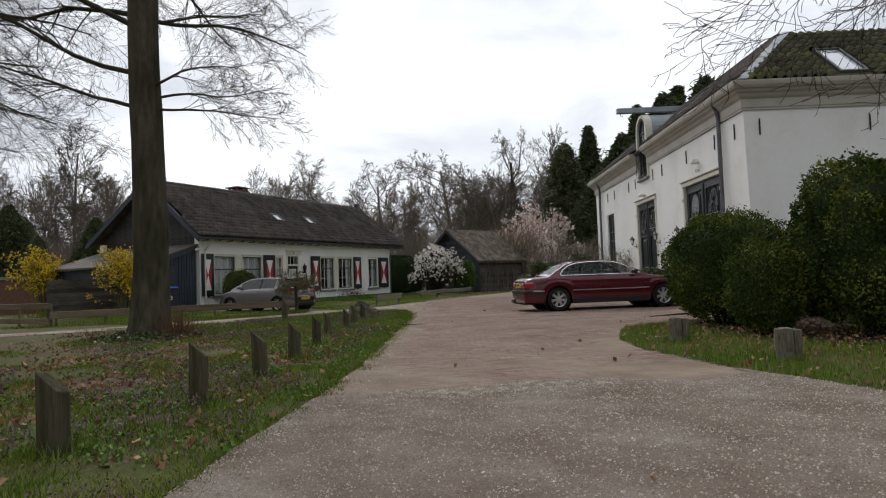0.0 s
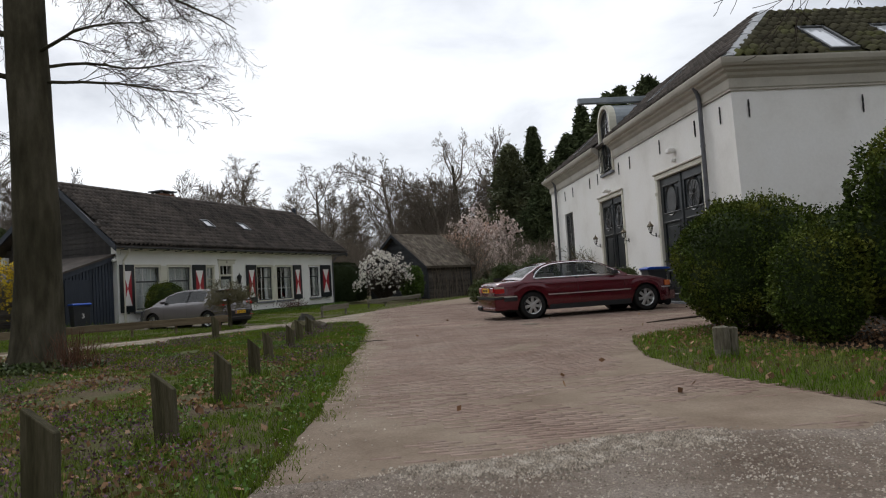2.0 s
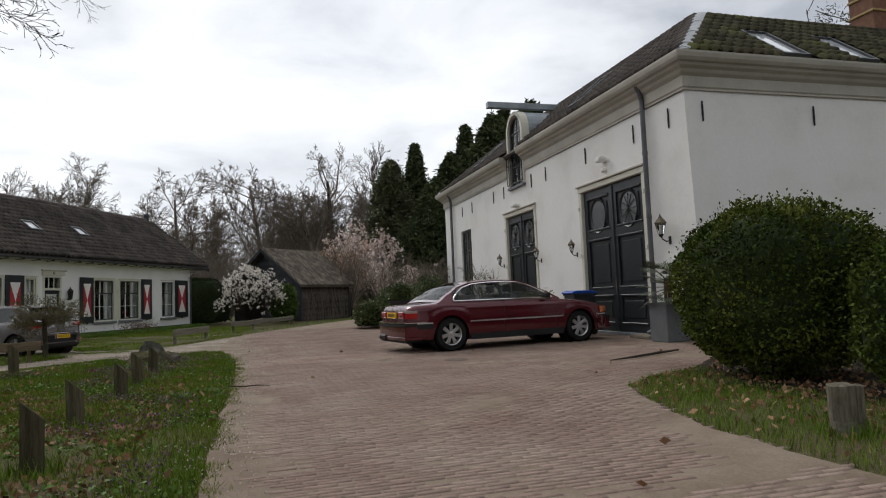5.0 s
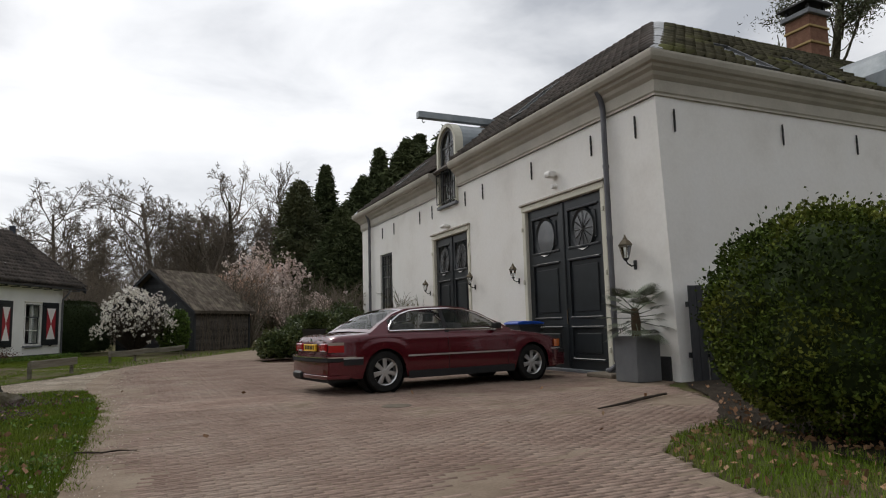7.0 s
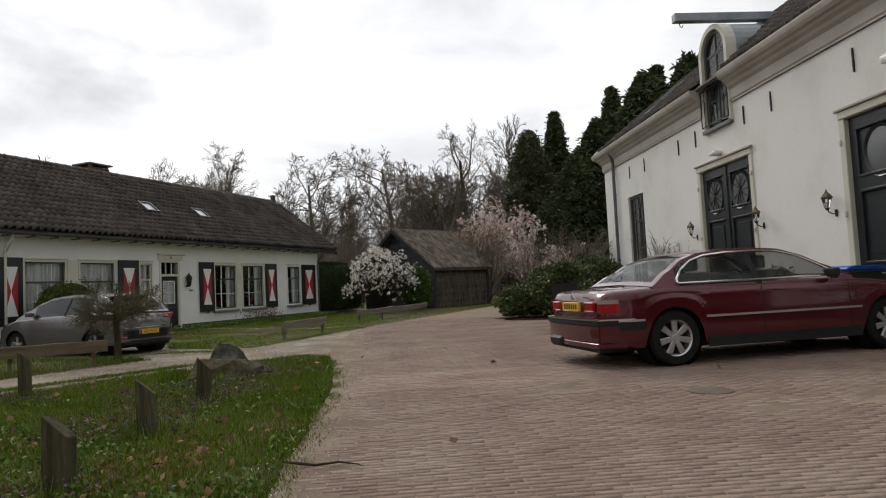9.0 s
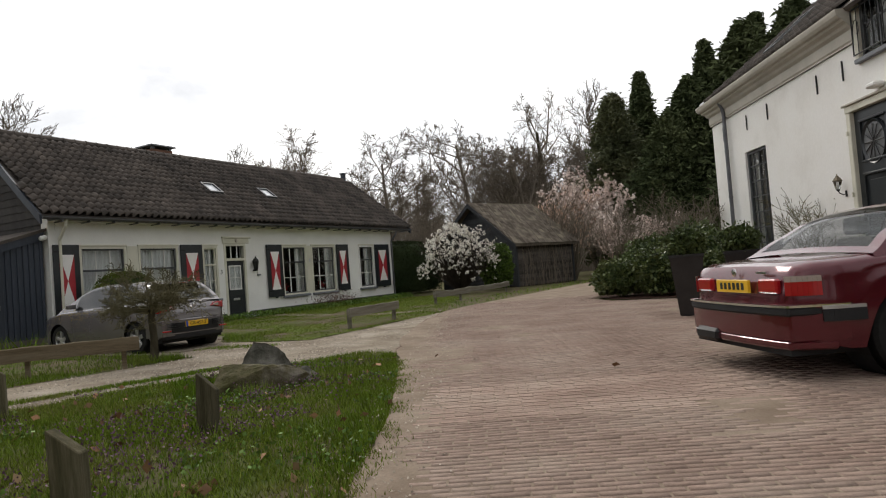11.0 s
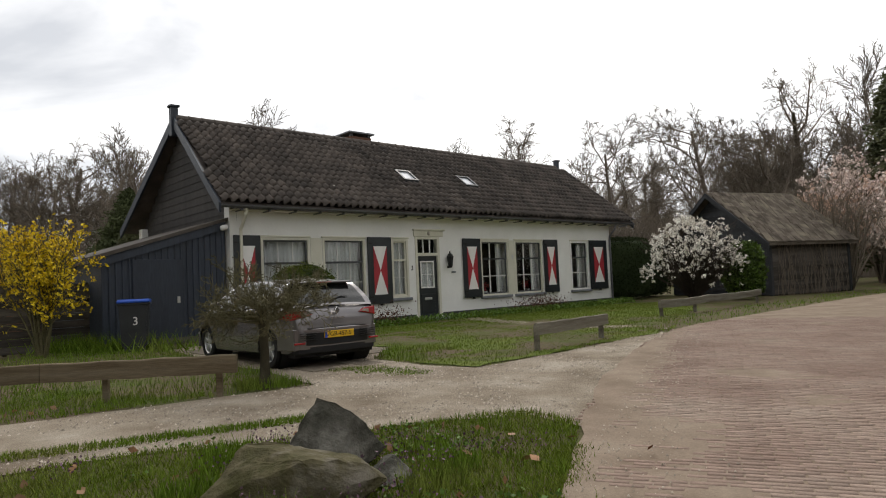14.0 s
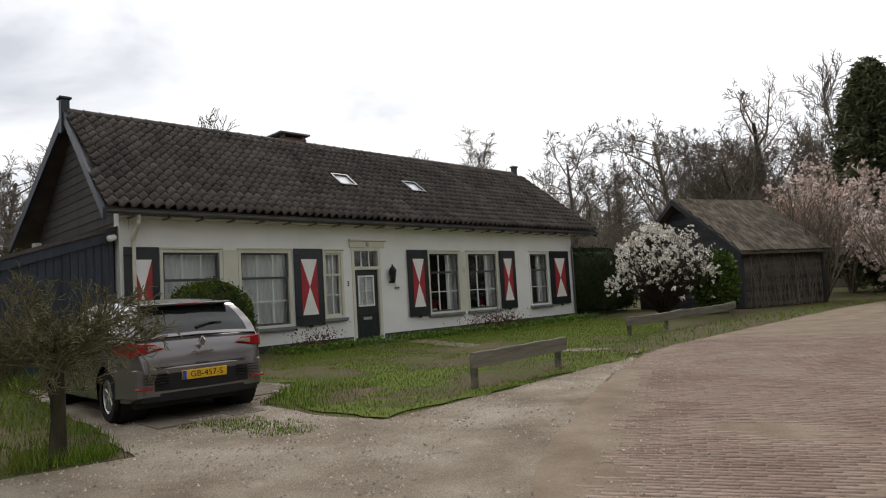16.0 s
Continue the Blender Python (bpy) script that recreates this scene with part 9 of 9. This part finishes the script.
tile_slope(barn_hip, Vector((e0, f0, Z0 + 0.01)), (1, 0, 0), (0, IN + 0.2, Z1 - Z0), e1 - e0, fh, 0.25, 0.31, TILE_MOSS, (0, 28), cut=hip_cut(e1 - e0, IN + 0.2), holes=[(2.6, 3.6, 0.05, 1.9), (4.5, 5.5, 0.05, 1.9)], name="roof_tile", seed=3)

# shingles of the shed roof
def shingles():
    r = random.Random(8)
    up = Vector((0, SW / 2 + 0.32, SR - SE + 0.16)).normalized()
    n = Vector((1, 0, 0)).cross(up)
    length = math.hypot(SW / 2 + 0.32, SR - SE + 0.16)
    me = mesh_of("shingle", box(0, 0.19, 0, 0.34, 0.0, 0.022), SHINGLE)
    base = Matrix((Vector((1, 0, 0)), up, n)).transposed().to_4x4()
    base.translation = Vector((-0.3, -0.34, SE - 0.155))
    for j in range(int(length / 0.3)):
        for i in range(26):
            piece("shingle", me, shed_roof, base @ Matrix.Translation((i * 0.2 + (0.1 if j % 2 else 0) + r.uniform(-0.01, 0.01), j * 0.3 + r.uniform(-0.02, 0.02), 0.004 + r.uniform(0, 0.02))) @ Matrix.Rotation(r.uniform(0.04, 0.1), 4, "X") @ Matrix.Rotation(r.uniform(-0.04, 0.04), 4, "Z"))
shingles()

# worn paving slabs under the parked hatchback
me = mesh_of("slab", box(0, 0.59, 0, 0.39, -0.03, 0.0, 0.006), SLAB)
r = random.Random(6)
M0 = Matrix.Translation((-5.1, 21.75, 0.008)) @ Matrix.Rotation(radians(152), 4, "Z")
park = thing("parking_slabs", "worn concrete paving slabs under the parked car", "paving", M0)
for i in range(9):
    for j in range(6):
        at = M0 @ Vector((i * 0.6 + 0.3, -j * 0.4 + 0.2, 0))
        if inside(at.x, at.y, lawn_poly) or at.x > -4.6 - 0.3 * (j % 2):
            continue
        piece("slab", me, park, Matrix.Translation((i * 0.6 + (0.3 if j % 2 else 0), -j * 0.4, r.uniform(-0.006, 0.006))) @ Matrix.Rotation(r.uniform(-0.015, 0.015), 4, "Z"))
